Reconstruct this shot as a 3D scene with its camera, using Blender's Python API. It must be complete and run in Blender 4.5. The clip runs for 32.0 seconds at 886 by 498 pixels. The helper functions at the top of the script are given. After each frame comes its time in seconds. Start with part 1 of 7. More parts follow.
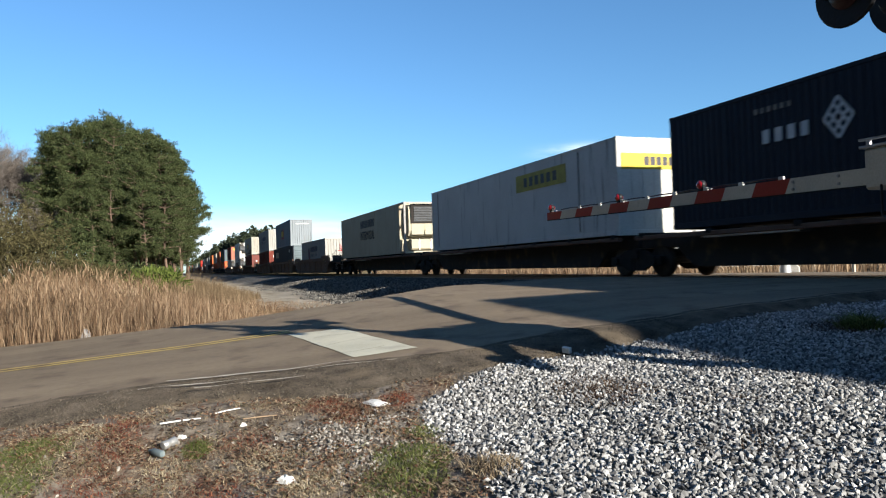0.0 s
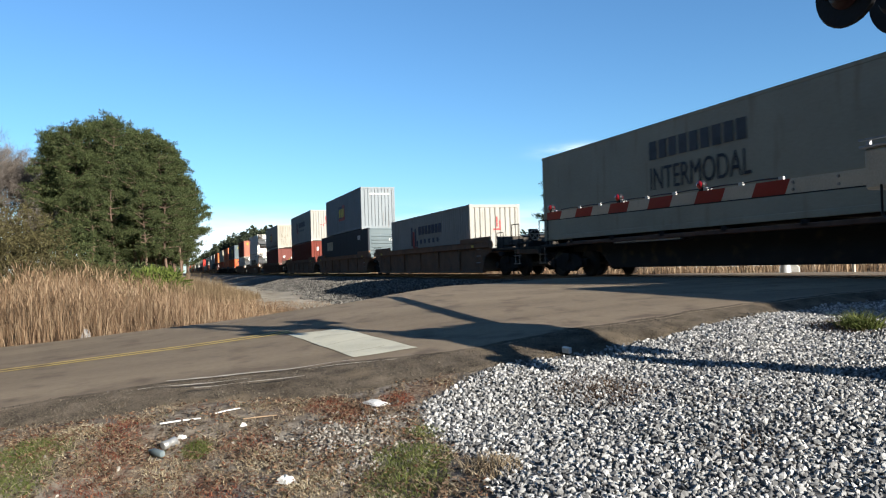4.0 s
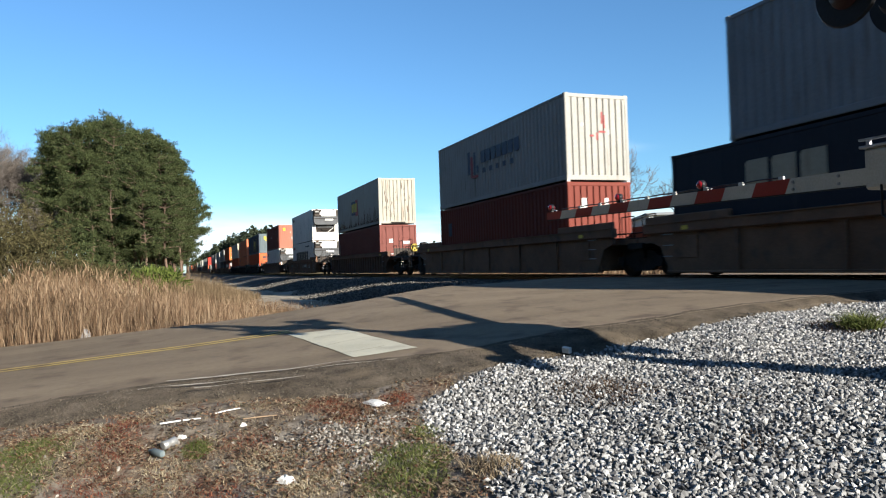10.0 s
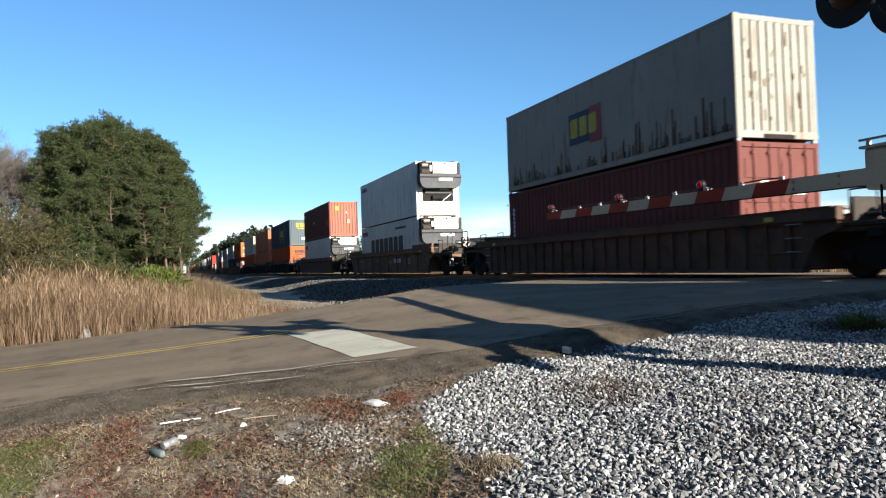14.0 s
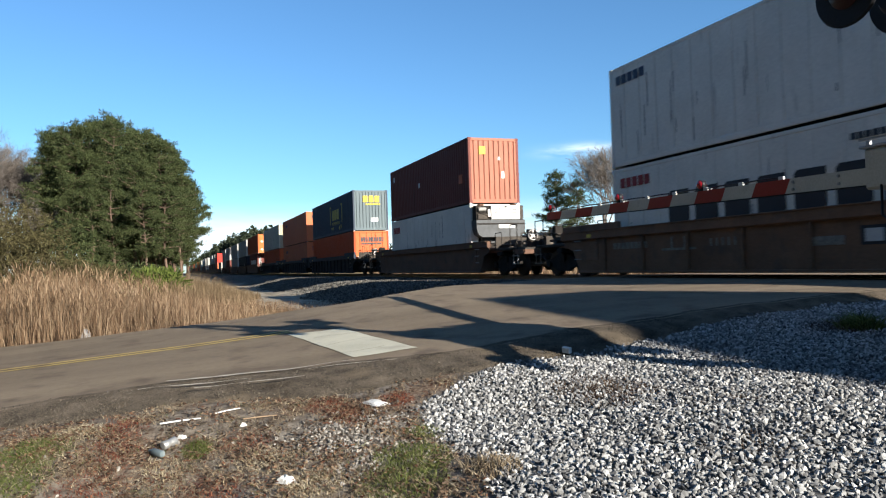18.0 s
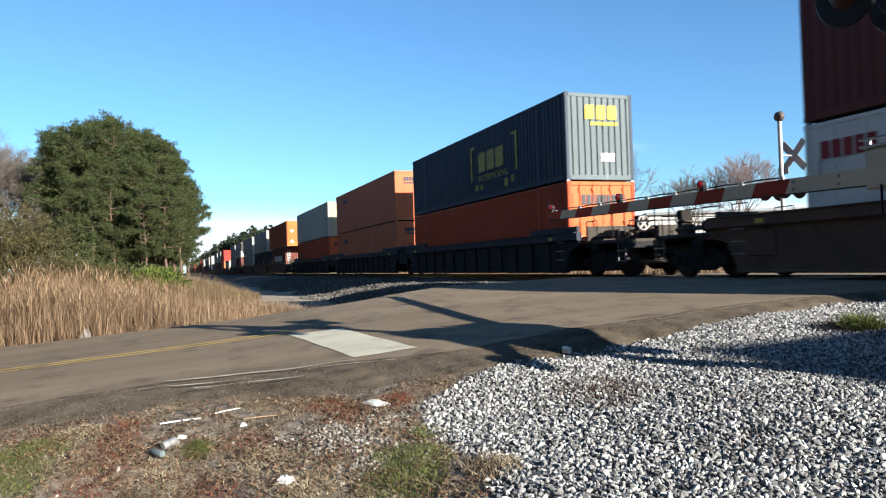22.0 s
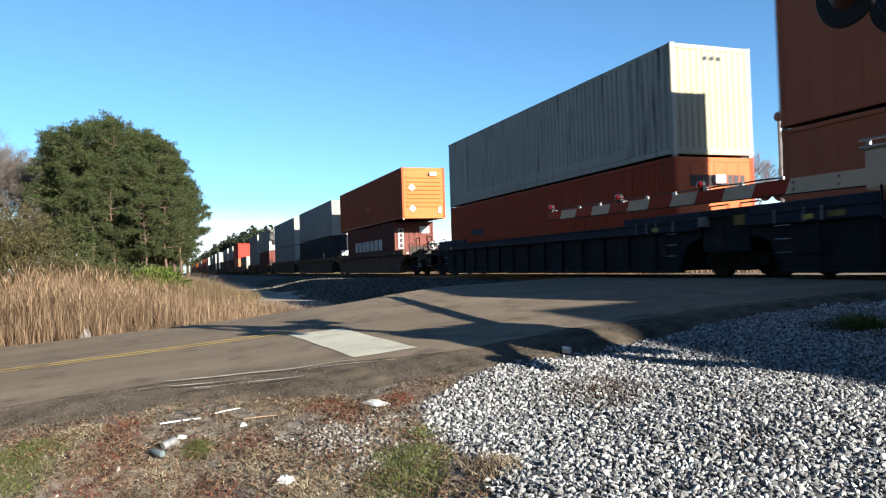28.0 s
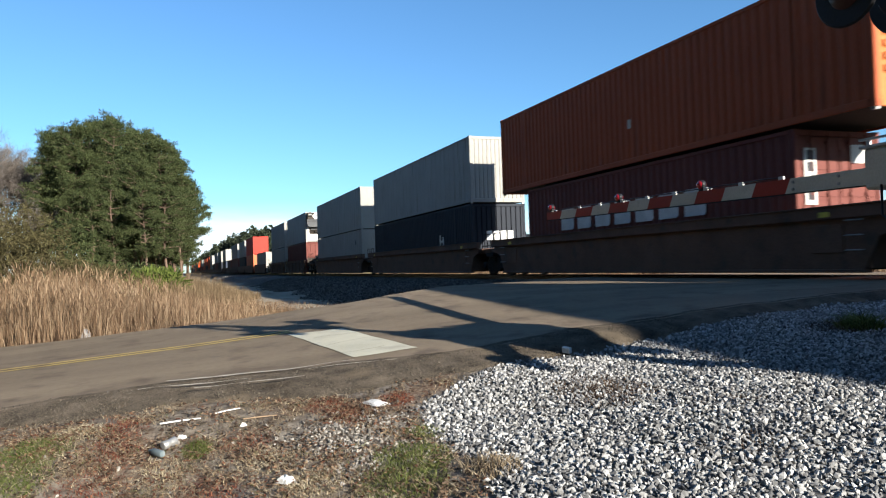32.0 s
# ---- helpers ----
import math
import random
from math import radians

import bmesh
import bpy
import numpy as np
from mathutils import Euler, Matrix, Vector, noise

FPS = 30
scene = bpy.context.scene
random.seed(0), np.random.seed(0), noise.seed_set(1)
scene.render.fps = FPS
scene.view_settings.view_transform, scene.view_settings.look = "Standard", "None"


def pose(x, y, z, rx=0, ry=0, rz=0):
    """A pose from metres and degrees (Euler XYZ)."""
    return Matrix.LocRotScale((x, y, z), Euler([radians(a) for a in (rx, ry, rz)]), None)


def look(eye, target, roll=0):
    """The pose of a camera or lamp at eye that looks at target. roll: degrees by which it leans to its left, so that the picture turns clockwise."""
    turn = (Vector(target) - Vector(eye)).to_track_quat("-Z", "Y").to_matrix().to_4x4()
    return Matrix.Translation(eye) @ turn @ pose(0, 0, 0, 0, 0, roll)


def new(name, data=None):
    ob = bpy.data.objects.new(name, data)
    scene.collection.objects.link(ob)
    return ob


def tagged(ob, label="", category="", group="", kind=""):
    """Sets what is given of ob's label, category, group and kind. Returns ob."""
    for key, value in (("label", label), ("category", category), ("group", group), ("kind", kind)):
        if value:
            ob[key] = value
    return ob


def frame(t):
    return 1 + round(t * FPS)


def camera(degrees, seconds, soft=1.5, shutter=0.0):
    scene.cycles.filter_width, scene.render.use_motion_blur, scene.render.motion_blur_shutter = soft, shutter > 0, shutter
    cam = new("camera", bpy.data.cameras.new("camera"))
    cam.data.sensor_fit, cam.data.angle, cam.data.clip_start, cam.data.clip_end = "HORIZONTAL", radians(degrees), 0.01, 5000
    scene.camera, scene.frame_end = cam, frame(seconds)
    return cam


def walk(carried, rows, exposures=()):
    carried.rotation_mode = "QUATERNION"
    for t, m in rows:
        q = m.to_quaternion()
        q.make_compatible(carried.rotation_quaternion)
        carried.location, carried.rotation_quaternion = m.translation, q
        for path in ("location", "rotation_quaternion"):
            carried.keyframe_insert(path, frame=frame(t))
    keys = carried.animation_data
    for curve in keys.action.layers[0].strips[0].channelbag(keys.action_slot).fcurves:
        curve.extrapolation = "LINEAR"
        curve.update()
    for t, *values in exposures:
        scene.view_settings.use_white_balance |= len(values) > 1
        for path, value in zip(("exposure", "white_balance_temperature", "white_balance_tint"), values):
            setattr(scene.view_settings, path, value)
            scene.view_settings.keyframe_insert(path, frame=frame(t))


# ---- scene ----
EXPOSURE = 1.32
# ---- the camera: on a tripod beside the crossing, it never moves ----
EYE = Vector((0.0, 0.0, 0.516))
AHEAD = Vector((-0.93744, 0.34746, 0.02157))
VIEW = look(EYE, EYE + AHEAD, -1.816)
cam = camera(62.687, 32.0, soft=1.15, shutter=0.4)
walk(cam, [(0.0, VIEW), (32.0, VIEW)], exposures=[(0.0, EXPOSURE), (19.5, EXPOSURE), (21.0, EXPOSURE + 0.13), (23.0, EXPOSURE + 0.2), (28.5, EXPOSURE + 0.22), (31.0, EXPOSURE + 0.04), (32.0, EXPOSURE + 0.12)])

# ---- daylight: a low winter sun behind the train, clear sky ----
SUN_ELEVATION, SUN_AZIMUTH = radians(18.6), radians(23.2)  # azimuth from +x towards +y
SUN_WAY = Vector((math.cos(SUN_ELEVATION) * math.cos(SUN_AZIMUTH), math.cos(SUN_ELEVATION) * math.sin(SUN_AZIMUTH), math.sin(SUN_ELEVATION)))
sun = new("sun", bpy.data.lights.new("sun", "SUN"))
sun.data.energy, sun.data.angle, sun.data.color = 5.35, radians(0.53), (1.0, 0.935, 0.83)
sun.matrix_world = look(SUN_WAY * 100, (0, 0, 0))

world = bpy.data.worlds.new("sky")
scene.world = world
world.use_nodes = True
wn, wl = world.node_tree.nodes, world.node_tree.links
wn.clear()
w_sky = wn.new("ShaderNodeTexSky")
w_sky.sky_type, w_sky.sun_disc = "NISHITA", False
w_sky.sun_elevation, w_sky.sun_rotation = SUN_ELEVATION, math.pi / 2 - SUN_AZIMUTH
w_sky.air_density, w_sky.dust_density, w_sky.ozone_density = 1.0, 0.35, 4.0
# a low bank of thin white cloud along the horizon, and one wisp above the wood across the line


def sky_math(op, a, b=None):
    q = wn.new("ShaderNodeMath")
    q.operation = op
    for k, v in enumerate((a, b)):
        if v is None:
            continue
        if isinstance(v, (int, float)):
            q.inputs[k].default_value = v
        else:
            wl.new(v, q.inputs[k])
    return q.outputs["Value"]


def sky_noise(scale, stretch, detail, lo, hi):
    mp, nz, mr = wn.new("ShaderNodeMapping"), wn.new("ShaderNodeTexNoise"), wn.new("ShaderNodeMapRange")
    mp.inputs["Scale"].default_value = stretch
    nz.inputs["Scale"].default_value, nz.inputs["Detail"].default_value = scale, detail
    mr.inputs["From Min"].default_value, mr.inputs["From Max"].default_value = lo, hi
    wl.new(w_co.outputs["Generated"], mp.inputs["Vector"])
    wl.new(mp.outputs["Vector"], nz.inputs["Vector"])
    wl.new(nz.outputs["Fac"], mr.inputs["Value"])
    return mr.outputs["Result"]


def sky_along(axis):
    q = wn.new("ShaderNodeVectorMath")
    q.operation = "DOT_PRODUCT"
    q.inputs[1].default_value = axis
    wl.new(w_co.outputs["Generated"], q.inputs[0])
    return q.outputs["Value"]


w_co = wn.new("ShaderNodeTexCoord")
w_sep = wn.new("ShaderNodeSeparateXYZ")
wl.new(w_co.outputs["Generated"], w_sep.inputs["Vector"])
w_low = wn.new("ShaderNodeMapRange")
w_low.interpolation_type = "SMOOTHSTEP"
w_low.inputs["From Min"].default_value, w_low.inputs["From Max"].default_value = 0.095, 0.035
wl.new(w_sep.outputs["Z"], w_low.inputs["Value"])
bank = sky_math("MULTIPLY", w_low.outputs["Result"], sky_noise(1.8, (3.0, 3.0, 20.0), 6.0, 0.30, 0.62))
WISP = Vector((-0.8421, 0.5188, 0.1471)).normalized()
WISP_SIDE = WISP.cross(Vector((0, 0, 1))).normalized()
wide = sky_math("POWER", sky_math("DIVIDE", sky_along(WISP_SIDE), 0.045), 2.0)
tall = sky_math("POWER", sky_math("DIVIDE", sky_along(WISP_SIDE.cross(WISP)), 0.0075), 2.0)
wisp = sky_math("MULTIPLY", sky_math("POWER", 2.718, sky_math("MULTIPLY", sky_math("ADD", wide, tall), -1.0)), sky_noise(6.0, (3.0, 3.0, 16.0), 5.0, 0.32, 0.60))
w_mix = wn.new("ShaderNodeMix")
w_mix.data_type = "RGBA"
w_mix.inputs["B"].default_value = (8.2, 9.2, 10.2, 1)
w_bg, w_out = wn.new("ShaderNodeBackground"), wn.new("ShaderNodeOutputWorld")
w_bg.inputs["Strength"].default_value = 0.066
wl.new(sky_math("MINIMUM", sky_math("MAXIMUM", sky_math("MULTIPLY", bank, 0.85), sky_math("MULTIPLY", wisp, 0.8)), 1.0), w_mix.inputs["Factor"])
w_tint = wn.new("ShaderNodeVectorMath")
w_tint.operation = "MULTIPLY"
w_tint.inputs[1].default_value = (0.74, 1.0, 1.13)  # clear, dry winter air: a deeper blue
wl.new(w_sky.outputs["Color"], w_tint.inputs[0])
wl.new(w_tint.outputs["Vector"], w_mix.inputs["A"])
wl.new(w_mix.outputs["Result"], w_bg.inputs["Color"])
wl.new(w_bg.outputs["Background"], w_out.inputs["Surface"])

# ---- materials ----
def material(name, color, rough=0.6, metal=0.0, var=0.15, scale=3.0, fine=40.0, bump=0.1, dirt=None, dirt_amount=0.0, streak=False, spread=0.0, coat=0.0, stretch=None, shine=0.25):
    """A painted, mineral or plant surface: broad and fine variation of the colour, fine relief, dirt or rust patches, and a spread of tone from object to object."""
    m = bpy.data.materials.new(name)
    m.use_nodes = True
    n, l = m.node_tree.nodes, m.node_tree.links
    b = n["Principled BSDF"]
    b.inputs["Roughness"].default_value, b.inputs["Metallic"].default_value = rough, metal
    b.inputs["Specular IOR Level"].default_value = shine
    if coat:
        b.inputs["Coat Weight"].default_value = coat
    co = n.new("ShaderNodeTexCoord")
    mp = n.new("ShaderNodeMapping")
    l.new(co.outputs["Object"], mp.inputs["Vector"])
    if stretch:
        mp.inputs["Scale"].default_value = stretch
    big = n.new("ShaderNodeTexNoise")
    big.inputs["Scale"].default_value, big.inputs["Detail"].default_value = scale, 4
    small = n.new("ShaderNodeTexNoise")
    small.inputs["Scale"].default_value, small.inputs["Detail"].default_value = fine, 3
    for q in (big, small):
        l.new(mp.outputs["Vector"], q.inputs["Vector"])
    add = n.new("ShaderNodeMath")
    add.operation = "ADD"
    l.new(big.outputs["Fac"], add.inputs[0])
    l.new(small.outputs["Fac"], add.inputs[1])
    rng = n.new("ShaderNodeMapRange")
    rng.inputs["From Min"].default_value, rng.inputs["From Max"].default_value = 0.6, 1.4
    rng.inputs["To Min"].default_value, rng.inputs["To Max"].default_value = 1 - var * 1.6, 1 + var * 1.6
    l.new(add.outputs["Value"], rng.inputs["Value"])
    mul = n.new("ShaderNodeVectorMath")
    mul.operation = "SCALE"
    mul.inputs[0].default_value = color[:3]
    l.new(rng.outputs["Result"], mul.inputs["Scale"])
    last = mul.outputs["Vector"]
    if spread:
        info = n.new("ShaderNodeObjectInfo")
        r2 = n.new("ShaderNodeMapRange")
        r2.inputs["To Min"].default_value, r2.inputs["To Max"].default_value = 1 - spread, 1 + spread
        l.new(info.outputs["Random"], r2.inputs["Value"])
        m2 = n.new("ShaderNodeVectorMath")
        m2.operation = "SCALE"
        l.new(last, m2.inputs[0])
        l.new(r2.outputs["Result"], m2.inputs["Scale"])
        last = m2.outputs["Vector"]
    if dirt:
        mp2 = n.new("ShaderNodeMapping")
        mp2.inputs["Scale"].default_value = (1, 1, 0.12) if streak else (1, 1, 1)
        l.new(co.outputs["Object"], mp2.inputs["Vector"])
        dn = n.new("ShaderNodeTexNoise")
        dn.inputs["Scale"].default_value, dn.inputs["Detail"].default_value = (5.0 if streak else 2.2), 7
        l.new(mp2.outputs["Vector"], dn.inputs["Vector"])
        dr = n.new("ShaderNodeMapRange")
        dr.inputs["From Min"].default_value, dr.inputs["From Max"].default_value = 0.66 - 0.3 * dirt_amount, 0.82 - 0.2 * dirt_amount
        l.new(dn.outputs["Fac"], dr.inputs["Value"])
        mx = n.new("ShaderNodeMix")
        mx.data_type = "RGBA"
        mx.inputs["B"].default_value = (*dirt, 1)
        l.new(dr.outputs["Result"], mx.inputs["Factor"])
        l.new(last, mx.inputs["A"])
        last = mx.outputs["Result"]
    l.new(last, b.inputs["Base Color"])
    if bump:
        bp = n.new("ShaderNodeBump")
        bp.inputs["Strength"].default_value, bp.inputs["Distance"].default_value = bump, 0.02
        l.new(small.outputs["Fac"], bp.inputs["Height"])
        l.new(bp.outputs["Normal"], b.inputs["Normal"])
    return m


RUST = (0.16, 0.07, 0.035)


def paint(name, color, rough=0.5, dirt=0.25, grime=(0.13, 0.10, 0.08)):
    return material(name, tuple(0.88 * q for q in color), rough + 0.15, 0.0, 0.10, 0.7, 18.0, 0.05, grime, dirt, True, shine=0.18)


M_WHITE = paint("container_white", (0.33, 0.325, 0.29), 0.5, 0.12, (0.20, 0.16, 0.12))
M_WHITE_RUSTY = paint("container_white_rusty", (0.33, 0.315, 0.265), 0.55, 0.28, RUST)
M_GREY = paint("container_pale_grey", (0.31, 0.30, 0.272), 0.5, 0.18)
M_WHITE_DIRTY = paint("container_white_dirty", (0.54, 0.535, 0.50), 0.5, 0.22, (0.20, 0.19, 0.17))
M_GREY_BLUE = paint("container_blue_grey", (0.20, 0.225, 0.24), 0.5, 0.18)
M_REEFER = paint("reefer_white", (0.74, 0.70, 0.62), 0.4, 0.08, (0.25, 0.23, 0.20))
M_CREAM = paint("reefer_cream", (0.37, 0.335, 0.245), 0.5, 0.2, (0.22, 0.17, 0.11))
M_NAVY = paint("container_navy", (0.015, 0.019, 0.028), 0.5, 0.08, (0.035, 0.035, 0.04))
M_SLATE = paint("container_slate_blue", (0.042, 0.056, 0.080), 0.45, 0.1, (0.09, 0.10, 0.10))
# slate lightened in its colour, so that leading ends look sunlit
M_SLATE_END = paint("container_slate_lightened", (0.11, 0.14, 0.15), 0.45, 0.1, (0.30, 0.31, 0.3))
M_ORANGE = paint("container_orange", (0.44, 0.062, 0.017), 0.45, 0.12, (0.15, 0.045, 0.02))
M_AMBER = paint("container_amber", (0.54, 0.152, 0.068), 0.55, 0.14, (0.24, 0.11, 0.06))
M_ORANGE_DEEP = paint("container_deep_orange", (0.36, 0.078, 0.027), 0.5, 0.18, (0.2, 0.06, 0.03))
M_RED = paint("container_red", (0.145, 0.028, 0.017), 0.5, 0.14, (0.1, 0.035, 0.02))
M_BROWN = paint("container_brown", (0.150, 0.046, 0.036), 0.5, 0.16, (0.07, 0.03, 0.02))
# deep orange shifted yellower and brighter, to paint its end as sunlit
M_ORANGE_DEEP_SUNLIT = paint("container_deep_orange_sunlit", (0.52, 0.155, 0.042), 0.5, 0.10, (0.35, 0.14, 0.05))
# brighter copy of the orange: leading ends carry the sun in their paint
M_ORANGE_SUNLIT = paint("container_orange_sunlit", (0.56, 0.125, 0.040), 0.45, 0.12, (0.28, 0.07, 0.03))
# the same brown for the leading end, sunlight added to its colour
M_BROWN_SUNLIT = paint("container_brown_sunlit", (0.34, 0.130, 0.085), 0.5, 0.16, (0.12, 0.05, 0.035))
M_BRIGHT_RED = paint("container_bright_red", (0.45, 0.035, 0.022), 0.45, 0.05)
M_YELLOW = material("yellow_lettering", (0.45, 0.33, 0.015), 0.5)
M_BLACK = material("black_lettering", (0.025, 0.025, 0.03), 0.5)
M_OFFWHITE = material("white_lettering", (0.50, 0.50, 0.48), 0.5)
M_REDPAINT = material("red_lettering", (0.26, 0.018, 0.020), 0.5)
M_BLUEPAINT = material("blue_lettering", (0.013, 0.017, 0.05), 0.5)
M_STEEL = material("steel_hardware", (0.30, 0.29, 0.28), 0.45, 0.7, 0.2, 5, 60, 0.1, RUST, 0.3)
M_DARK = material("dark_undergear", (0.016, 0.013, 0.011), 0.85, 0.0, 0.3, 3, 40, 0.3, (0.04, 0.026, 0.018), 0.3)
M_WELL = material("well_car_brown", (0.115, 0.060, 0.038), 0.75, 0.0, 0.22, 1.5, 30, 0.2, (0.06, 0.042, 0.030), 0.4)
M_WELL_YELLOW = material("well_car_ochre", (0.165, 0.090, 0.053), 0.78, 0.0, 0.2, 1.2, 30, 0.2, (0.085, 0.06, 0.045), 0.4)
M_WELL_BLUE = material("well_car_blue", (0.015, 0.020, 0.034), 0.65, 0.0, 0.2, 1.2, 30, 0.2, (0.05, 0.04, 0.035), 0.35)
M_WHEEL = material("wheel_steel", (0.045, 0.034, 0.028), 0.6, 0.3, 0.25, 8, 60, 0.1)
M_RAIL = material("rail_steel", (0.22, 0.14, 0.10), 0.4, 0.6, 0.25, 3, 50, 0.1)
M_TIE = material("tie_wood", (0.075, 0.058, 0.047), 0.9, 0.0, 0.3, 3, 40, 0.5, spread=0.3)
M_ASPHALT = material("asphalt", (0.176, 0.140, 0.101), 0.95, 0.0, 0.20, 1.1, 90, 0.5, (0.108, 0.084, 0.064), 0.45, stretch=(1.0, 0.16, 1.0), shine=0.06)
M_SHOULDER = material("crumbled_asphalt", (0.088, 0.072, 0.054), 0.95, 0.0, 0.6, 4.0, 70, 1.0, (0.145, 0.115, 0.08), 0.4, shine=0.05)
M_ROAD_WHITE = material("road_paint_white", (0.45, 0.425, 0.325), 0.7, 0.0, 0.14, 1.5, 60, 0.3, (0.30, 0.28, 0.23), 0.35)
M_ROAD_YELLOW = material("road_paint_yellow", (0.42, 0.30, 0.085), 0.7, 0.0, 0.2, 2.5, 60, 0.3, (0.20, 0.14, 0.06), 0.35)
M_GALV = material("galvanised_steel", (0.33, 0.335, 0.34), 0.5, 0.3, 0.15, 4, 60, 0.05)
M_GATE_WHITE = material("gate_white", (0.46, 0.42, 0.335), 0.55, 0.0, 0.1, 3, 50, 0.05, (0.25, 0.22, 0.18), 0.25)
M_GATE_RED = material("gate_red", (0.27, 0.026, 0.016), 0.45, 0.0, 0.1, 3, 50, 0.05)
M_SIGNAL_BLACK = material("signal_black", (0.010, 0.010, 0.012), 0.5)
M_LENS_DARK = material("dark_red_lens", (0.025, 0.003, 0.004), 0.4, 0.0, 0.1)
M_LENS = material("red_lens", (0.30, 0.012, 0.020), 0.15, 0.0, 0.1, coat=0.6)
M_RUST = material("rust", (0.10, 0.05, 0.03), 0.85, 0.0, 0.3, 6, 50, 0.3)
M_YELLOW_FADED = material("faded_yellow_lettering", (0.30, 0.26, 0.05), 0.6, 0.0, 0.3, 3, 30)
M_WHITE_STAINED = paint("container_white_stained", (0.50, 0.465, 0.37), 0.55, 0.26, (0.06, 0.06, 0.06))
# white for the sunlit end: warm light painted in, darkened against clipping
M_WHITE_SUN_TONED = paint("container_white_sun_toned", (0.40, 0.365, 0.255), 0.55, 0.16, (0.12, 0.10, 0.07))
M_YELLOW_WORN = material("brake_wheel_yellow", (0.55, 0.42, 0.06), 0.55, 0.0, 0.2, 6, 50, 0.1, (0.2, 0.17, 0.1), 0.4)
M_WELL_NIGHT = material("well_car_dark_blue", (0.010, 0.0098, 0.012), 0.75, 0.0, 0.25, 2, 35, 0.2, (0.03, 0.026, 0.025), 0.35)
M_FRAME = material("dull_steel_frame", (0.22, 0.215, 0.20), 0.6, 0.2, 0.2, 4, 40, 0.1, (0.10, 0.08, 0.06), 0.35)
M_SIGN_BACK = material("sign_back", (0.28, 0.28, 0.28), 0.6, 0.1, 0.15, 4, 40, 0.05)
M_BELL = material("weathered_bell", (0.085, 0.070, 0.062), 0.6, 0.2, 0.25, 6, 50, 0.1)
M_GRIME = material("grimy_steel", (0.045, 0.037, 0.030), 0.8, 0.0, 0.35, 4, 40, 0.3, (0.10, 0.085, 0.065), 0.35)
M_STENCIL = material("worn_stencil", (0.20, 0.18, 0.15), 0.8, 0.0, 0.35, 6, 40, 0.1)
M_GENSET = material("machine_grey", (0.06, 0.063, 0.066), 0.6, 0.0, 0.2, 4, 40, 0.1, (0.03, 0.028, 0.026), 0.3)

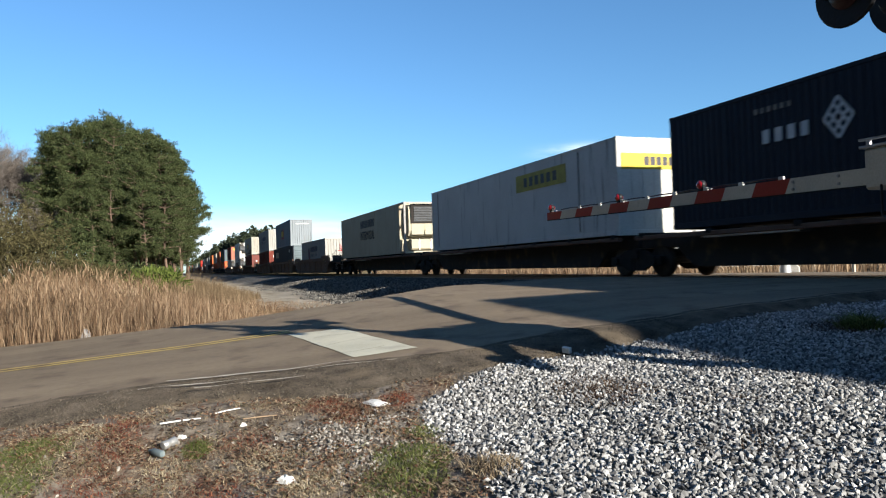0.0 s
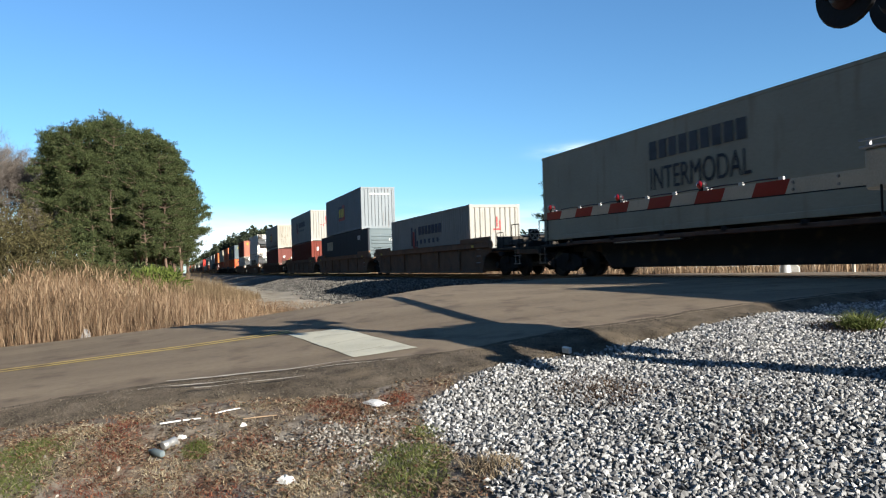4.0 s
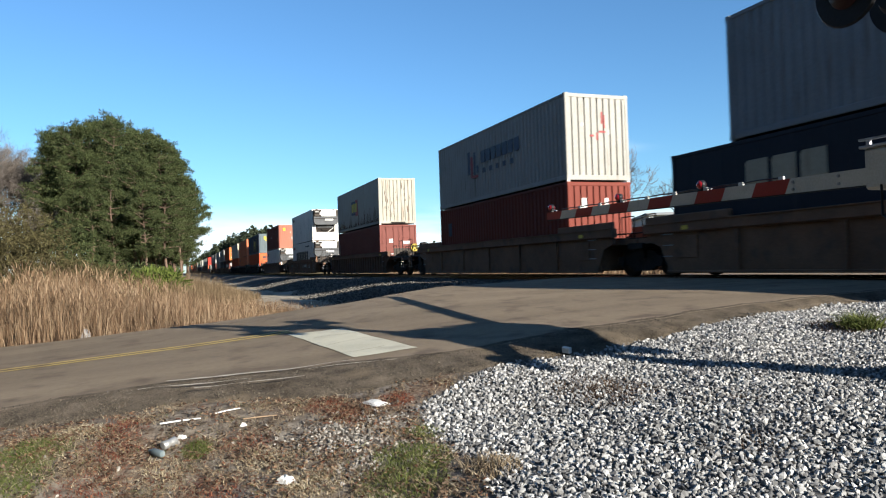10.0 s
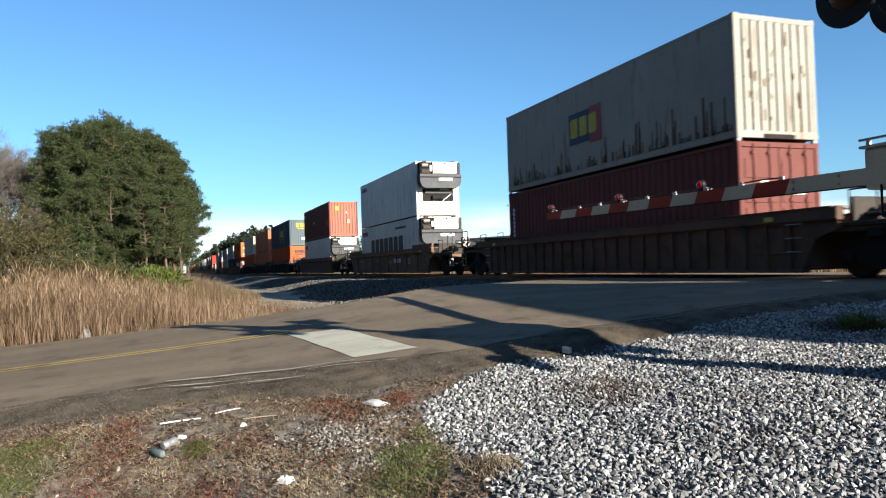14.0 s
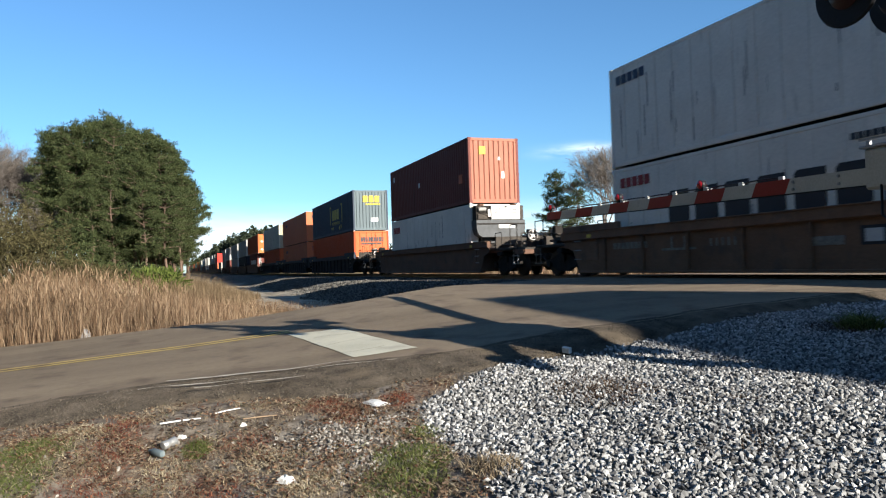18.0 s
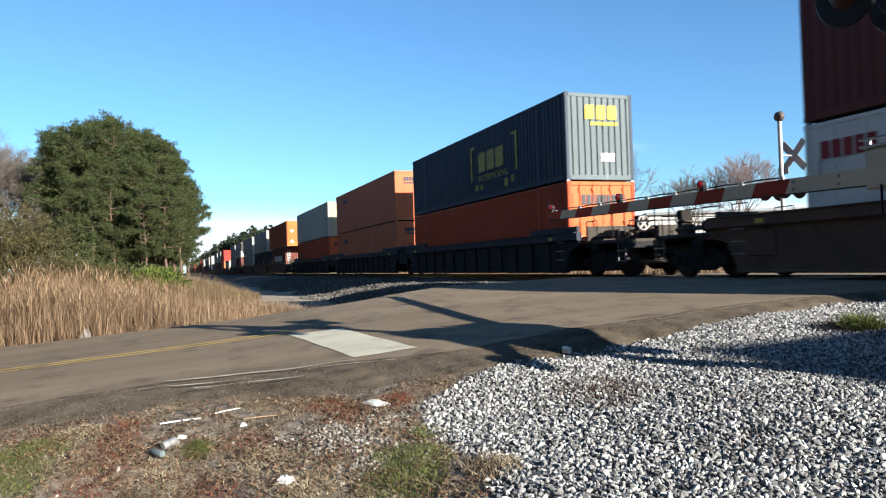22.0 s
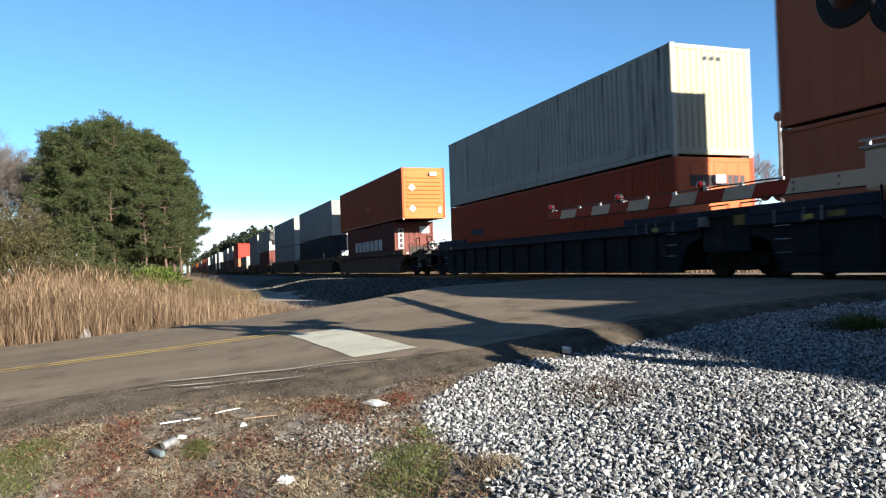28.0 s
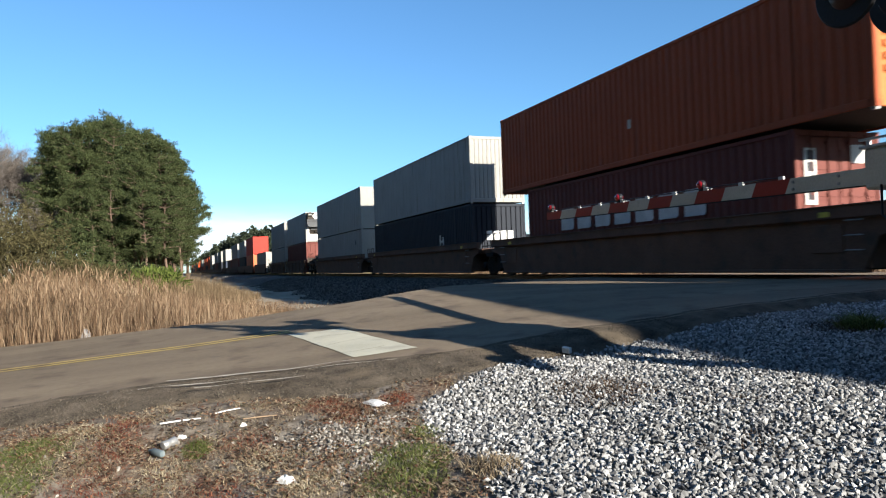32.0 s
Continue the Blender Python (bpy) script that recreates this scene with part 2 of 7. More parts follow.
# ---- mesh building ----
class Shape:
    """Collects vertices and faces for one mesh."""

    def __init__(self):
        self.v, self.f, self.s = [], [], []

    def add(self, verts, faces, smooth=False):
        k = len(self.v)
        self.v.extend(tuple(q) for q in verts)
        self.f.extend(tuple(i + k for i in face) for face in faces)
        self.s.extend([smooth] * len(faces))
        return self

    def box(self, x0, x1, y0, y1, z0, z1, b=0.0):
        """A box; b bevels its four edges along the longest axis."""
        if b <= 0:
            vs = [(x, y, z) for x in (x0, x1) for y in (y0, y1) for z in (z0, z1)]
            return self.add(vs, [(0, 1, 3, 2), (4, 6, 7, 5), (0, 4, 5, 1), (2, 3, 7, 6), (0, 2, 6, 4), (1, 5, 7, 3)])
        size = (x1 - x0, y1 - y0, z1 - z0)
        ax = size.index(max(size))
        lo, hi = (x0, y0, z0), (x1, y1, z1)
        p, q = [i for i in range(3) if i != ax]
        ring = [(lo[p] + b, lo[q]), (hi[p] - b, lo[q]), (hi[p], lo[q] + b), (hi[p], hi[q] - b), (hi[p] - b, hi[q]), (lo[p] + b, hi[q]), (lo[p], hi[q] - b), (lo[p], lo[q] + b)]
        vs = []
        for e in (lo[ax], hi[ax]):
            for u, w in ring:
                c = [0, 0, 0]
                c[ax], c[p], c[q] = e, u, w
                vs.append(c)
        n = 8
        fs = [(i, (i + 1) % n, n + (i + 1) % n, n + i) for i in range(n)] + [tuple(range(n))[::-1], tuple(range(n, 2 * n))]
        if ax == 1:
            fs = [face[::-1] for face in fs]
        return self.add(vs, fs)

    def prism(self, outline, y0, y1):
        """An outline of (x, z), counter-clockwise seen from -y, pushed from y0 to y1."""
        n = len(outline)
        vs = [(x, y0, z) for x, z in outline] + [(x, y1, z) for x, z in outline]
        return self.add(vs, [tuple(range(n)), tuple(range(2 * n - 1, n - 1, -1))] + [(i, n + i, n + (i + 1) % n, (i + 1) % n) for i in range(n)])

    def tube(self, a, b, r, n=10, r2=None, caps=True, smooth=True):
        a, b = Vector(a), Vector(b)
        r2 = r if r2 is None else r2
        w = (b - a).normalized()
        u = w.orthogonal().normalized()
        t = w.cross(u)
        vs = [a + (u * math.cos(k * math.tau / n) + t * math.sin(k * math.tau / n)) * r for k in range(n)]
        vs += [b + (u * math.cos(k * math.tau / n) + t * math.sin(k * math.tau / n)) * r2 for k in range(n)]
        self.add(vs, [(k, (k + 1) % n, n + (k + 1) % n, n + k) for k in range(n)], smooth)
        if caps:
            self.add(vs, [tuple(range(n))[::-1], tuple(range(n, 2 * n))])
        return self

    def turned(self, profile, y_axis=(0, 0, 0), n=20):
        """A solid turned round the y axis through a point; profile of (y, radius)."""
        cx, cy, cz = y_axis
        vs = [(cx + r * math.cos(k * math.tau / n), cy + y, cz + r * math.sin(k * math.tau / n)) for y, r in profile for k in range(n)]
        fs = [(i * n + k, (i + 1) * n + k, (i + 1) * n + (k + 1) % n, i * n + (k + 1) % n) for i in range(len(profile) - 1) for k in range(n)]
        self.add(vs, fs, True)
        m = len(profile)
        return self.add(vs, [tuple(range(n)), tuple(range((m - 1) * n, m * n))[::-1]])

    def sheet(self, section, lo, hi, plane):
        """A folded sheet: section of (u, d) pushed from lo to hi in z. plane(u, d, z) gives the point."""
        n = len(section)
        vs = [plane(u, d, lo) for u, d in section] + [plane(u, d, hi) for u, d in section]
        return self.add(vs, [(i, i + 1, n + i + 1, n + i) for i in range(n - 1)])

    def mesh(self, name, *materials):
        me = bpy.data.meshes.new(name)
        me.from_pydata(self.v, [], self.f)
        for m in materials:
            me.materials.append(m)
        if any(self.s):
            me.polygons.foreach_set("use_smooth", self.s)
        me.update()
        return me


def part(name, shape, mat, parent, label="", at=None):
    me = shape if isinstance(shape, bpy.types.Mesh) else shape.mesh(name, mat)
    ob = new(name, me)
    ob.parent = parent
    if at is not None:
        ob.matrix_basis = at
    if label:
        tagged(ob, label)
    return ob


def thing(name, label, category, group="", kind=""):
    return tagged(new(name), label, category, group, kind)


def solo(name, shape, mat, label, category, group="", kind="", at=None):
    ob = new(name, shape.mesh(name, *(mat if isinstance(mat, tuple) else (mat,))))
    if at is not None:
        ob.matrix_basis = at
    return tagged(ob, label, category, group, kind)

# ---- the lie of the land: x along the track, y across it, rails at height 0 ----
TRACK_Y = 13.42
ROAD_NEAR, ROAD_FAR, ROAD_MID = -6.45, -15.1, -11.0
PROFILE_Y = (-80, -20, -8, -2.2, -0.45, 1.33, 2.4, 4.5, 7.0, 9.5, 11.5, 15.5, 18, 25, 40, 120)
PROFILE_Z = (-1.7, -1.3, -1.02, -0.71, -0.59, -0.47, -0.38, -0.22, -0.09, -0.03, -0.015, -0.015, -0.06, -0.25, -0.45, -0.6)
NEAR_Y = (-60, -12, -3, 0, 2, 4, 4.6, 5.5, 8, 10, 11.6, 15.2, 17, 20, 24, 60)
NEAR_Z = (-1.6, -1.25, -1.05, -0.92, -0.68, -0.475, -0.43, -0.33, -0.16, -0.14, -0.19, -0.20, -0.32, -0.40, -0.45, -0.6)
LEFT_Y = (-60, -8, -2, 1, 4, 5.6, 6.2, 6.8, 7.4, 8.0, 8.6, 11.5, 15.4, 17.5, 20, 24, 60)
LEFT_Z = (-1.7, -1.15, -0.82, -0.72, -0.79, -0.82, -0.76, -0.62, -0.44, -0.28, -0.205, -0.18, -0.20, -0.32, -0.40, -0.45, -0.6)
TILT_Y = (-6, 0.3, 1.3, 2.2, 2.9, 4.0, 5.5, 7.0, 9.0)
TILT = (0.0, 0.008, 0.016, 0.028, 0.034, 0.040, 0.030, 0.012, 0.0)


def smooth(a, b, x):
    t = np.clip((x - a) / (b - a), 0, 1)
    return t * t * (3 - 2 * t)


def road_z(y):
    return np.interp(y, PROFILE_Y, PROFILE_Z)


def road_top(x, y):
    """The road's surface: the near lane falls to its edge, the far lane banks up towards the crossing."""
    x, y = np.asarray(x, float), np.asarray(y, float)
    return road_z(y) - 0.05 * (np.maximum(x - ROAD_MID, 0) / 4.3) ** 2 + np.interp(y, TILT_Y, TILT) * np.minimum(0.5 * (-9.1 - x + np.hypot(-9.1 - x, 1.2)), 7)


def far_edge(y):
    return np.interp(y, (-80, -3, 0, 1.2, 2.0, 2.9, 3.6, 4.3, 5.2, 6.1, 7.5, 8.7, 10.5, 16, 20, 24, 100), (-15.2, -15.2, -14.95, -14.5, -14.1, -13.75, -13.85, -14.2, -15.0, -15.9, -17.4, -18.6, -19.8, -19.8, -17.5, -15.5, -15.2))


def verge_edge(y):
    """Where the crumbling shoulder gives way to the verge."""
    y = np.asarray(y, float)
    return np.interp(y, (-60, -2, -1.4, -0.4, 0.1, 0.8, 1.15, 1.85, 2.3, 3.5, 4.2, 5.0, 6.0, 6.8, 7.5, 10), (-7.15, -7.15, -7.12, -6.95, -7.0, -6.6, -6.37, -6.33, -6.22, -6.2, -6.35, -6.55, -6.75, -6.92, -7.1, -7.4)) + 0.05 * np.sin(5.3 * y) + 0.03 * np.sin(13 * y)


def shoulder_start(y):
    """Where the sound asphalt ends and the shoulder begins to crumble."""
    return np.interp(y, (-60, 0.2, 0.86, 1.64, 2.0, 2.5, 3.2, 12), (-7.9, -7.9, -7.67, -7.46, -7.38, -7.2, -7.2, -8.1)) + 0.05 * np.sin(2.7 * y) + 0.03 * np.sin(7 * y)


def ground_z(x, y):
    """Height of the ground; under the road it lies a hand below the asphalt."""
    x, y = np.asarray(x, float), np.asarray(y, float)
    near, left, road = np.interp(y, NEAR_Y, NEAR_Z), np.interp(y, LEFT_Y, LEFT_Z), np.where(x > ROAD_MID, road_z(y), road_top(x, y)) - 0.13
    side_r = smooth(ROAD_NEAR - 0.15 - 0.35 * smooth(3.5, 7.0, y), ROAD_NEAR + 1.6, x)
    side_l = smooth(far_edge(y) + 0.15, far_edge(y) - 1.3, x)
    z = road * (1 - side_r) * (1 - side_l) + near * side_r + left * side_l
    calm = np.exp(-((y - TRACK_Y) / 4.0) ** 2)
    return z + (1 - calm) * 0.03 * np.sin(x * 1.7 + np.sin(y * 1.3)) * np.sin(y * 1.9 + 0.6 * x)


def spaced(stops):
    out = []
    for a, b, step in stops:
        k = max(1, int(round((b - a) / step)))
        out += [a + (b - a) * i / k for i in range(k)]
    return np.array(out + [stops[-1][1]])


gx = spaced([(-3000, -400, 200), (-400, -100, 20), (-100, -30, 2.0), (-30, -18, 0.5), (-18, 0, 0.2), (0, 20, 1.0), (20, 100, 10), (100, 900, 200)])
gy = spaced([(-2000, -200, 200), (-200, -40, 20), (-40, -10, 2.0), (-10, -3, 0.5), (-3, 9, 0.2), (9, 20, 0.4), (20, 60, 4), (60, 300, 30), (300, 2500, 220)])
GX, GY = np.meshgrid(gx, gy, indexing="ij")
GZ = ground_z(GX, GY)

# zones of the sheet: railway ballast and the stone heap; green patches
def gravel_zone(x, y):
    ballast = (smooth(5.6, 6.6, y + 0.35 * np.sin(x * 0.35) + 0.2 * np.sin(1.1 * x)) * smooth(-13.5, -14.5, x) + smooth(6.5, 9.5, y) * smooth(-14.5, -13.5, x)) * smooth(20.5, 17.5, y)
    edge = np.interp(x, (-7.0, -6.4, -5.85, -5.68, -5.1, -4.7, -4.12, -3.56, 0.0), (3.6, 2.94, 2.1, 1.85, 1.72, 1.72, 1.8, 1.53, 1.3))
    heap = smooth(edge - 0.08, edge + 0.06, y) * smooth(-7.7, -7.0, x)
    return np.clip(np.maximum(ballast, heap), 0, 1)


def zone_sheet():
    """The ground: dry earth and grass turning to grey stone by a painted-in zone, with two scales of variation."""
    m = bpy.data.materials.new("ground")
    m.use_nodes = True
    n, l = m.node_tree.nodes, m.node_tree.links
    b = n["Principled BSDF"]
    b.inputs["Roughness"].default_value, b.inputs["Specular IOR Level"].default_value = 0.95, 0.05
    co = n.new("ShaderNodeTexCoord")

    def noise_tex(scale, detail=5):
        q = n.new("ShaderNodeTexNoise")
        q.inputs["Scale"].default_value, q.inputs["Detail"].default_value = scale, detail
        l.new(co.outputs["Object"], q.inputs["Vector"])
        return q.outputs["Fac"]

    def ramp(src, *stops):
        q = n.new("ShaderNodeValToRGB")
        for k, (p, c) in enumerate(stops):
            e = q.color_ramp.elements[k] if k < 2 else q.color_ramp.elements.new(p)
            e.position, e.color = p, (*c, 1)
        l.new(src, q.inputs["Fac"])
        return q.outputs["Color"]

    def mix(fac, a, c):
        q = n.new("ShaderNodeMix")
        q.data_type = "RGBA"
        l.new(fac, q.inputs["Factor"])
        l.new(a, q.inputs["A"])
        l.new(c, q.inputs["B"])
        return q.outputs["Result"]

    earth = ramp(noise_tex(9.0, 8), (0.3, (0.068, 0.054, 0.041)), (0.5, (0.155, 0.130, 0.104)), (0.72, (0.26, 0.228, 0.185)))
    red = ramp(noise_tex(30.0, 4), (0.35, (0.080, 0.036, 0.022)), (0.65, (0.19, 0.145, 0.10)))
    earth = mix(ramp(noise_tex(1.6, 5), (0.50, (0, 0, 0)), (0.70, (0.8, 0.8, 0.8))), earth, red)
    field = ramp(noise_tex(0.12, 6), (0.35, (0.13, 0.095, 0.045)), (0.65, (0.22, 0.165, 0.085)))
    vor = n.new("ShaderNodeTexVoronoi")
    vor.inputs["Scale"].default_value = 19.0
    l.new(co.outputs["Object"], vor.inputs["Vector"])
    stone = ramp(vor.outputs["Color"], (0.1, (0.035, 0.034, 0.032)), (0.5, (0.088, 0.084, 0.078)), (0.9, (0.18, 0.172, 0.158)))
    stone = mix(ramp(noise_tex(1.2, 4), (0.5, (0, 0, 0)), (0.75, (0.45, 0.45, 0.45))), stone, earth)
    dirt = ramp(noise_tex(1.1, 7), (0.3, (0.17, 0.14, 0.10)), (0.5, (0.27, 0.235, 0.18)), (0.7, (0.35, 0.31, 0.25)))
    for key, layer in (("field", field), ("dirt", dirt), ("gravel", stone)):
        at = n.new("ShaderNodeAttribute")
        at.attribute_name = key
        earth = mix(at.outputs["Fac"], earth, layer)
    l.new(earth, b.inputs["Base Color"])
    bp = n.new("ShaderNodeBump")
    bp.inputs["Strength"].default_value, bp.inputs["Distance"].default_value = 0.8, 0.03
    lump, grit = n.new("ShaderNodeMix"), n.new("ShaderNodeTexNoise")
    grit.inputs["Scale"].default_value, grit.inputs["Detail"].default_value = 55.0, 5
    l.new(co.outputs["Object"], grit.inputs["Vector"])
    l.new(at.outputs["Fac"], lump.inputs["Factor"])
    l.new(grit.outputs["Fac"], lump.inputs["A"])
    l.new(vor.outputs["Distance"], lump.inputs["B"])
    l.new(lump.outputs["Result"], bp.inputs["Height"])
    l.new(bp.outputs["Normal"], b.inputs["Normal"])
    return m


gs = Shape()
gs.v = list(zip(GX.ravel().tolist(), GY.ravel().tolist(), GZ.ravel().tolist()))
ny = len(gy)
gs.f = [(i * ny + j, (i + 1) * ny + j, (i + 1) * ny + j + 1, i * ny + j + 1) for i in range(len(gx) - 1) for j in range(ny - 1)]
gs.s = [True] * len(gs.f)
ground = solo("ground", gs, zone_sheet(), "dry earth, grass and grey gravel beside the railway", "ground", kind="structure")
for key, values in (("gravel", gravel_zone(GX, GY)), ("dirt", smooth(2.6, 3.8, GY + 0.4 * np.sin(0.4 * GX)) * smooth(-14.5, -15.5, GX) * smooth(10, 9, GY)), ("field", np.maximum(smooth(-17, -24, GX) * (1 - smooth(3, 6, GY)), smooth(17, 22, GY)))):
    ground.data.attributes.new(key, "FLOAT", "POINT").data.foreach_set("value", values.ravel())

# ---- the road: one asphalt slab over the hump, with a crumbling shoulder ----
def strip(x_of, ys, lift, cols=1):
    """A sheet on the road: x_of(y) gives its two edges."""
    s = Shape()
    for y in ys:
        a, b = x_of(float(y))
        for k in range(cols + 1):
            x = a + (b - a) * k / cols
            s.v.append((x, float(y), float(road_top(x, y)) + lift))
    for i in range(len(ys) - 1):
        for k in range(cols):
            q = i * (cols + 1) + k
            s.f.append((q + 1, q + cols + 2, q + cols + 1, q))
            s.s.append(True)
    return s


ry = spaced([(-80, -10, 4), (-10, 12, 0.25), (12, 16, 0.5), (16, 100, 4)])
road = solo("road", strip(lambda y: (float(shoulder_start(y)) + 0.14, float(far_edge(y))), ry, 0.0, 24), M_ASPHALT, "worn two-lane asphalt road humped over the railway crossing", "road", kind="structure")
rim = strip(lambda y: (float(far_edge(y)), float(far_edge(y)) - 0.3), ry, -0.02, 1)
for k in range(1, len(rim.v), 2):
    x, y, z = rim.v[k]
    rim.v[k] = (x, y, z - 0.2)
part("road_edge", rim, M_SHOULDER, road)
sh = Shape()
random.seed(3)
sy = spaced([(-60, -8, 2), (-8, 11.5, 0.08)])
for y in sy:
    zr = float(road_z(y))
    ex = float(verge_edge(y)) + random.uniform(-0.05, 0.05)
    xs = float(shoulder_start(y)) + random.uniform(-0.03, 0.03)
    wd = ex - xs
    def crown(x):
        return float(road_top(x, y))
    row = [(xs, crown(xs) + 0.003), (xs + 0.3 * wd, crown(xs + 0.3 * wd) - 0.004), (xs + 0.6 * wd, zr - 0.085), (xs + 0.84 * wd, None), (ex, None)]
    for k, (x, z) in enumerate(row):
        g_z = float(ground_z(x, y))
        z = g_z + (0.02 if k == 3 else -0.03) if z is None else max(z, g_z + 0.012)
        sh.v.append((x, float(y), z + random.uniform(-0.008, 0.008) * (k > 1)))
for i in range(len(sy) - 1):
    for k in range(4):
        q = i * 5 + k
        sh.f.append((q, q + 1, q + 6, q + 5))
        sh.s.append(True)
part("road_shoulder", sh, M_SHOULDER, road, "dark crumbling asphalt shoulder")
ly = spaced([(-60, -10, 2), (-10, 1.60, 0.3)])
for x in (ROAD_MID - 0.17, ROAD_MID + 0.07):
    part("centre_line", strip(lambda y: (x + 0.10, x), ly, 0.006), M_ROAD_YELLOW, road, "worn double yellow centre line")
bar = Shape()
for k in range(15):
    for q in range(5):
        u, w = k / 14, q / 4
        x = (-7.71 * (1 - u) - 10.62 * u) * (1 - w) + (-7.67 * (1 - u) - 10.28 * u) * w
        y = (1.80 * (1 - u) + 1.52 * u) * (1 - w) + (2.51 * (1 - u) + 2.24 * u) * w
        x, y = x + 0.012 * math.sin(7 * y + k), y + 0.008 * math.sin(5 * x)
        bar.v.append((x, y, float(road_top(x, y)) + 0.007))
bar.f = [(k * 5 + q, k * 5 + q + 1, k * 5 + q + 6, k * 5 + q + 5) for k in range(14) for q in range(4)]
bar.s = [True] * len(bar.f)
part("stop_line", bar, M_ROAD_WHITE, road, "worn broad white stop line")
# fine cracks through the stop line and along the lane
M_PALE = material("pale_grit", (0.36, 0.32, 0.26), 0.95, 0.0, 0.3, 6, 60, 0.3)
M_CRACK = material("crack", (0.16, 0.145, 0.12), 0.9, 0.0, 0.2, 4, 60, 0.2)
random.seed(12)
for k in range(4):
    x = -8.2 - k * 0.75
    part("crack", strip(lambda y: (x + 0.012 + 0.09 * math.sin(4 * y + 2.1 * k), x + 0.09 * math.sin(4 * y + 2.1 * k)), spaced([(1.74, 2.28, 0.06)]), 0.010), M_CRACK, road)
for off, y0, y1, wd in ((0.34, -0.35, 0.65, 0.03), (0.55, 0.15, 1.15, 0.025), (0.20, 1.2, 2.1, 0.02)):
    part("crack", strip(lambda y: (float(shoulder_start(y)) + off + wd * (1 + 0.6 * math.sin(9 * y)) + 0.03 * math.sin(4 * y), float(shoulder_start(y)) + off + 0.03 * math.sin(4 * y)), spaced([(y0, y1, 0.05)]), 0.020), M_PALE, road, "pale crack in the crumbling edge")
part("crack", strip(lambda y: (float(shoulder_start(y)) + 0.03 + 0.03 * math.sin(3 * y), float(shoulder_start(y)) - 0.02), spaced([(-0.1, 1.75, 0.07)]), 0.016), M_PALE, road, "pale crack along the pavement edge")
# dark tar and patches
M_TAR = material("tar_patch", (0.045, 0.040, 0.036), 0.8, 0.0, 0.2, 2, 60, 0.3)
for (y0, y1, x0, x1) in ((8.6, 10.9, -14.5, -14.42),):
    part("tar_seam", strip(lambda y: (x1 + 0.03 * math.sin(4 * y), x0 + 0.03 * math.sin(4 * y + 0.4)), spaced([(y0, y1, 0.15)]), 0.005), M_TAR, road)

# ---- the track ----
rail_outline = [(-0.07, -0.17), (0.07, -0.17), (0.07, -0.158), (0.012, -0.14), (0.010, -0.04), (0.036, -0.03), (0.036, -0.004), (0.028, 0.0), (-0.028, 0.0), (-0.036, -0.004), (-0.036, -0.03), (-0.010, -0.04), (-0.012, -0.14), (-0.07, -0.158)]
track = thing("railway_track", "single railway track of steel rails on timber ties in grey ballast", "railway track", kind="structure")
for s in (-1, 1):
    y = TRACK_Y + s * 0.7525
    n = len(rail_outline)
    rl = Shape()
    rl.v = [(x, y + a, z) for x in (-1500.0, 200.0) for a, z in rail_outline]
    rl.f = [(i, (i + 1) % n, n + (i + 1) % n, n + i)[::-1] for i in range(n)]
    rl.s = [False] * n
    part("rail", rl, M_RAIL, track)
tie_mesh = Shape().box(-0.115, 0.115, -1.3, 1.3, -0.35, -0.172, 0.012).mesh("tie", M_TIE)
random.seed(9)
for k in range(-170, 40):
    x = k * 0.52
    if -18.2 < x < -6.0:
        continue
    part("tie", tie_mesh, None, track, at=pose(x, TRACK_Y + random.uniform(-0.05, 0.05), random.uniform(-0.008, 0.004), 0, 0, random.uniform(-1.2, 1.2)))
rest = Shape()
for k in range(-700, -170):
    rest.box(k * 0.52 - 0.11, k * 0.52 + 0.11, TRACK_Y - 1.3, TRACK_Y + 1.3, -0.35, -0.172)
tagged(part("far_ties", rest, M_TIE, track), kind="stuff")

# ---- crossing signals ----
def lamp_unit(parent, x, y, z, face):
    """A flashing-light unit: a black disc, a red lens under a hood; face is +1 or -1 along y."""
    bg = part("lamp_disc", Shape().turned(sorted([(face * 0.0, 0.272), (face * 0.02, 0.281), (face * 0.035, 0.267)])[::1], (x, y, z), 28), M_SIGNAL_BLACK, parent, "round black lamp background")
    part("lens", Shape().turned(sorted([(face * 0.03, 0.15), (face * 0.06, 0.13), (face * 0.075, 0.06)]), (x, y, z), 20), M_LENS_DARK, bg, "unlit red lens")
    hood = Shape()
    n = 12
    vs = []
    for k in range(n + 1):
        a = math.pi * (-0.05 + 1.1 * k / n)
        for d, r in ((0.03, 0.165), (0.30 - 0.12 * (1 - math.sin(max(0, min(math.pi, a)))), 0.165)):
            vs.append((x + r * math.cos(a), y + face * d, z + r * math.sin(a)))
    hood.add(vs, [(2 * k, 2 * k + 1, 2 * k + 3, 2 * k + 2) for k in range(n)], True)
    part("hood", hood, M_SIGNAL_BLACK, bg)
    part("lamp_housing", Shape().turned(sorted([(-face * 0.12, 0.10), (-face * 0.06, 0.14), (0.0, 0.15)]), (x, y, z), 16), M_SIGNAL_BLACK, bg)


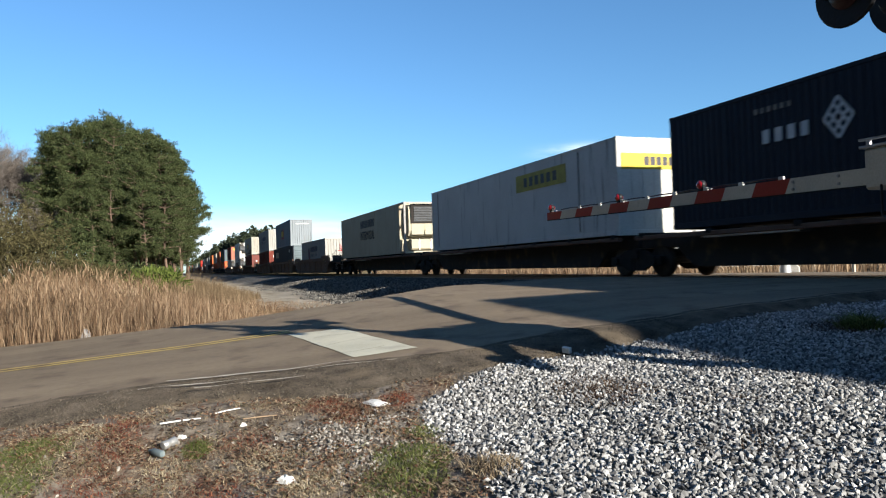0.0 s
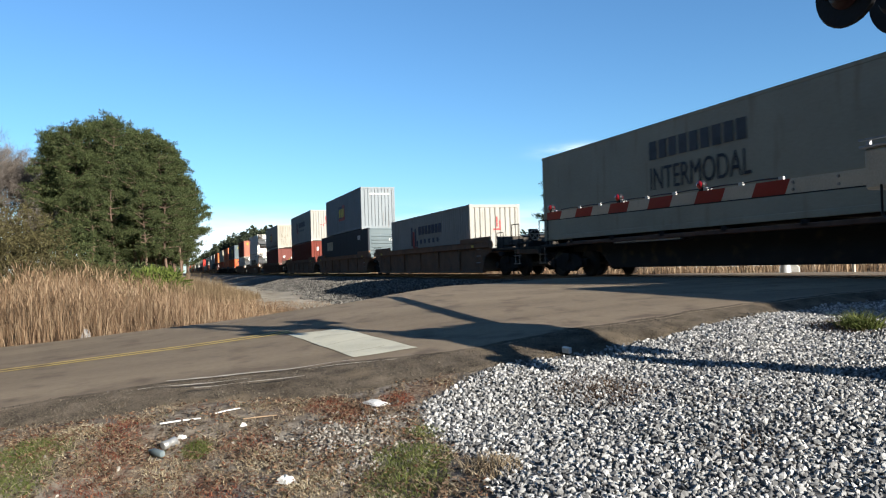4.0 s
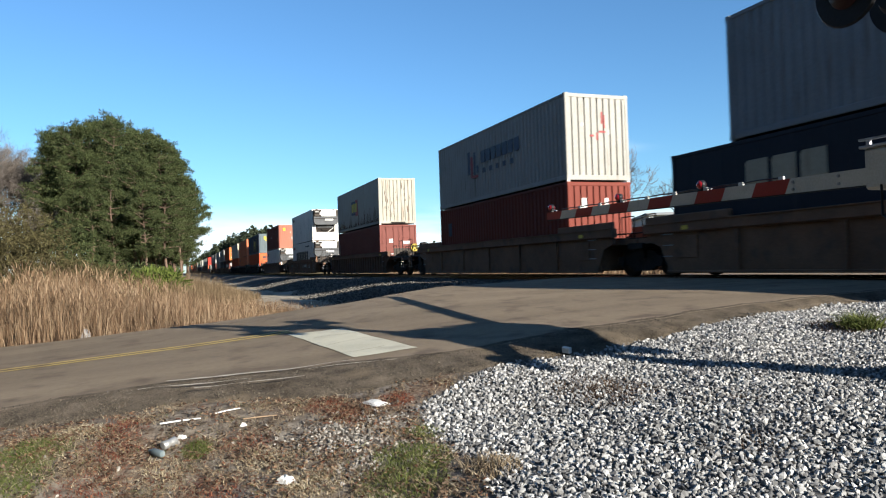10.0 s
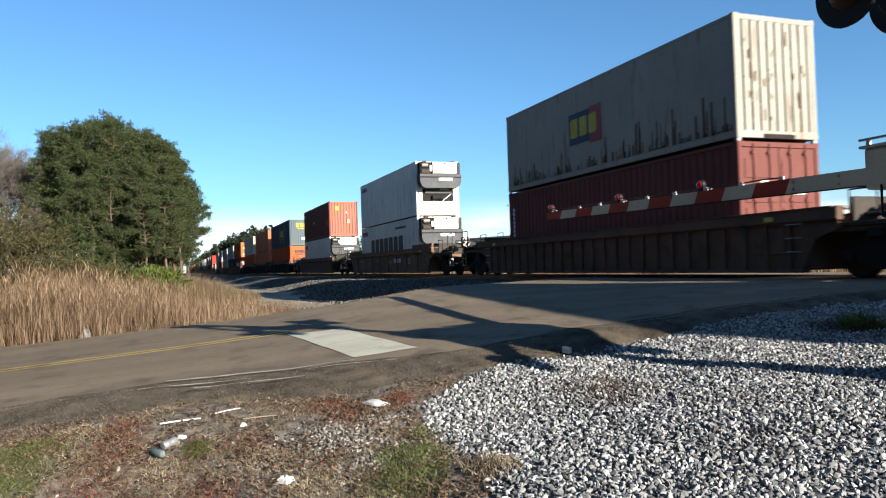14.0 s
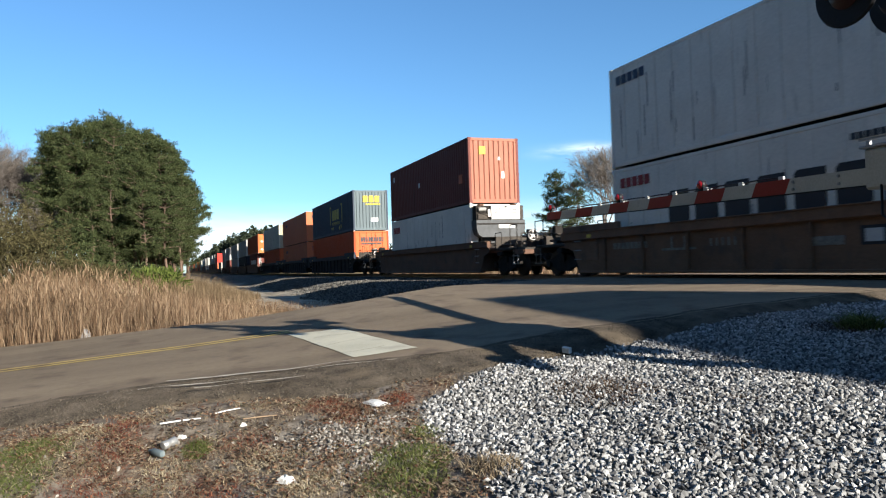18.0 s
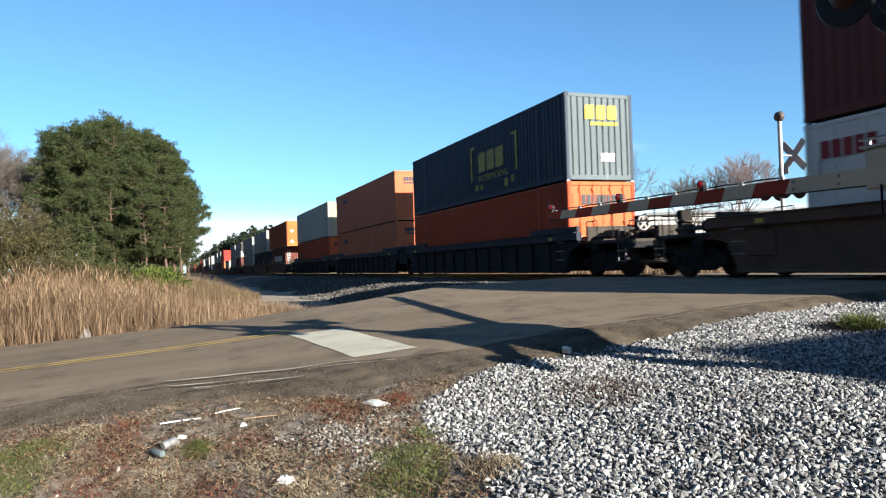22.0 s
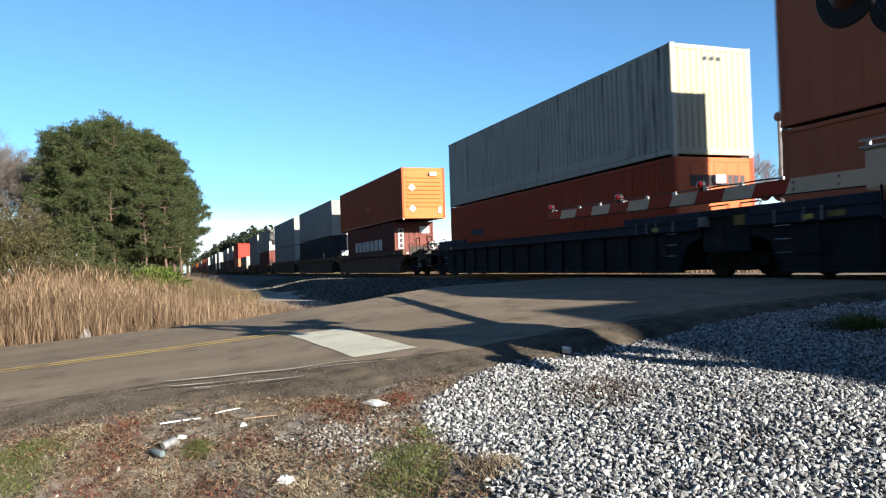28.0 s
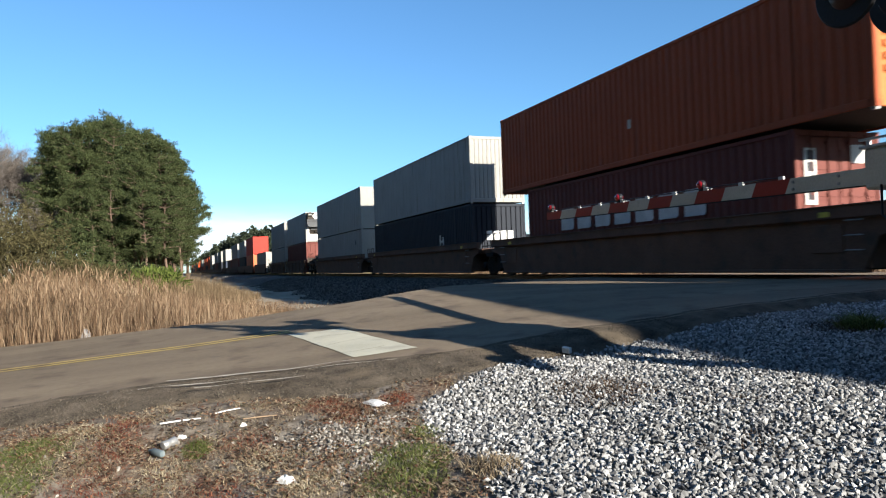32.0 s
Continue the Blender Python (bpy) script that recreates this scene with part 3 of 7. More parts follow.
def crossing_mast(x, y, z0, label, facing, lamps=2.95, out=0.16, back=False):
    m = thing("crossing_signal", label, "crossing signal", "crossing signals")
    part("mast", Shape().tube((x, y, z0), (x, y, z0 + 4.85), 0.065, 16), M_GALV, m, "galvanised tube mast")
    part("base", Shape().box(x - 0.22, x + 0.22, y - 0.22, y + 0.22, z0 - 0.3, z0 + 0.06).tube((x, y, z0 + 0.06), (x, y, z0 + 0.85), 0.17, 14, 0.09), M_GALV, m)
    part("bell", Shape().turned([(-0.10, 0.05), (-0.08, 0.14), (0.02, 0.17), (0.08, 0.13), (0.10, 0.04)], (x, y, z0 + 4.95), 18).tube((x, y, z0 + 4.8), (x, y, z0 + 4.95), 0.05, 8), M_BELL, m, "round weathered warning bell")
    part("crossarm", Shape().tube((x - 0.42, y, z0 + lamps), (x + 0.42, y, z0 + lamps), 0.035, 8).box(x - 0.10, x + 0.10, y - 0.09, y + 0.09, z0 + lamps - 0.1, z0 + lamps + 0.1, 0.01), M_SIGNAL_BLACK, m)
    for dx in (-0.39, 0.39):
        for f in (-1, 1):
            lamp_unit(m, x + dx, y + f * 0.27, z0 + lamps, f)
            part("lamp_arm", Shape().tube((x + dx, y, z0 + lamps), (x + dx, y + f * 0.18, z0 + lamps), 0.03, 8), M_SIGNAL_BLACK, m)
    f = facing
    for a in (45, -45):
        blade = part("crossbuck_blade", Shape().box(-0.61, 0.61, -0.008, 0.008, -0.115, 0.115), M_SIGN_BACK if back else M_GATE_WHITE, m, "dull grey back of a crossbuck blade" if back else "white crossbuck blade", at=Matrix.Translation((x, y + f * (out + 0.02 * (a > 0)), z0 + 3.75)) @ Matrix.Rotation(radians(a), 4, "Y"))
        part("blade_lettering", Shape().box(-0.52, 0.52, -0.002, 0.002, -0.05, 0.05), M_BLACK, blade, at=pose(0, f * 0.010, 0))
    part("crossbuck_bracket", Shape().tube((x, y, z0 + 3.75), (x, y + f * (out + 0.01), z0 + 3.75), 0.03, 8), M_GALV, m)
    part("sign", Shape().box(x - 0.2, x + 0.2, y + f * 0.08 - 0.006, y + f * 0.08 + 0.006, z0 + 3.16, z0 + 3.38), M_SIGN_BACK if back else M_GATE_WHITE, m)
    return m


MAST_X, MAST_Y, GATE_Y = -3.61, 5.06, 5.5
mast_z = float(ground_z(MAST_X, MAST_Y))
crossing_mast(MAST_X, MAST_Y, mast_z, "galvanised crossing signal mast with black flashing lamps and a crossbuck", -1, 2.479 - mast_z)
far_z = float(ground_z(-17.3, 17.6))
crossing_mast(-17.3, 17.6, far_z, "crossing signal mast beyond the track, with crossbuck and bell on top", 1, 2.66, 0.50, True)

# the lowered gate over the near lane
gate = thing("crossing_gate", "lowered red-and-white striped crossing gate with small red lamps", "crossing gate")
TIP_X, BUTT_X = -10.06, -4.5


def arm_z(x):
    return 1.215 + (x - TIP_X) / (BUTT_X - TIP_X) * -0.07


def arm_h(x):
    return 0.115 + (x - TIP_X) / (BUTT_X - TIP_X) * 0.03


def arm_piece(x0, x1, slant0, slant1, mat, name):
    pts = [(x0 - slant0, arm_z(x0) - arm_h(x0) / 2), (x1 - slant1, arm_z(x1) - arm_h(x1) / 2), (x1 + slant1, arm_z(x1) + arm_h(x1) / 2), (x0 + slant0, arm_z(x0) + arm_h(x0) / 2)]
    part(name, Shape().prism(pts, GATE_Y - 0.022, GATE_Y + 0.022), mat, gate)


edges = [TIP_X + 0.431 * k for k in range(12)]
for k in range(11):
    arm_piece(edges[k], edges[k + 1], 0.035 if k else 0.0, 0.035, M_GATE_RED if k % 2 == 0 else M_GATE_WHITE, "red_stripe" if k % 2 == 0 else "white_stripe")
arm_piece(edges[11], -4.37, 0.035, 0.0, M_GATE_WHITE, "white_stripe")
part("arm_edge", Shape().prism([(TIP_X, arm_z(TIP_X) - arm_h(TIP_X) / 2 - 0.008), (BUTT_X, arm_z(BUTT_X) - arm_h(BUTT_X) / 2 - 0.008), (BUTT_X, arm_z(BUTT_X) - arm_h(BUTT_X) / 2 - 0.001), (TIP_X, arm_z(TIP_X) - arm_h(TIP_X) / 2 - 0.001)], GATE_Y - 0.03, GATE_Y + 0.03), M_DARK, gate)
for x in (-9.95, -8.13, -6.54):
    zt = arm_z(x) + arm_h(x) / 2
    lampb = part("gate_lamp", Shape().box(x - 0.025, x + 0.025, GATE_Y - 0.02, GATE_Y + 0.02, zt + 0.001, zt + 0.035).turned([(-0.030, 0.03), (-0.026, 0.050), (0.026, 0.050), (0.030, 0.03)], (x, GATE_Y, zt + 0.072), 16), M_SIGNAL_BLACK, gate, "small red gate lamp")
    for f in (-1, 1):
        part("lens", Shape().turned(sorted([(f * 0.028, 0.046), (f * 0.046, 0.030), (f * 0.050, 0.010)]), (x, GATE_Y, zt + 0.072), 14), M_LENS, lampb)
    part("lamp_bracket", Shape().tube((x + 0.03, GATE_Y, zt + 0.04), (x + 0.16, GATE_Y, zt + 0.012), 0.010, 6), M_GALV, gate)
pts = [x for x in np.arange(-9.65, -5.0, 0.53)]
for a, b in zip(pts, pts[1:]):
    za, zb = arm_z(a) + arm_h(a) / 2 + 0.022, arm_z(b) + arm_h(b) / 2 + 0.022
    part("lamp_cable", Shape().tube((a, GATE_Y, za), ((a + b) / 2, GATE_Y, (za + zb) / 2 + 0.008), 0.008, 6).tube(((a + b) / 2, GATE_Y, (za + zb) / 2 + 0.008), (b, GATE_Y, zb), 0.008, 6), M_SIGNAL_BLACK, gate)
    part("cable_clip", Shape().box(b - 0.03, b + 0.03, GATE_Y - 0.012, GATE_Y + 0.012, zb - 0.023, zb + 0.012), M_OFFWHITE, gate)
for x in (-5.25, -4.75):
    for dz in (-0.035, 0.035):
        part("bolt", Shape().tube((x, GATE_Y - 0.035, arm_z(x) + dz), (x, GATE_Y - 0.02, arm_z(x) + dz), 0.014, 8), M_STEEL, gate)
part("arm_adapter", Shape().box(-4.39, -3.82, GATE_Y - 0.14, GATE_Y + 0.28, 1.02, 1.36, 0.02), M_GATE_WHITE, gate, "white arm adapter box")
part("adapter_cap", Shape().box(-4.43, -3.77, GATE_Y - 0.16, GATE_Y + 0.30, 1.362, 1.385, 0.008), M_GALV, gate)
part("bracket", Shape().box(-4.43, -3.77, GATE_Y - 0.16, GATE_Y - 0.13, 1.425, 1.442).box(-4.36, -4.33, GATE_Y - 0.16, GATE_Y - 0.13, 1.386, 1.42).box(-4.05, -4.02, GATE_Y - 0.16, GATE_Y - 0.13, 1.386, 1.425), M_GALV, gate)
part("mechanism", Shape().box(-3.36, -2.84, 5.08, 5.72, 0.80, 1.72, 0.03), M_GALV, gate, "galvanised gate mechanism cabinet")
part("mechanism_lid", Shape().prism([(-3.38, 1.722), (-2.82, 1.722), (-2.96, 1.84), (-3.24, 1.84)], 5.14, 5.66), M_GALV, gate)
part("mechanism_bracket", Shape().box(-3.56, -3.36, 5.02, 5.20, 0.85, 1.45), M_SIGNAL_BLACK, gate)
part("pivot", Shape().tube((-3.45, 4.86, 1.16), (-3.45, 5.95, 1.16), 0.05, 12), M_STEEL, gate)
for y, reach in ((4.90, 1.42), (5.88, 1.25)):
    part("side_arm", Shape().prism([(-3.70, 1.04), (-3.1, 1.03), (-3.45 + reach, 0.98), (-3.45 + reach, 1.14), (-3.1, 1.31), (-3.70, 1.30)], y - 0.025, y + 0.025), M_GALV, gate)
    for k in range(3):
        part("counterweight", Shape().box(-3.72 + reach + k * 0.10, -3.63 + reach + k * 0.10, *sorted((y - 0.03 if y < 5 else y + 0.03, y - 0.15 if y < 5 else y + 0.19)), 0.92, 1.20, 0.02), M_DARK, gate)
part("arm_support", Shape().box(-3.95, -3.6, 5.28, 5.72, 0.92, 1.24, 0.02), M_GALV, gate)
part("cable", Shape().tube((-4.23, GATE_Y - 0.17, 0.80), (-4.23, GATE_Y - 0.17, 1.05), 0.010, 6).tube((-4.23, GATE_Y - 0.17, 0.80), (-3.7, 5.15, 0.55), 0.010, 6), M_SIGNAL_BLACK, gate)

# ---- the train: rail cars, and the boxes that ride on them ----
V0, V1, V2 = 8.2113, -0.021314, 0.00015698


def run(t):
    """How far the train has rolled by t seconds: it slows a little."""
    return V0 * t + V1 * t * t + V2 * t ** 3


ROLLING, WHEELSETS = [], []  # (thing, x at the start, z); wheelsets that turn
WHEEL_R = 0.44
FLOOR_Z, HIGH_Z, SPINE_Z = 0.232, 3.185, 1.22


def folds(a, b, pitch, depth, flat, slope, margin=0.0):
    """The section of a folded wall from a to b: proud flats with valleys between them."""
    n = max(1, int(round((b - a - 2 * margin) / pitch)))
    p = (b - a - 2 * margin) / n
    out = [(a, 0.0)]
    for k in range(n):
        x = a + margin + k * p
        out += [(x + p * flat / 2, 0.0), (x + p * (flat / 2 + slope), -depth), (x + p * (1 - flat / 2 - slope), -depth), (x + p * (1 - flat / 2), 0.0)]
    return out + [(b, 0.0)]


WALLS = {  # pitch, depth, share of proud flat, share of slope
    "iso": (0.275, 0.034, 0.34, 0.18),
    "grooved": (0.245, 0.050, 0.74, 0.05),
    "ribbed": (0.20, 0.022, 0.55, 0.14),
    "posts": (0.61, 0.014, 0.10, 0.02),
    "smooth": (1.15, 0.004, 0.985, 0.004),
}


def bars(name, mat, parent, spots, length, width, end=False, proud=0.006, label=""):
    """Flat painted shapes on the near side (x0, x1, z0, z1) or, with end, on the leading end (y0, y1, z0, z1)."""
    many = Shape()
    for a, b, lo, hi in spots:
        s = many if name == "rust_streaks" else Shape()
        if end:
            s.box(length / 2 - 0.002, length / 2 + proud, a, b, lo, hi)
        else:
            s.box(a, b, -width / 2 - proud, -width / 2 + 0.002, lo, hi)
        if s is not many:
            part(name, s, mat, parent, label)
    if name == "rust_streaks":
        tagged(part(name, many, mat, parent, label), kind="stuff")


def word(x0, x1, z0, z1, n, cut=0.22):
    """A row of n plain upright blocks that stands for a word."""
    p = (x1 - x0) / n
    return [(x0 + k * p, x0 + (k + 1 - cut) * p, z0, z1) for k in range(n)]


def container(front, length, width, base, mat, label, wall="iso", end="grooved", end_mat=None, rail_mat=None, high=2.896, category="container", name="shipping_container"):
    """A box of folded steel walls between posts, rails and corner castings. Its origin is the middle of its floor."""
    c = thing(name, label, category, "containers on the train")
    end_mat, rail_mat = end_mat or mat, rail_mat or mat
    L, W, H = length / 2, width / 2, high
    pitch, depth, flat, slope = WALLS[wall]
    inset = 0.012
    for sgn in (-1, 1):
        sec = folds(-L + 0.14, L - 0.14, pitch, depth, flat, slope)
        part("side_wall", Shape().sheet(sec[::-sgn], 0.15, H - 0.09, lambda u, d, z: (u, sgn * (W - inset + d), z)), mat, c)
        part("top_rail", Shape().box(-L + 0.16, L - 0.16, sgn * W - 0.05 if sgn > 0 else -W, W if sgn > 0 else -W + 0.05, H - 0.10, H - 0.006, 0.012), rail_mat, c)
        part("bottom_rail", Shape().box(-L + 0.16, L - 0.16, W - 0.05 if sgn > 0 else -W, W if sgn > 0 else -W + 0.05, 0.01, 0.16, 0.012), rail_mat, c)
        for e in (-1, 1):
            x0, x1 = (L - 0.13, L) if e > 0 else (-L, -L + 0.13)
            y0, y1 = (W - 0.12, W) if sgn > 0 else (-W, -W + 0.12)
            part("corner_post", Shape().box(x0, x1, y0, y1, 0.12, H - 0.12, 0.015), rail_mat, c)
            for z in (0.0, H - 0.118):
                cs = Shape().box(x0 - (0.04 if e < 0 else -0.0) * 0, x1, y0 - 0.03 * (sgn > 0), y1 + 0.03 * (sgn < 0), z, z + 0.118)
                cs.box((L + 0.0 if e > 0 else -L - 0.004), (L + 0.004 if e > 0 else -L), (y0 + y1) / 2 - 0.03, (y0 + y1) / 2 + 0.03, z + 0.03, z + 0.09)
                part("corner_casting", cs, rail_mat, c)
    part("roof", Shape().sheet(folds(-L + 0.1, L - 0.1, 0.55, 0.015, 0.5, 0.1), -W + 0.04, W - 0.04, lambda u, d, z: (u, z, H - 0.03 + d)), mat, c)
    part("floor", Shape().box(-L + 0.1, L - 0.1, -W + 0.05, W - 0.05, 0.06, 0.15), M_DARK, c)
    for e in (-1, 1):
        x0, x1 = (L - 0.09, L - 0.004) if e > 0 else (-L + 0.004, -L + 0.09)
        part("header", Shape().box(x0, x1, -W + 0.12, W - 0.12, H - 0.14, H - 0.012, 0.012), rail_mat if e < 0 else end_mat, c)
        part("sill", Shape().box(x0, x1, -W + 0.12, W - 0.12, 0.0, 0.17, 0.012), rail_mat if e < 0 else end_mat, c)
        style = end if e > 0 else "grooved"
        if style == "doors":
            for sgn in (-1, 1):
                a, b = (0.012, W - 0.13) if sgn > 0 else (-W + 0.13, -0.012)
                ds = Shape().box(L - 0.055, L - 0.028, a, b, 0.18, H - 0.15)
                for k in range(4):
                    zz = 0.32 + k * (H - 0.6) / 4
                    ds.box(L - 0.03, L - 0.010, a + 0.06, b - 0.06, zz, zz + (H - 0.6) / 4 - 0.13, 0.004)
                door = part("door", ds, end_mat, c)
                for f in (0.28, 0.72):
                    y = a + (b - a) * f
                    part("lock_rod", Shape().tube((L + 0.012, y, 0.08), (L + 0.012, y, H - 0.06), 0.017, 8), end_mat, door)
                    part("lock_handle", Shape().box(L + 0.012, L + 0.03, y - 0.22, y + 0.04, 1.02, 1.06), M_STEEL, door)
                    for z in (0.35, 1.5, H - 0.3):
                        part("bracket", Shape().box(L - 0.012, L + 0.034, y - 0.05, y + 0.05, z, z + 0.07), end_mat, door)
        elif style == "louvred":
            es = Shape().box(L - 0.05, L - 0.025, -W + 0.12, W - 0.12, 0.16, H - 0.13)
            part("end_wall", es, end_mat, c)
            for k in range(8):
                z = 0.62 + k * 0.235
                part("end_rib", Shape().prism([(L - 0.03, z), (L + 0.018, z + 0.05), (L + 0.018, z + 0.13), (L - 0.03, z + 0.17)], -W + 0.26, W - 0.26), end_mat, c)
        elif style == "plain":
            part("end_wall", Shape().box(L - 0.05, L - 0.014, -W + 0.12, W - 0.12, 0.16, H - 0.13), end_mat, c)
            for k in range(1, 6):
                y = -W + 0.12 + (2 * W - 0.24) * k / 6
                part("end_post", Shape().box(L - 0.02, L - 0.004, y - 0.02, y + 0.02, 0.17, H - 0.14), end_mat, c)
        else:
            pe, de, fe, se = WALLS[style]
            sec = folds(-W + 0.12, W - 0.12, pe * (1.0 if style != "grooved" else 1.0), de, fe, se)
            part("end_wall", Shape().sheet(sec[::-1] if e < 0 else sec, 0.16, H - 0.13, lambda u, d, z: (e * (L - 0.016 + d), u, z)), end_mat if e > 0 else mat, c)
    if length > 16 and wall in ("iso", "ribbed"):
        for x in (-6.1, 6.1):
            part("lift_post", Shape().box(x - 0.09, x + 0.09, -W - 0.003, -W + 0.04, 0.16, H - 0.10, 0.006), rail_mat, c)
    if abs(base - HIGH_Z) < 0.1:  # locks that hold it on the box below
        for e in (-1, 1):
            for sgn in (-1, 1):
                part("twist_lock", Shape().box(e * (L - 0.07) - 0.05, e * (L - 0.07) + 0.05, sgn * (W - 0.07) - 0.045, sgn * (W - 0.07) + 0.045, -0.056 - (base - HIGH_Z) * 0.4, -0.001), M_STEEL, c)
    ROLLING.append((c, front - L, base))
    return c


def across(s, outline, x0, x1):
    """Adds to a shape the outline, given in y and z, drawn out along x."""
    m = len(outline)
    return s.add([(x0, u, w) for u, w in outline] + [(x1, u, w) for u, w in outline], [tuple(range(m - 1, -1, -1)), tuple(range(m, 2 * m))] + [(q, (q + 1) % m, m + (q + 1) % m, m + q) for q in range(m)]) or s


def panel_seams(c, length, width, seed):
    """Thin riveted seams and a few rubbed streaks on the smooth side of a refrigerated box."""
    rnd = random.Random(seed)
    n = 17
    for k in range(1, n):
        x = -length / 2 + length * k / n
        part("panel_seam", Shape().box(x - 0.011, x + 0.011, -width / 2 + 0.004, -width / 2 + 0.013, 0.18, 2.78).box(x - 0.006, x + 0.006, -width / 2 - 0.001, -width / 2 + 0.004, 0.18, 2.78), M_REEFER, c)
    streaks = [(x, x + rnd.uniform(0.008, 0.03), z, z + rnd.uniform(0.15, 1.1)) for x, z in [(rnd.uniform(-length / 2 + 0.2, length / 2 - 0.2), rnd.uniform(0.2, 1.7)) for _ in range(26)]]
    bars("rub_streaks", M_FRAME, c, streaks, length, width, proud=0.003, label="grey rubbed streaks")


def reefer_unit(c, length, width, genset):
    """The cooling machine in the leading end of a refrigerated box, with or without a clip-on generator."""
    L, W = length / 2, width / 2
    part("machine_frame", Shape().box(L - 0.01, L + 0.012, -W + 0.14, -W + 0.34, 0.2, 2.7).box(L - 0.01, L + 0.012, W - 0.34, W - 0.14, 0.2, 2.7).box(L - 0.01, L + 0.012, -W + 0.34, W - 0.34, 0.2, 0.75), M_REEFER, c)
    part("machine_recess", Shape().box(L + 0.0, L + 0.006, -W + 0.34, W - 0.34, 0.75, 2.7), M_DARK, c, "dark machine recess")
    part("cooler_housing", Shape().box(L + 0.006, L + 0.10, -0.75, 0.75, 1.15, 1.75, 0.03).box(L + 0.10, L + 0.14, 0.05, 0.65, 1.3, 1.65), M_GENSET, c, "grey cooling machine housing")
    part("controller", Shape().box(L + 0.14, L + 0.16, 0.1, 0.6, 1.34, 1.56), M_OFFWHITE, c)
    part("compressor", Shape().tube((L + 0.06, -0.35, 0.95), (L + 0.06, 0.25, 0.95), 0.13, 12), M_DARK, c)
    part("pipe", Shape().tube((L + 0.05, 0.25, 0.78), (L + 0.05, 0.75, 1.15), 0.03, 8), M_OFFWHITE, c)
    if genset:
        # exposed engine bay above, white cover in front of it, rounded belly below
        g = part("generator", Shape().box(L + 0.02, L + 0.44, -W + 0.10, W - 0.08, 2.10, 2.80, 0.03), M_DARK, c, "dark clip-on diesel generator")
        belly = [(-W + 0.34, 1.42), (W - 0.34, 1.42), (W - 0.16, 1.52), (W - 0.07, 1.72), (W - 0.05, 2.16), (-W + 0.05, 2.16), (-W + 0.07, 1.72), (-W + 0.16, 1.52)]
        part("generator_tray", across(Shape(), belly, L + 0.02, L + 0.56), M_GENSET, g, "dark grey rounded fuel tank")
        part("tray_band", across(Shape(), [(-W + 0.06, 1.96), (W - 0.06, 1.96), (W - 0.06, 2.02), (-W + 0.06, 2.02)], L + 0.561, L + 0.572), M_DARK, g)
        part("generator_cover", Shape().box(L + 0.44, L + 0.55, -0.44, 0.92, 2.18, 2.80, 0.03), M_OFFWHITE, g, "white louvred cover")
        for q in (-0.36, 0.42):
            for k in range(4):
                part("louvre", Shape().box(L + 0.55, L + 0.556, q, q + 0.40, 2.46 + k * 0.065, 2.485 + k * 0.065), M_GENSET, g)
        part("cover_latch", Shape().box(L + 0.55, L + 0.57, 0.18, 0.30, 2.70, 2.76), M_DARK, g)
        part("label_plate", Shape().box(L + 0.561, L + 0.566, -0.12, 0.66, 1.80, 2.02), M_OFFWHITE, g, "white label plate")
        part("air_filter", Shape().tube((L + 0.48, -W + 0.18, 2.62), (L + 0.48, -W + 0.52, 2.62), 0.10, 12), M_FRAME, g)
        part("exhaust", Shape().tube((L + 0.40, -W + 0.30, 2.6), (L + 0.40, -W + 0.30, 2.86), 0.045, 8), M_RUST, g)
        part("engine_block", Shape().box(L + 0.44, L + 0.52, -W + 0.16, -W + 0.60, 2.18, 2.44, 0.03), M_GRIME, g)
        part("battery_box", Shape().box(L + 0.44, L + 0.53, -W + 0.62, -W + 0.74, 2.30, 2.62, 0.01), M_STEEL, g)
        part("radiator_hose", Shape().tube((L + 0.50, -W + 0.24, 2.48), (L + 0.50, -W + 0.70, 2.30), 0.030, 8), M_DARK, g)
        part("side_frame", Shape().box(L + 0.44, L + 0.50, 0.96, 1.10, 2.18, 2.78, 0.01), M_GRIME, g)
        for q in (-0.86, 0.72):
            part("hanger", Shape().box(L - 0.01, L + 0.34, q, q + 0.14, 2.80, 2.885, 0.01), M_RUST, g)


def bogie(car, x):
    """A two-axle bogie under a rail car, at x along it."""
    b = part("bogie", Shape().box(-0.22, 0.22, -1.15, 1.15, 0.52, 0.78, 0.04), M_DARK, car, at=pose(x, 0, 0))
    for s in (-1, 1):
        y0, y1 = (0.93, 1.07) if s > 0 else (-1.07, -0.93)
        part("side_frame", Shape().prism([(-1.18, 0.36), (-0.98, 0.30), (-0.62, 0.30), (-0.36, 0.17), (0.36, 0.17), (0.62, 0.30), (0.98, 0.30), (1.18, 0.36), (1.18, 0.56), (0.75, 0.60), (0.42, 0.74), (-0.42, 0.74), (-0.75, 0.60), (-1.18, 0.56)], y0, y1), M_DARK, b)
    for s in (-1, 1):
        for k in (-0.16, 0.0, 0.16):
            part("spring", Shape().tube((k, s * 1.02, 0.2), (k, s * 1.02, 0.56), 0.065, 8), M_DARK, b)
        for k in (-0.89, 0.89):
            part("axle_box", Shape().tube((k, s * 0.98, WHEEL_R), (k, s * 1.14, WHEEL_R), 0.12, 10), M_DARK, b)
    for k in (-0.89, 0.89):
        w = part("wheelset", WHEEL_MESH, None, b)
        w.matrix_parent_inverse = Matrix.Translation((k, 0, WHEEL_R))
        WHEELSETS.append(w)
    return b


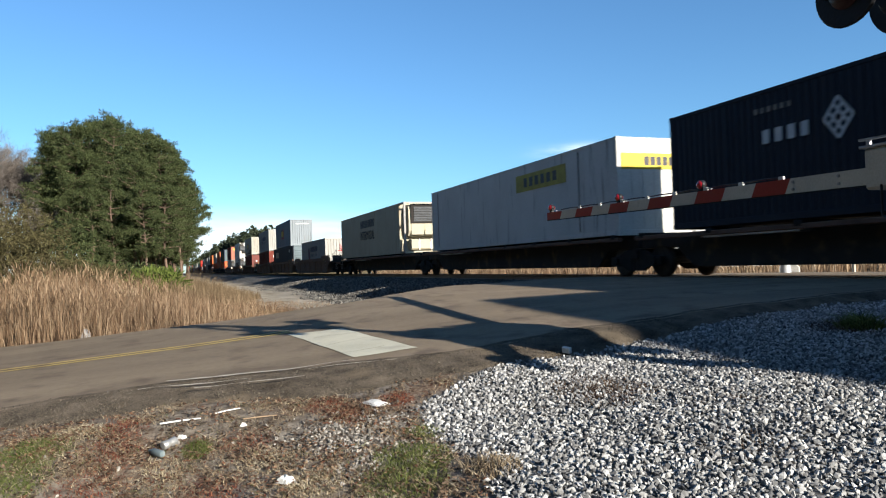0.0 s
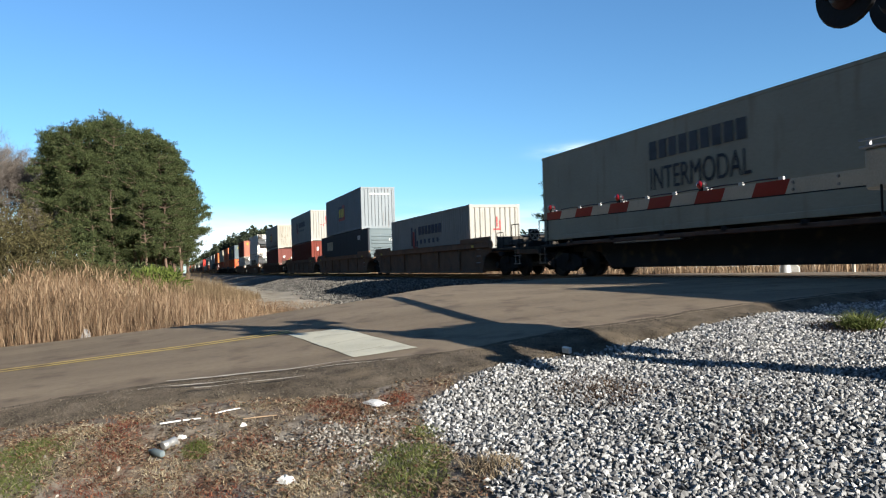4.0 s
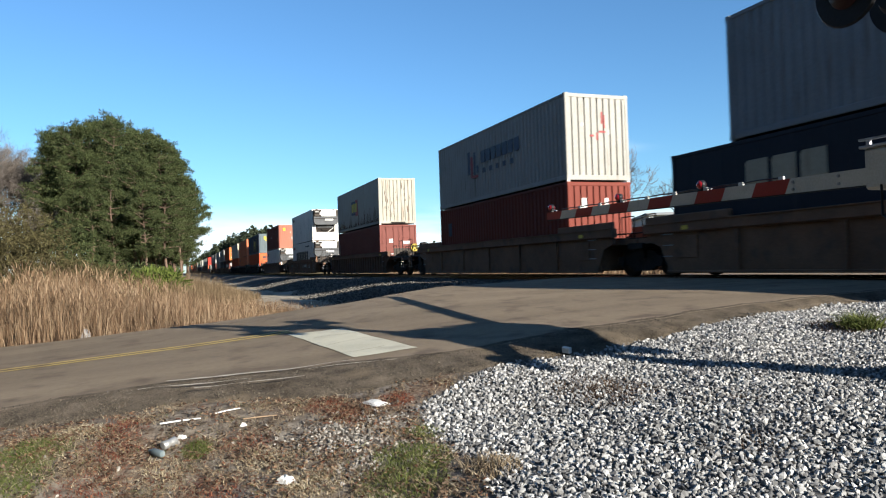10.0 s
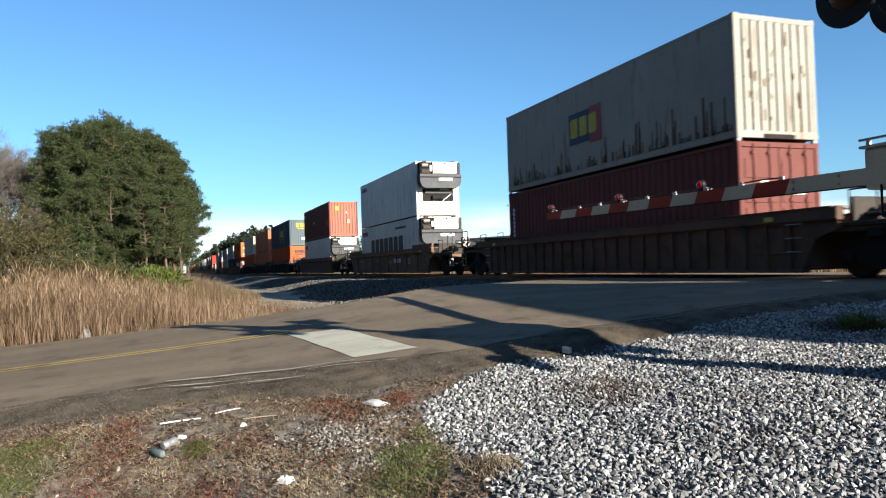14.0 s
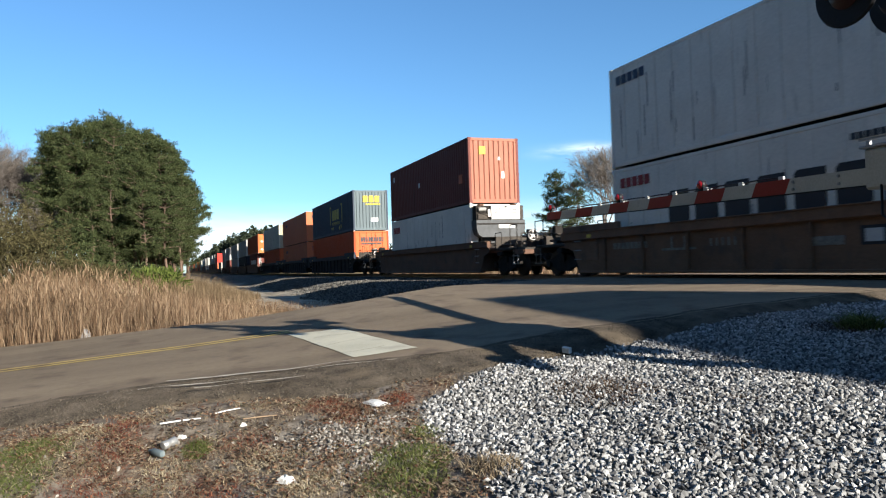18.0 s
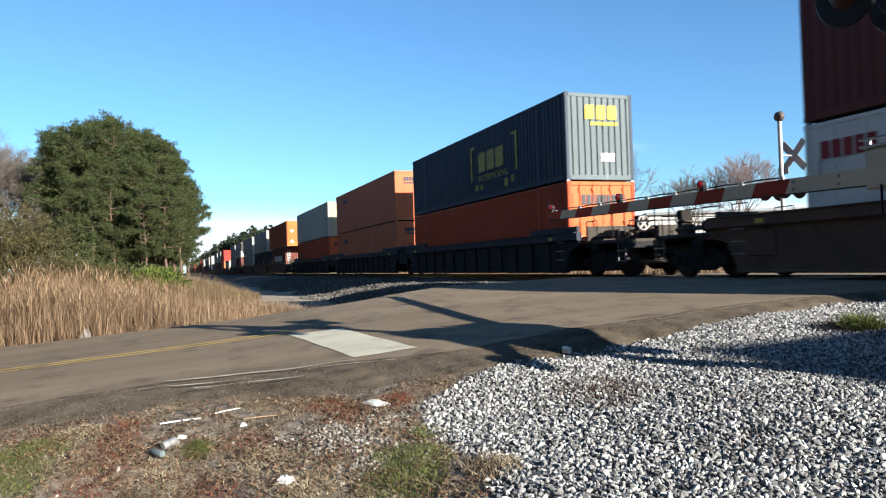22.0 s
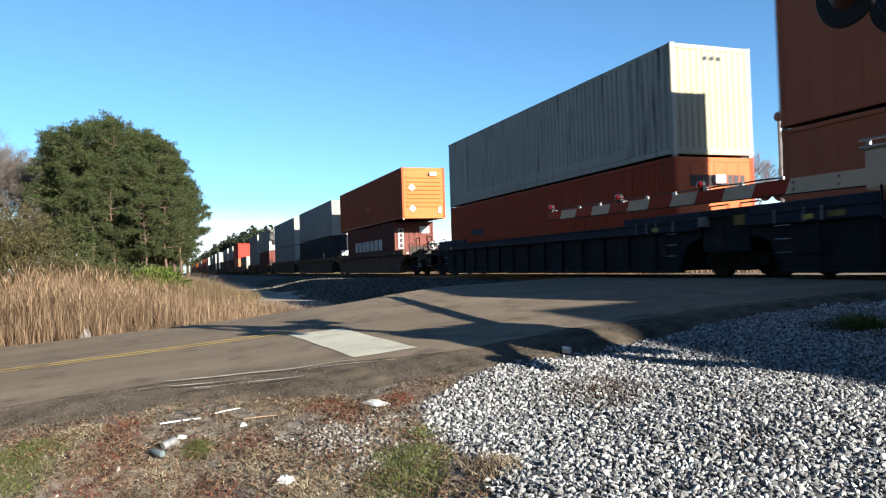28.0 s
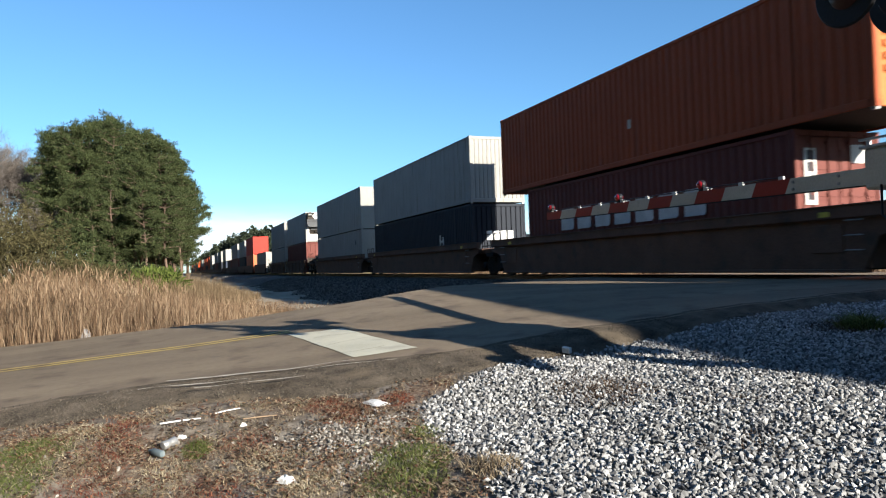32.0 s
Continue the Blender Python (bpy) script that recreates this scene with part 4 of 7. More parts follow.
def wheel_mesh():
    s = Shape()
    for sgn in (-1, 1):
        prof = [(-0.065, WHEEL_R - 0.06), (-0.065, WHEEL_R), (0.055, WHEEL_R + 0.004), (0.058, WHEEL_R + 0.026), (0.075, WHEEL_R + 0.022), (0.075, WHEEL_R - 0.07), (0.03, WHEEL_R - 0.08), (0.02, 0.16), (0.07, 0.13), (0.07, 0.09)]
        s.turned([(-q * sgn, r) for q, r in prof][::sgn], (0, sgn * 0.7525, 0), 24)
        for k in range(4):  # casting marks on the plate
            a = k * math.pi / 2
            s.tube((0.27 * math.cos(a), sgn * 0.77, 0.27 * math.sin(a)), (0.27 * math.cos(a), sgn * 0.80, 0.27 * math.sin(a)), 0.035, 6)
    s.tube((0, -1.1, 0), (0, 1.1, 0), 0.085, 12)
    return s.mesh("wheelset", M_WHEEL)


WHEEL_MESH = wheel_mesh()


def hand_brake(car, x, z, s, mat):
    w = part("brake_wheel", Shape().tube((x, -0.55, z), (x + s * 0.02, -0.55, z), 0.03, 8), mat, car, "spoked hand brake wheel")
    rim = Shape()
    n = 16
    for k in range(n):
        a, b = k * math.tau / n, (k + 1) * math.tau / n
        rim.tube((x, -0.55 + 0.20 * math.cos(a), z + 0.20 * math.sin(a)), (x, -0.55 + 0.20 * math.cos(b), z + 0.20 * math.sin(b)), 0.022, 6, caps=False)
    part("rim", rim, mat, w)
    for k in range(5):
        a = k * math.tau / 5
        part("spoke", Shape().box(x - 0.01, x + 0.01, -0.57, -0.53, z, z + 0.19), mat, w, at=Matrix.Translation((x, -0.55, z)) @ Matrix.Rotation(a, 4, "X") @ Matrix.Translation((-x, 0.55, -z)))
    part("brake_housing", Shape().box(x - s * 0.24 if s > 0 else x + 0.02, x - 0.02 if s > 0 else x + 0.24, -0.72, -0.38, z - 0.22, z + 0.22, 0.02), M_DARK, car)


def end_gear(car, x, s, brake, mat):
    """Platform, coupler, grab rails and ladder at the end of a car; s is +1 at its leading end. x is the bogie there."""
    a, b = sorted((x - s * 1.2, x + s * 1.55))
    part("end_platform", Shape().box(a, b, -1.25, 1.25, 1.0, 1.10, 0.02), M_GRIME, car)
    part("end_sill", Shape().box(*sorted((x + s * 1.35, x + s * 1.55)), -1.35, 1.35, 0.82, 1.0, 0.02), mat, car)
    part("draft_box", Shape().box(*sorted((x + s * 0.3, x + s * 1.7)), -0.25, 0.25, 0.66, 0.99, 0.03), M_DARK, car)
    part("coupler", Shape().box(*sorted((x + s * 1.7, x + s * 2.15)), -0.10, 0.10, 0.72, 0.92, 0.04).box(*sorted((x + s * 1.95, x + s * 2.15)), -0.2, 0.16, 0.68, 0.96, 0.05), M_DARK, car)
    for y in (-1.3, 1.3):
        part("grab_rail", Shape().tube((x + s * 1.5, y, 1.0), (x + s * 1.5, y, 1.95), 0.018, 6).tube((x + s * 1.5, y, 1.95), (x + s * 0.9, y, 1.95), 0.018, 6).tube((x + s * 0.9, y, 1.95), (x + s * 0.9, y, 1.1), 0.018, 6), M_DARK, car)
        for z in (0.45, 0.75):
            part("step", Shape().box(*sorted((x + s * 1.15, x + s * 1.5)), y - 0.06, y + 0.06, z, z + 0.03), M_STEEL, car)
        for d in (1.15, 1.5):
            part("stirrup", Shape().tube((x + s * d, y, 0.45), (x + s * d, y, 1.0), 0.016, 6), M_STEEL, car)
    part("cross_rail", Shape().tube((x + s * 1.45, -1.1, 1.62), (x + s * 1.45, 1.1, 1.62), 0.018, 6).tube((x + s * 1.45, -1.1, 1.1), (x + s * 1.45, -1.1, 1.62), 0.018, 6).tube((x + s * 1.45, 1.1, 1.1), (x + s * 1.45, 1.1, 1.62), 0.018, 6), M_DARK, car)
    part("end_bulkhead", Shape().box(*sorted((x - s * 0.75, x - s * 0.68)), -1.18, 1.18, 1.10, 1.58, 0.02), M_GRIME, car)
    part("brake_cylinder", Shape().tube((x - s * 0.5, -0.62, 1.30), (x + s * 0.35, -0.62, 1.30), 0.14, 12).tube((x + s * 0.35, -0.62, 1.30), (x + s * 1.1, -0.62, 1.30), 0.025, 6), M_GRIME, car)
    part("slack_adjuster", Shape().tube((x - s * 0.6, -0.95, 1.22), (x + s * 1.2, -0.85, 1.24), 0.045, 8).box(*sorted((x + s * 0.55, x + s * 0.75)), -1.0, -0.75, 1.11, 1.36, 0.02), M_GRIME, car)
    part("valve_stand", Shape().box(*sorted((x + s * 0.9, x + s * 1.2)), 0.1, 0.75, 1.11, 1.50, 0.03).tube((x + s * 1.05, 0.2, 1.4), (x + s * 1.05, -0.9, 1.5), 0.03, 6), M_GRIME, car)
    part("cable_tray", Shape().box(*sorted((x - s * 0.6, x + s * 1.3)), 0.9, 1.1, 1.11, 1.45, 0.02), M_GRIME, car)
    part("air_tank", Shape().tube((x - s * 0.2, 0.45, 1.28), (x + s * 0.8, 0.45, 1.28), 0.16, 12), M_DARK, car)
    part("brake_valve", Shape().box(*sorted((x + s * 0.1, x + s * 0.5)), -0.2, 0.15, 1.1, 1.42, 0.03), M_DARK, car)
    part("brake_hose", Shape().tube((x + s * 1.7, -0.35, 0.7), (x + s * 2.1, -0.3, 0.4), 0.03, 6), M_BLACK, car)
    if brake:
        hand_brake(car, x + s * 1.35, 1.55, s, M_YELLOW_WORN if brake == "yellow" else M_STEEL)


def well_unit(car, xa, xb, mat, ribs, raised=True, chord_mat=None):
    """One deep well between the bogies at xa and xb."""
    le, re = xa + 1.35, xb - 1.35
    chord_mat = chord_mat or mat
    for s in (-1, 1):
        y = s * 1.45
        ya, yb = sorted((y, s * 1.40))
        side = part("well_side", Shape().prism([(le - 0.55, 0.98), (le, 0.80), (le + 0.35, 0.16), (re - 0.35, 0.16), (re, 0.80), (re + 0.55, 0.98), (re + 0.55, 1.34), (le - 0.55, 1.34)], ya, yb), mat, car)
        part("top_chord", Shape().box(le - 0.6, re + 0.6, *sorted((s * 1.36, s * 1.55)), 1.14, 1.41, 0.03), chord_mat, side)
        part("chord_lip", Shape().box(le - 0.5, re + 0.5, *sorted((s * 1.40, s * 1.58)), 1.385, 1.418, 0.008), chord_mat, side)
        part("bottom_sill", Shape().box(le + 0.3, re - 0.3, *sorted((s * 1.28, s * 1.50)), 0.12, 0.19, 0.015), mat, side)
        if raised:
            for p, q in ((le - 0.55, le + 2.6), (re - 2.6, re + 0.55)):
                part("raised_chord", Shape().box(p, q, *sorted((s * 1.40, s * 1.50)), 1.41, 1.60, 0.02), chord_mat, side)
        n = int((re - le) / ribs) if ribs else 0
        for k in range(1, n):
            x = le + (re - le) * k / n
            part("side_post", Shape().box(x - 0.05, x + 0.05, *sorted((s * 1.45, s * 1.52)), 0.19, 1.14, 0.01), mat, side)
    for x in (le + 1.1, re - 1.1):
        part("reflector", Shape().box(x - 0.12, x + 0.12, -1.556, -1.549, 1.2, 1.30), M_YELLOW_WORN, car, "small yellow reflector strip")
        part("lift_pad", Shape().box(x - 0.35, x + 0.35, -1.478, -1.449, 0.5, 1.05, 0.01), mat, car)
    for x in (le + 0.45, re - 0.45):
        for k in range(3):
            part("grab_iron", Shape().tube((x - 0.2, -1.56, 0.55 + k * 0.28), (x + 0.2, -1.56, 0.55 + k * 0.28), 0.012, 6), M_STEEL, car)
    for x in (le + 0.25, re - 0.25):
        part("well_bulkhead", Shape().box(x - 0.04, x + 0.04, -1.4, 1.4, 0.2, 1.15), mat, car)
    for k in range(9):
        x = le + 0.5 + (re - le - 1.0) * k / 8
        part("floor_beam", Shape().box(x - 0.14, x + 0.14, -1.4, 1.4, 0.17, FLOOR_Z - 0.004), M_DARK, car)
    for x, s in ((xa, 1), (xb, -1)):
        part("well_end_deck", Shape().box(*sorted((x + s * 0.06, x + s * 1.7)), -1.2, 1.2, 0.92, 1.08, 0.03), mat, car)
        part("bolster_beam", Shape().box(*sorted((x, x + s * 0.35)), -1.3, 1.3, 0.79, 0.95, 0.03), M_DARK, car)
        for z in (1.15, 1.3):
            part("brake_pipe", Shape().tube((x, -0.9, z - 0.05), (x + s * 1.4, -0.95, z - 0.05), 0.02, 6), M_DARK, car)
        for y in (-1.15, 1.15):
            part("deck_rail", Shape().tube((x + s * 0.2, y, 1.08), (x + s * 0.2, y, 1.72), 0.016, 6).tube((x + s * 0.2, y, 1.72), (x + s * 0.8, y, 1.72), 0.016, 6).tube((x + s * 0.8, y, 1.72), (x + s * 0.8, y, 1.08), 0.016, 6), M_DARK, car)


def rail_car(bogies, mat, label, ribs=1.5, raised=True, brake_rear=False, brake_front=True, chord_mat=None, aprons=False):
    """A well car of one unit or more; bogies are the places of its bogies, leading one first."""
    mid = (bogies[0] + bogies[-1]) / 2
    car = thing("well_car", label, "rail car", "rail cars of the train")
    xs = [b - mid for b in bogies]
    for x in xs:
        bogie(car, x)
    for a, b in zip(xs, xs[1:]):
        well_unit(car, b, a, mat, ribs, raised, chord_mat)
    if aprons:  # side plates that hide the shared bogies
        for x in xs[1:-1]:
            for s in (-1, 1):
                for p, q in ((x - 0.76, x - 0.008), (x + 0.008, x + 0.76)):
                    part("side_apron", Shape().box(p, q, *sorted((s * 1.40, s * 1.448)), 0.62, 1.40, 0.01).box(p, q, *sorted((s * 1.40, s * 1.50)), 1.402, 1.60, 0.02), mat, car)
    end_gear(car, xs[0], 1, brake_front, mat)
    end_gear(car, xs[-1], -1, brake_rear, mat)
    ROLLING.append((car, mid, 0.0))
    return car, mid


def spine_car(bogies, label):
    mid = (bogies[0] + bogies[-1]) / 2
    car = thing("spine_car", label, "rail car", "rail cars of the train")
    xs = [b - mid for b in bogies]
    for x in xs:
        bogie(car, x)
    for a, b in zip(xs, xs[1:]):
        lo, hi = b + 0.1, a - 0.1
        part("centre_sill", Shape().prism([(lo, 0.80), (lo + 1.5, 0.80), (lo + 2.2, 0.27), (hi - 2.2, 0.27), (hi - 1.5, 0.80), (hi, 0.80), (hi, 1.08), (lo, 1.08)], -0.85, 0.85), M_WELL_DARK, car)
        for y in (-1.25, 1.25):
            part("side_stringer", Shape().box(lo + 0.3, hi - 0.3, y - 0.08, y + 0.08, 1.02, 1.14, 0.02), M_WELL, car)
        for k in range(8):
            x = lo + 0.6 + (hi - lo - 1.2) * k / 7
            part("outrigger", Shape().box(x - 0.1, x + 0.1, -1.33, 1.33, 1.08, SPINE_Z - 0.004), M_DARK, car)
        part("walkway", Shape().box(lo + 3, lo + 6, -1.3, -0.9, 0.98, 1.02), M_STEEL, car)
    end_gear(car, xs[0], 1, False, M_WELL_DARK)
    end_gear(car, xs[-1], -1, True, M_WELL_DARK)
    ROLLING.append((car, mid, 0.0))
    return car, mid

M_WELL_DARK = material("spine_car_black", (0.022, 0.017, 0.014), 0.75, 0.0, 0.25, 2, 35, 0.2, (0.10, 0.06, 0.03), 0.35)

# rail cars, in the order in which they pass
rail_car((23.3, 7.0), M_WELL, "dark brown single well car ahead of the spine car", 1.5, raised=False)
spine_car((2.6, -17.6, -36.19, -53.87), "black three-unit spine car with outriggers, streaked with rust")
rail_car((-58.51, -77.79, -97.38, -116.7), M_WELL_YELLOW, "ochre three-unit articulated well car, dull with grime", 2.6, brake_rear=True)
rail_car((-120.84, -139.88), M_WELL, "brown single well car with closely ribbed sides", 0.62, raised=False, brake_front="yellow")
ttx, ttx_mid = rail_car((-144.14, -163.49), M_WELL_YELLOW, "ochre-brown single well car with ribs and stencilled panels", 1.75, brake_rear=True)
rail_car((-167.96, -186.8), M_WELL, "dark brown smooth-sided well car with low sides", 0, raised=False, brake_rear=True)
night, night_mid = rail_car((-191.19, -210.69, -230.15, -250.09), M_WELL_NIGHT, "dark three-unit well car with faded blue top chords", 1.2, chord_mat=M_WELL_BLUE, aprons=True)
M_OCHRE_MARK = material("worn_ochre_mark", (0.20, 0.14, 0.035), 0.7, 0.0, 0.3, 6, 40, 0.1)
for x, wide, z0, z1, mat in ((-230.79, 0.28, 1.22, 1.46, M_STENCIL), (-229.57, 0.34, 1.20, 1.42, M_OCHRE_MARK), (-227.03, 0.40, 1.21, 1.33, M_OCHRE_MARK)):
    part("marking", Shape().box(x - night_mid - wide / 2, x - night_mid + wide / 2, -1.563, -1.45, z0, z1), mat, night, "worn painted marking")
for x in (-233.41, -232.95, -232.55, -231.84, -228.54, -227.77, -227.34):
    part("grab_iron", Shape().tube((x - night_mid, -1.575, 1.16), (x - night_mid, -1.575, 1.44), 0.016, 6), M_STEEL, night)
rail_car((-254.3, -273.32, -293.02, -312.62), M_WELL, "brown smooth-sided three-unit well car", 0, raised=False)
rail_car((-316.52, -331.12, -345.72), M_WELL, "dark brown two-unit well car", 2.0, raised=False)

# stencils on the single ochre car
bars("stencil", M_STENCIL, ttx, word(-6.05, -4.4, 0.80, 0.98, 8), 0, 2.92, label="worn pale stencilled marks")
bars("stencil", M_STENCIL, ttx, [(-3.8, -2.5, 0.70, 0.76), (-3.45, -3.38, 0.76, 1.05), (-2.95, -2.88, 0.76, 1.05)], 0, 2.92)
bars("chalk_mark", M_STENCIL, ttx, word(-2.0, -0.8, 0.76, 0.95, 6, 0.7), 0, 2.92)
bars("panel_patch", M_STENCIL, ttx, [(0.97, 1.7, 0.66, 0.84)], 0, 2.92)
bars("panel_patch", M_BLACK, ttx, [(2.05, 3.7, 0.64, 1.0)], 0, 2.92)
bars("lettering", M_OFFWHITE, ttx, word(2.15, 3.6, 0.70, 0.94, 3), 0, 2.92, proud=0.012)


def number_text(txt, size, mat, parent, at, name="number", wide=0.0):
    cu = bpy.data.curves.new(name, "FONT")
    cu.body, cu.size, cu.extrude = txt, size, 0.003
    cu.align_x = "CENTER"
    ob = bpy.data.objects.new(name, cu)
    scene.collection.objects.link(ob)
    me = bpy.data.meshes.new_from_object(ob.evaluated_get(bpy.context.evaluated_depsgraph_get()))
    bpy.data.objects.remove(ob)
    if wide:  # stretch to the painted width
        span = max(v.co.x for v in me.vertices) - min(v.co.x for v in me.vertices)
        for v in me.vertices:
            v.co.x *= wide / span
    me.materials.clear()
    me.materials.append(mat)
    return part(name, me, mat, parent, at=at)


number_text("53", 0.42, M_OFFWHITE, ttx, pose(5.0, -1.462, 0.62, 90, 0, 0))

def blocks(name, mat, parent, x0, x1, z0, z1, n, width, stroke=0.12, end_x=None, label=""):
    """A row of n plain blocks with cut corners that stands for a large painted name; stroke is the gap between them."""
    p = (x1 - x0) / n
    h = z1 - z0
    for k in range(n):
        a, b = x0 + k * p, x0 + (k + 1) * p - stroke * 0.8
        lean = 0.10 * h
        flat = [(a, z0), (b - lean, z0), (b, z0 + lean), (b, z1), (a + lean, z1), (a, z1 - lean)]
        if end_x is None:
            s = Shape().prism(flat, -width / 2 - 0.012, -width / 2 + 0.002)
        else:
            s = Shape()
            m = len(flat)
            s.add([(end_x + 0.012, u, w) for u, w in flat] + [(end_x - 0.002, u, w) for u, w in flat], [tuple(range(m)), tuple(range(2 * m - 1, m - 1, -1))] + [(q, m + q, m + (q + 1) % m, (q + 1) % m) for q in range(m)])
        part(name, s, mat, parent, label)


F53, F40, W53, W40 = 16.154, 12.192, 2.591, 2.438

AHEAD_X = 21.5
# ahead of them, past the viewer's side: only its shadow crosses the stones
container(AHEAD_X, F53, W53, HIGH_Z, M_GREY, "pale grey 53-foot container, upper of two", "posts", "plain")
container(AHEAD_X, F53, W53, FLOOR_Z, M_NAVY, "dark navy 53-foot container, lower of two", "ribbed", "plain", M_NAVY)
# 1: navy box, only its trailing part in view at first
c = container(0.61, F53, W53, SPINE_Z, M_NAVY, "dark navy 53-foot container with a white diamond lattice emblem", "ribbed", "doors")
blocks("lettering", M_OFFWHITE, c, -4.93, -3.55, 1.70, 2.00, 4, W53, 0.20)
bars("lettering", M_STENCIL, c, word(-5.15, -4.05, 2.38, 2.50, 6, 0.5), F53, W53)
emblem = Shape()
for k in (-1, 1):
    for a, b in (((0.0, 0.52), (0.42, 0.0)), ((0.0, -0.52), (0.42, 0.0)), ((0.14, 0.36), (-0.28, -0.16)), ((0.14, -0.36), (-0.28, 0.16))):
        p0, p1 = Vector((-3.0 + k * a[0] * 0.78, 0, 1.92 + a[1] * 0.78)), Vector((-3.0 + k * b[0] * 0.78, 0, 1.92 + b[1] * 0.78))
        n = (p1 - p0).cross(Vector((0, 1, 0))).normalized() * 0.030
        emblem.prism([(q.x, q.z) for q in (p0 - n, p1 - n, p1 + n, p0 + n)], -W53 / 2 - 0.008, -W53 / 2)
part("emblem", emblem, M_OFFWHITE, c, "white diamond lattice emblem")

# 2: white box with yellow bands
c = container(-17.97, F53, W53, SPINE_Z - 0.02, M_WHITE_DIRTY, "dirty white 53-foot container with a yellow name band", "smooth", "plain")
bars("name_band", M_YELLOW_FADED, c, [(1.45, 5.15, 1.9, 2.52)], F53, W53, label="faded yellow name band")
bars("lettering", M_GENSET, c, word(2.1, 4.7, 2.05, 2.38, 6, 0.4), F53, W53, proud=0.010)
bars("name_band", M_YELLOW, c, [(-1.15, 1.15, 1.95, 2.42)], F53, W53, end=True, label="yellow name band")
bars("lettering", M_BLACK, c, word(-0.35, 0.95, 2.06, 2.32, 6), F53, W53, end=True, proud=0.010)
for x in (-7.2, 5.9):
    bars("side_post", M_GREY, c, [(x, x + 0.06, 0.2, 2.75)], F53, W53, proud=0.02)

# 3: cream refrigerated box with a nose-mounted machine in an open frame
c = container(-38.87, F53 - 0.9, W53, SPINE_Z, M_CREAM, "cream 53-foot refrigerated container with a nose-mounted cooling machine", "smooth", "plain")
ROLLING[-1] = (c, -38.87 - 0.9 - (F53 - 0.9) / 2, SPINE_Z)
bars("lettering", M_GENSET, c, word(-1.55, 2.1, 1.93, 2.42, 9), F53 - 0.9, W53)
number_text("INTERMODAL", 0.86, M_BLACK, c, pose(0.28, -W53 / 2 - 0.008, 1.12, 90, 0, 0), "lettering", 3.65)
nl = (F53 - 0.9) / 2
for y in (-W53 / 2 + 0.06, W53 / 2 - 0.06):
    part("nose_post", Shape().box(nl + 0.78, nl + 0.9, y - 0.06, y + 0.06, 0.0, 2.896, 0.015), M_FRAME, c)
    for z in (0.06, 2.84):
        part("nose_rail", Shape().box(nl, nl + 0.8, y - 0.04, y + 0.04, z - 0.05, z + 0.05), M_FRAME, c)
    part("nose_brace", Shape().tube((nl + 0.05, y, 1.5), (nl + 0.82, y, 2.7), 0.03, 6).tube((nl + 0.05, y, 1.5), (nl + 0.82, y, 0.9), 0.03, 6), M_DARK, c)
part("nose_header", Shape().box(nl + 0.80, nl + 0.9, -1.2, 1.2, 2.80, 2.89), M_FRAME, c)
part("nose_deck", Shape().box(nl, nl + 0.9, -1.25, 1.25, 0.0, 0.12), M_CREAM, c)
machine = part("cooling_machine", Shape().prism([(nl, 0.95), (nl + 0.45, 1.0), (nl + 0.6, 1.3), (nl + 0.6, 2.4), (nl + 0.5, 2.75), (nl, 2.75)], -0.92, 0.92), M_CREAM, c, "cream cooling machine with a dark grille")
part("grille_plate", Shape().prism([(nl + 0.56, 1.66), (nl + 0.66, 1.70), (nl + 0.66, 2.74), (nl + 0.56, 2.80)], -0.80, 0.80), M_DARK, machine, "dark framed air grille")
for k in range(9):
    part("grille_slat", Shape().prism([(nl + 0.66, 1.84 + k * 0.095), (nl + 0.70, 1.80 + k * 0.095), (nl + 0.70, 1.83 + k * 0.095), (nl + 0.66, 1.87 + k * 0.095)], -0.62, 0.62), M_GENSET, machine)
for y in (-0.40, 0.40):
    part("machine_door", Shape().box(nl + 0.59, nl + 0.625, y - 0.36, y + 0.36, 1.05, 1.68, 0.01), M_CREAM, machine)
part("fuel_tank", Shape().box(nl + 0.1, nl + 0.7, -0.8, 0.8, 0.2, 0.8, 0.08), M_CREAM, machine)
for y in (-0.35, 0.35):
    part("tank_strap", Shape().box(nl + 0.09, nl + 0.715, y - 0.03, y + 0.03, 0.19, 0.81), M_STEEL, machine)

# 4: grey-white 40-foot box low in the first well
c = container(-61.95, F40, W40, FLOOR_Z, M_GREY, "pale grey 40-foot corrugated container riding alone in a well", "iso", "grooved")
blocks("lettering", M_BLUEPAINT, c, -1.05, 2.55, 1.88, 2.32, 7, W40, 0.14)
bars("lettering", M_BLUEPAINT, c, word(-0.8, 2.4, 1.42, 1.64, 5, 0.6), F40, W40)
bars("emblem", M_BLUEPAINT, c, [(-2.3, -2.08, 1.35, 2.35), (-1.68, -1.48, 1.3, 2.25), (-1.42, -1.2, 1.3, 1.6)], F40, W40)
bars("emblem", M_REDPAINT, c, [(-2.03, -1.75, 1.2, 2.1), (-1.75, -1.25, 1.15, 1.27)], F40, W40)
bars("emblem", M_REDPAINT, c, [(0.05, 0.12, 1.9, 2.35), (0.2, 0.26, 1.8, 2.2), (-0.1, 0.25, 1.75, 1.82)], F40, W40, end=True)

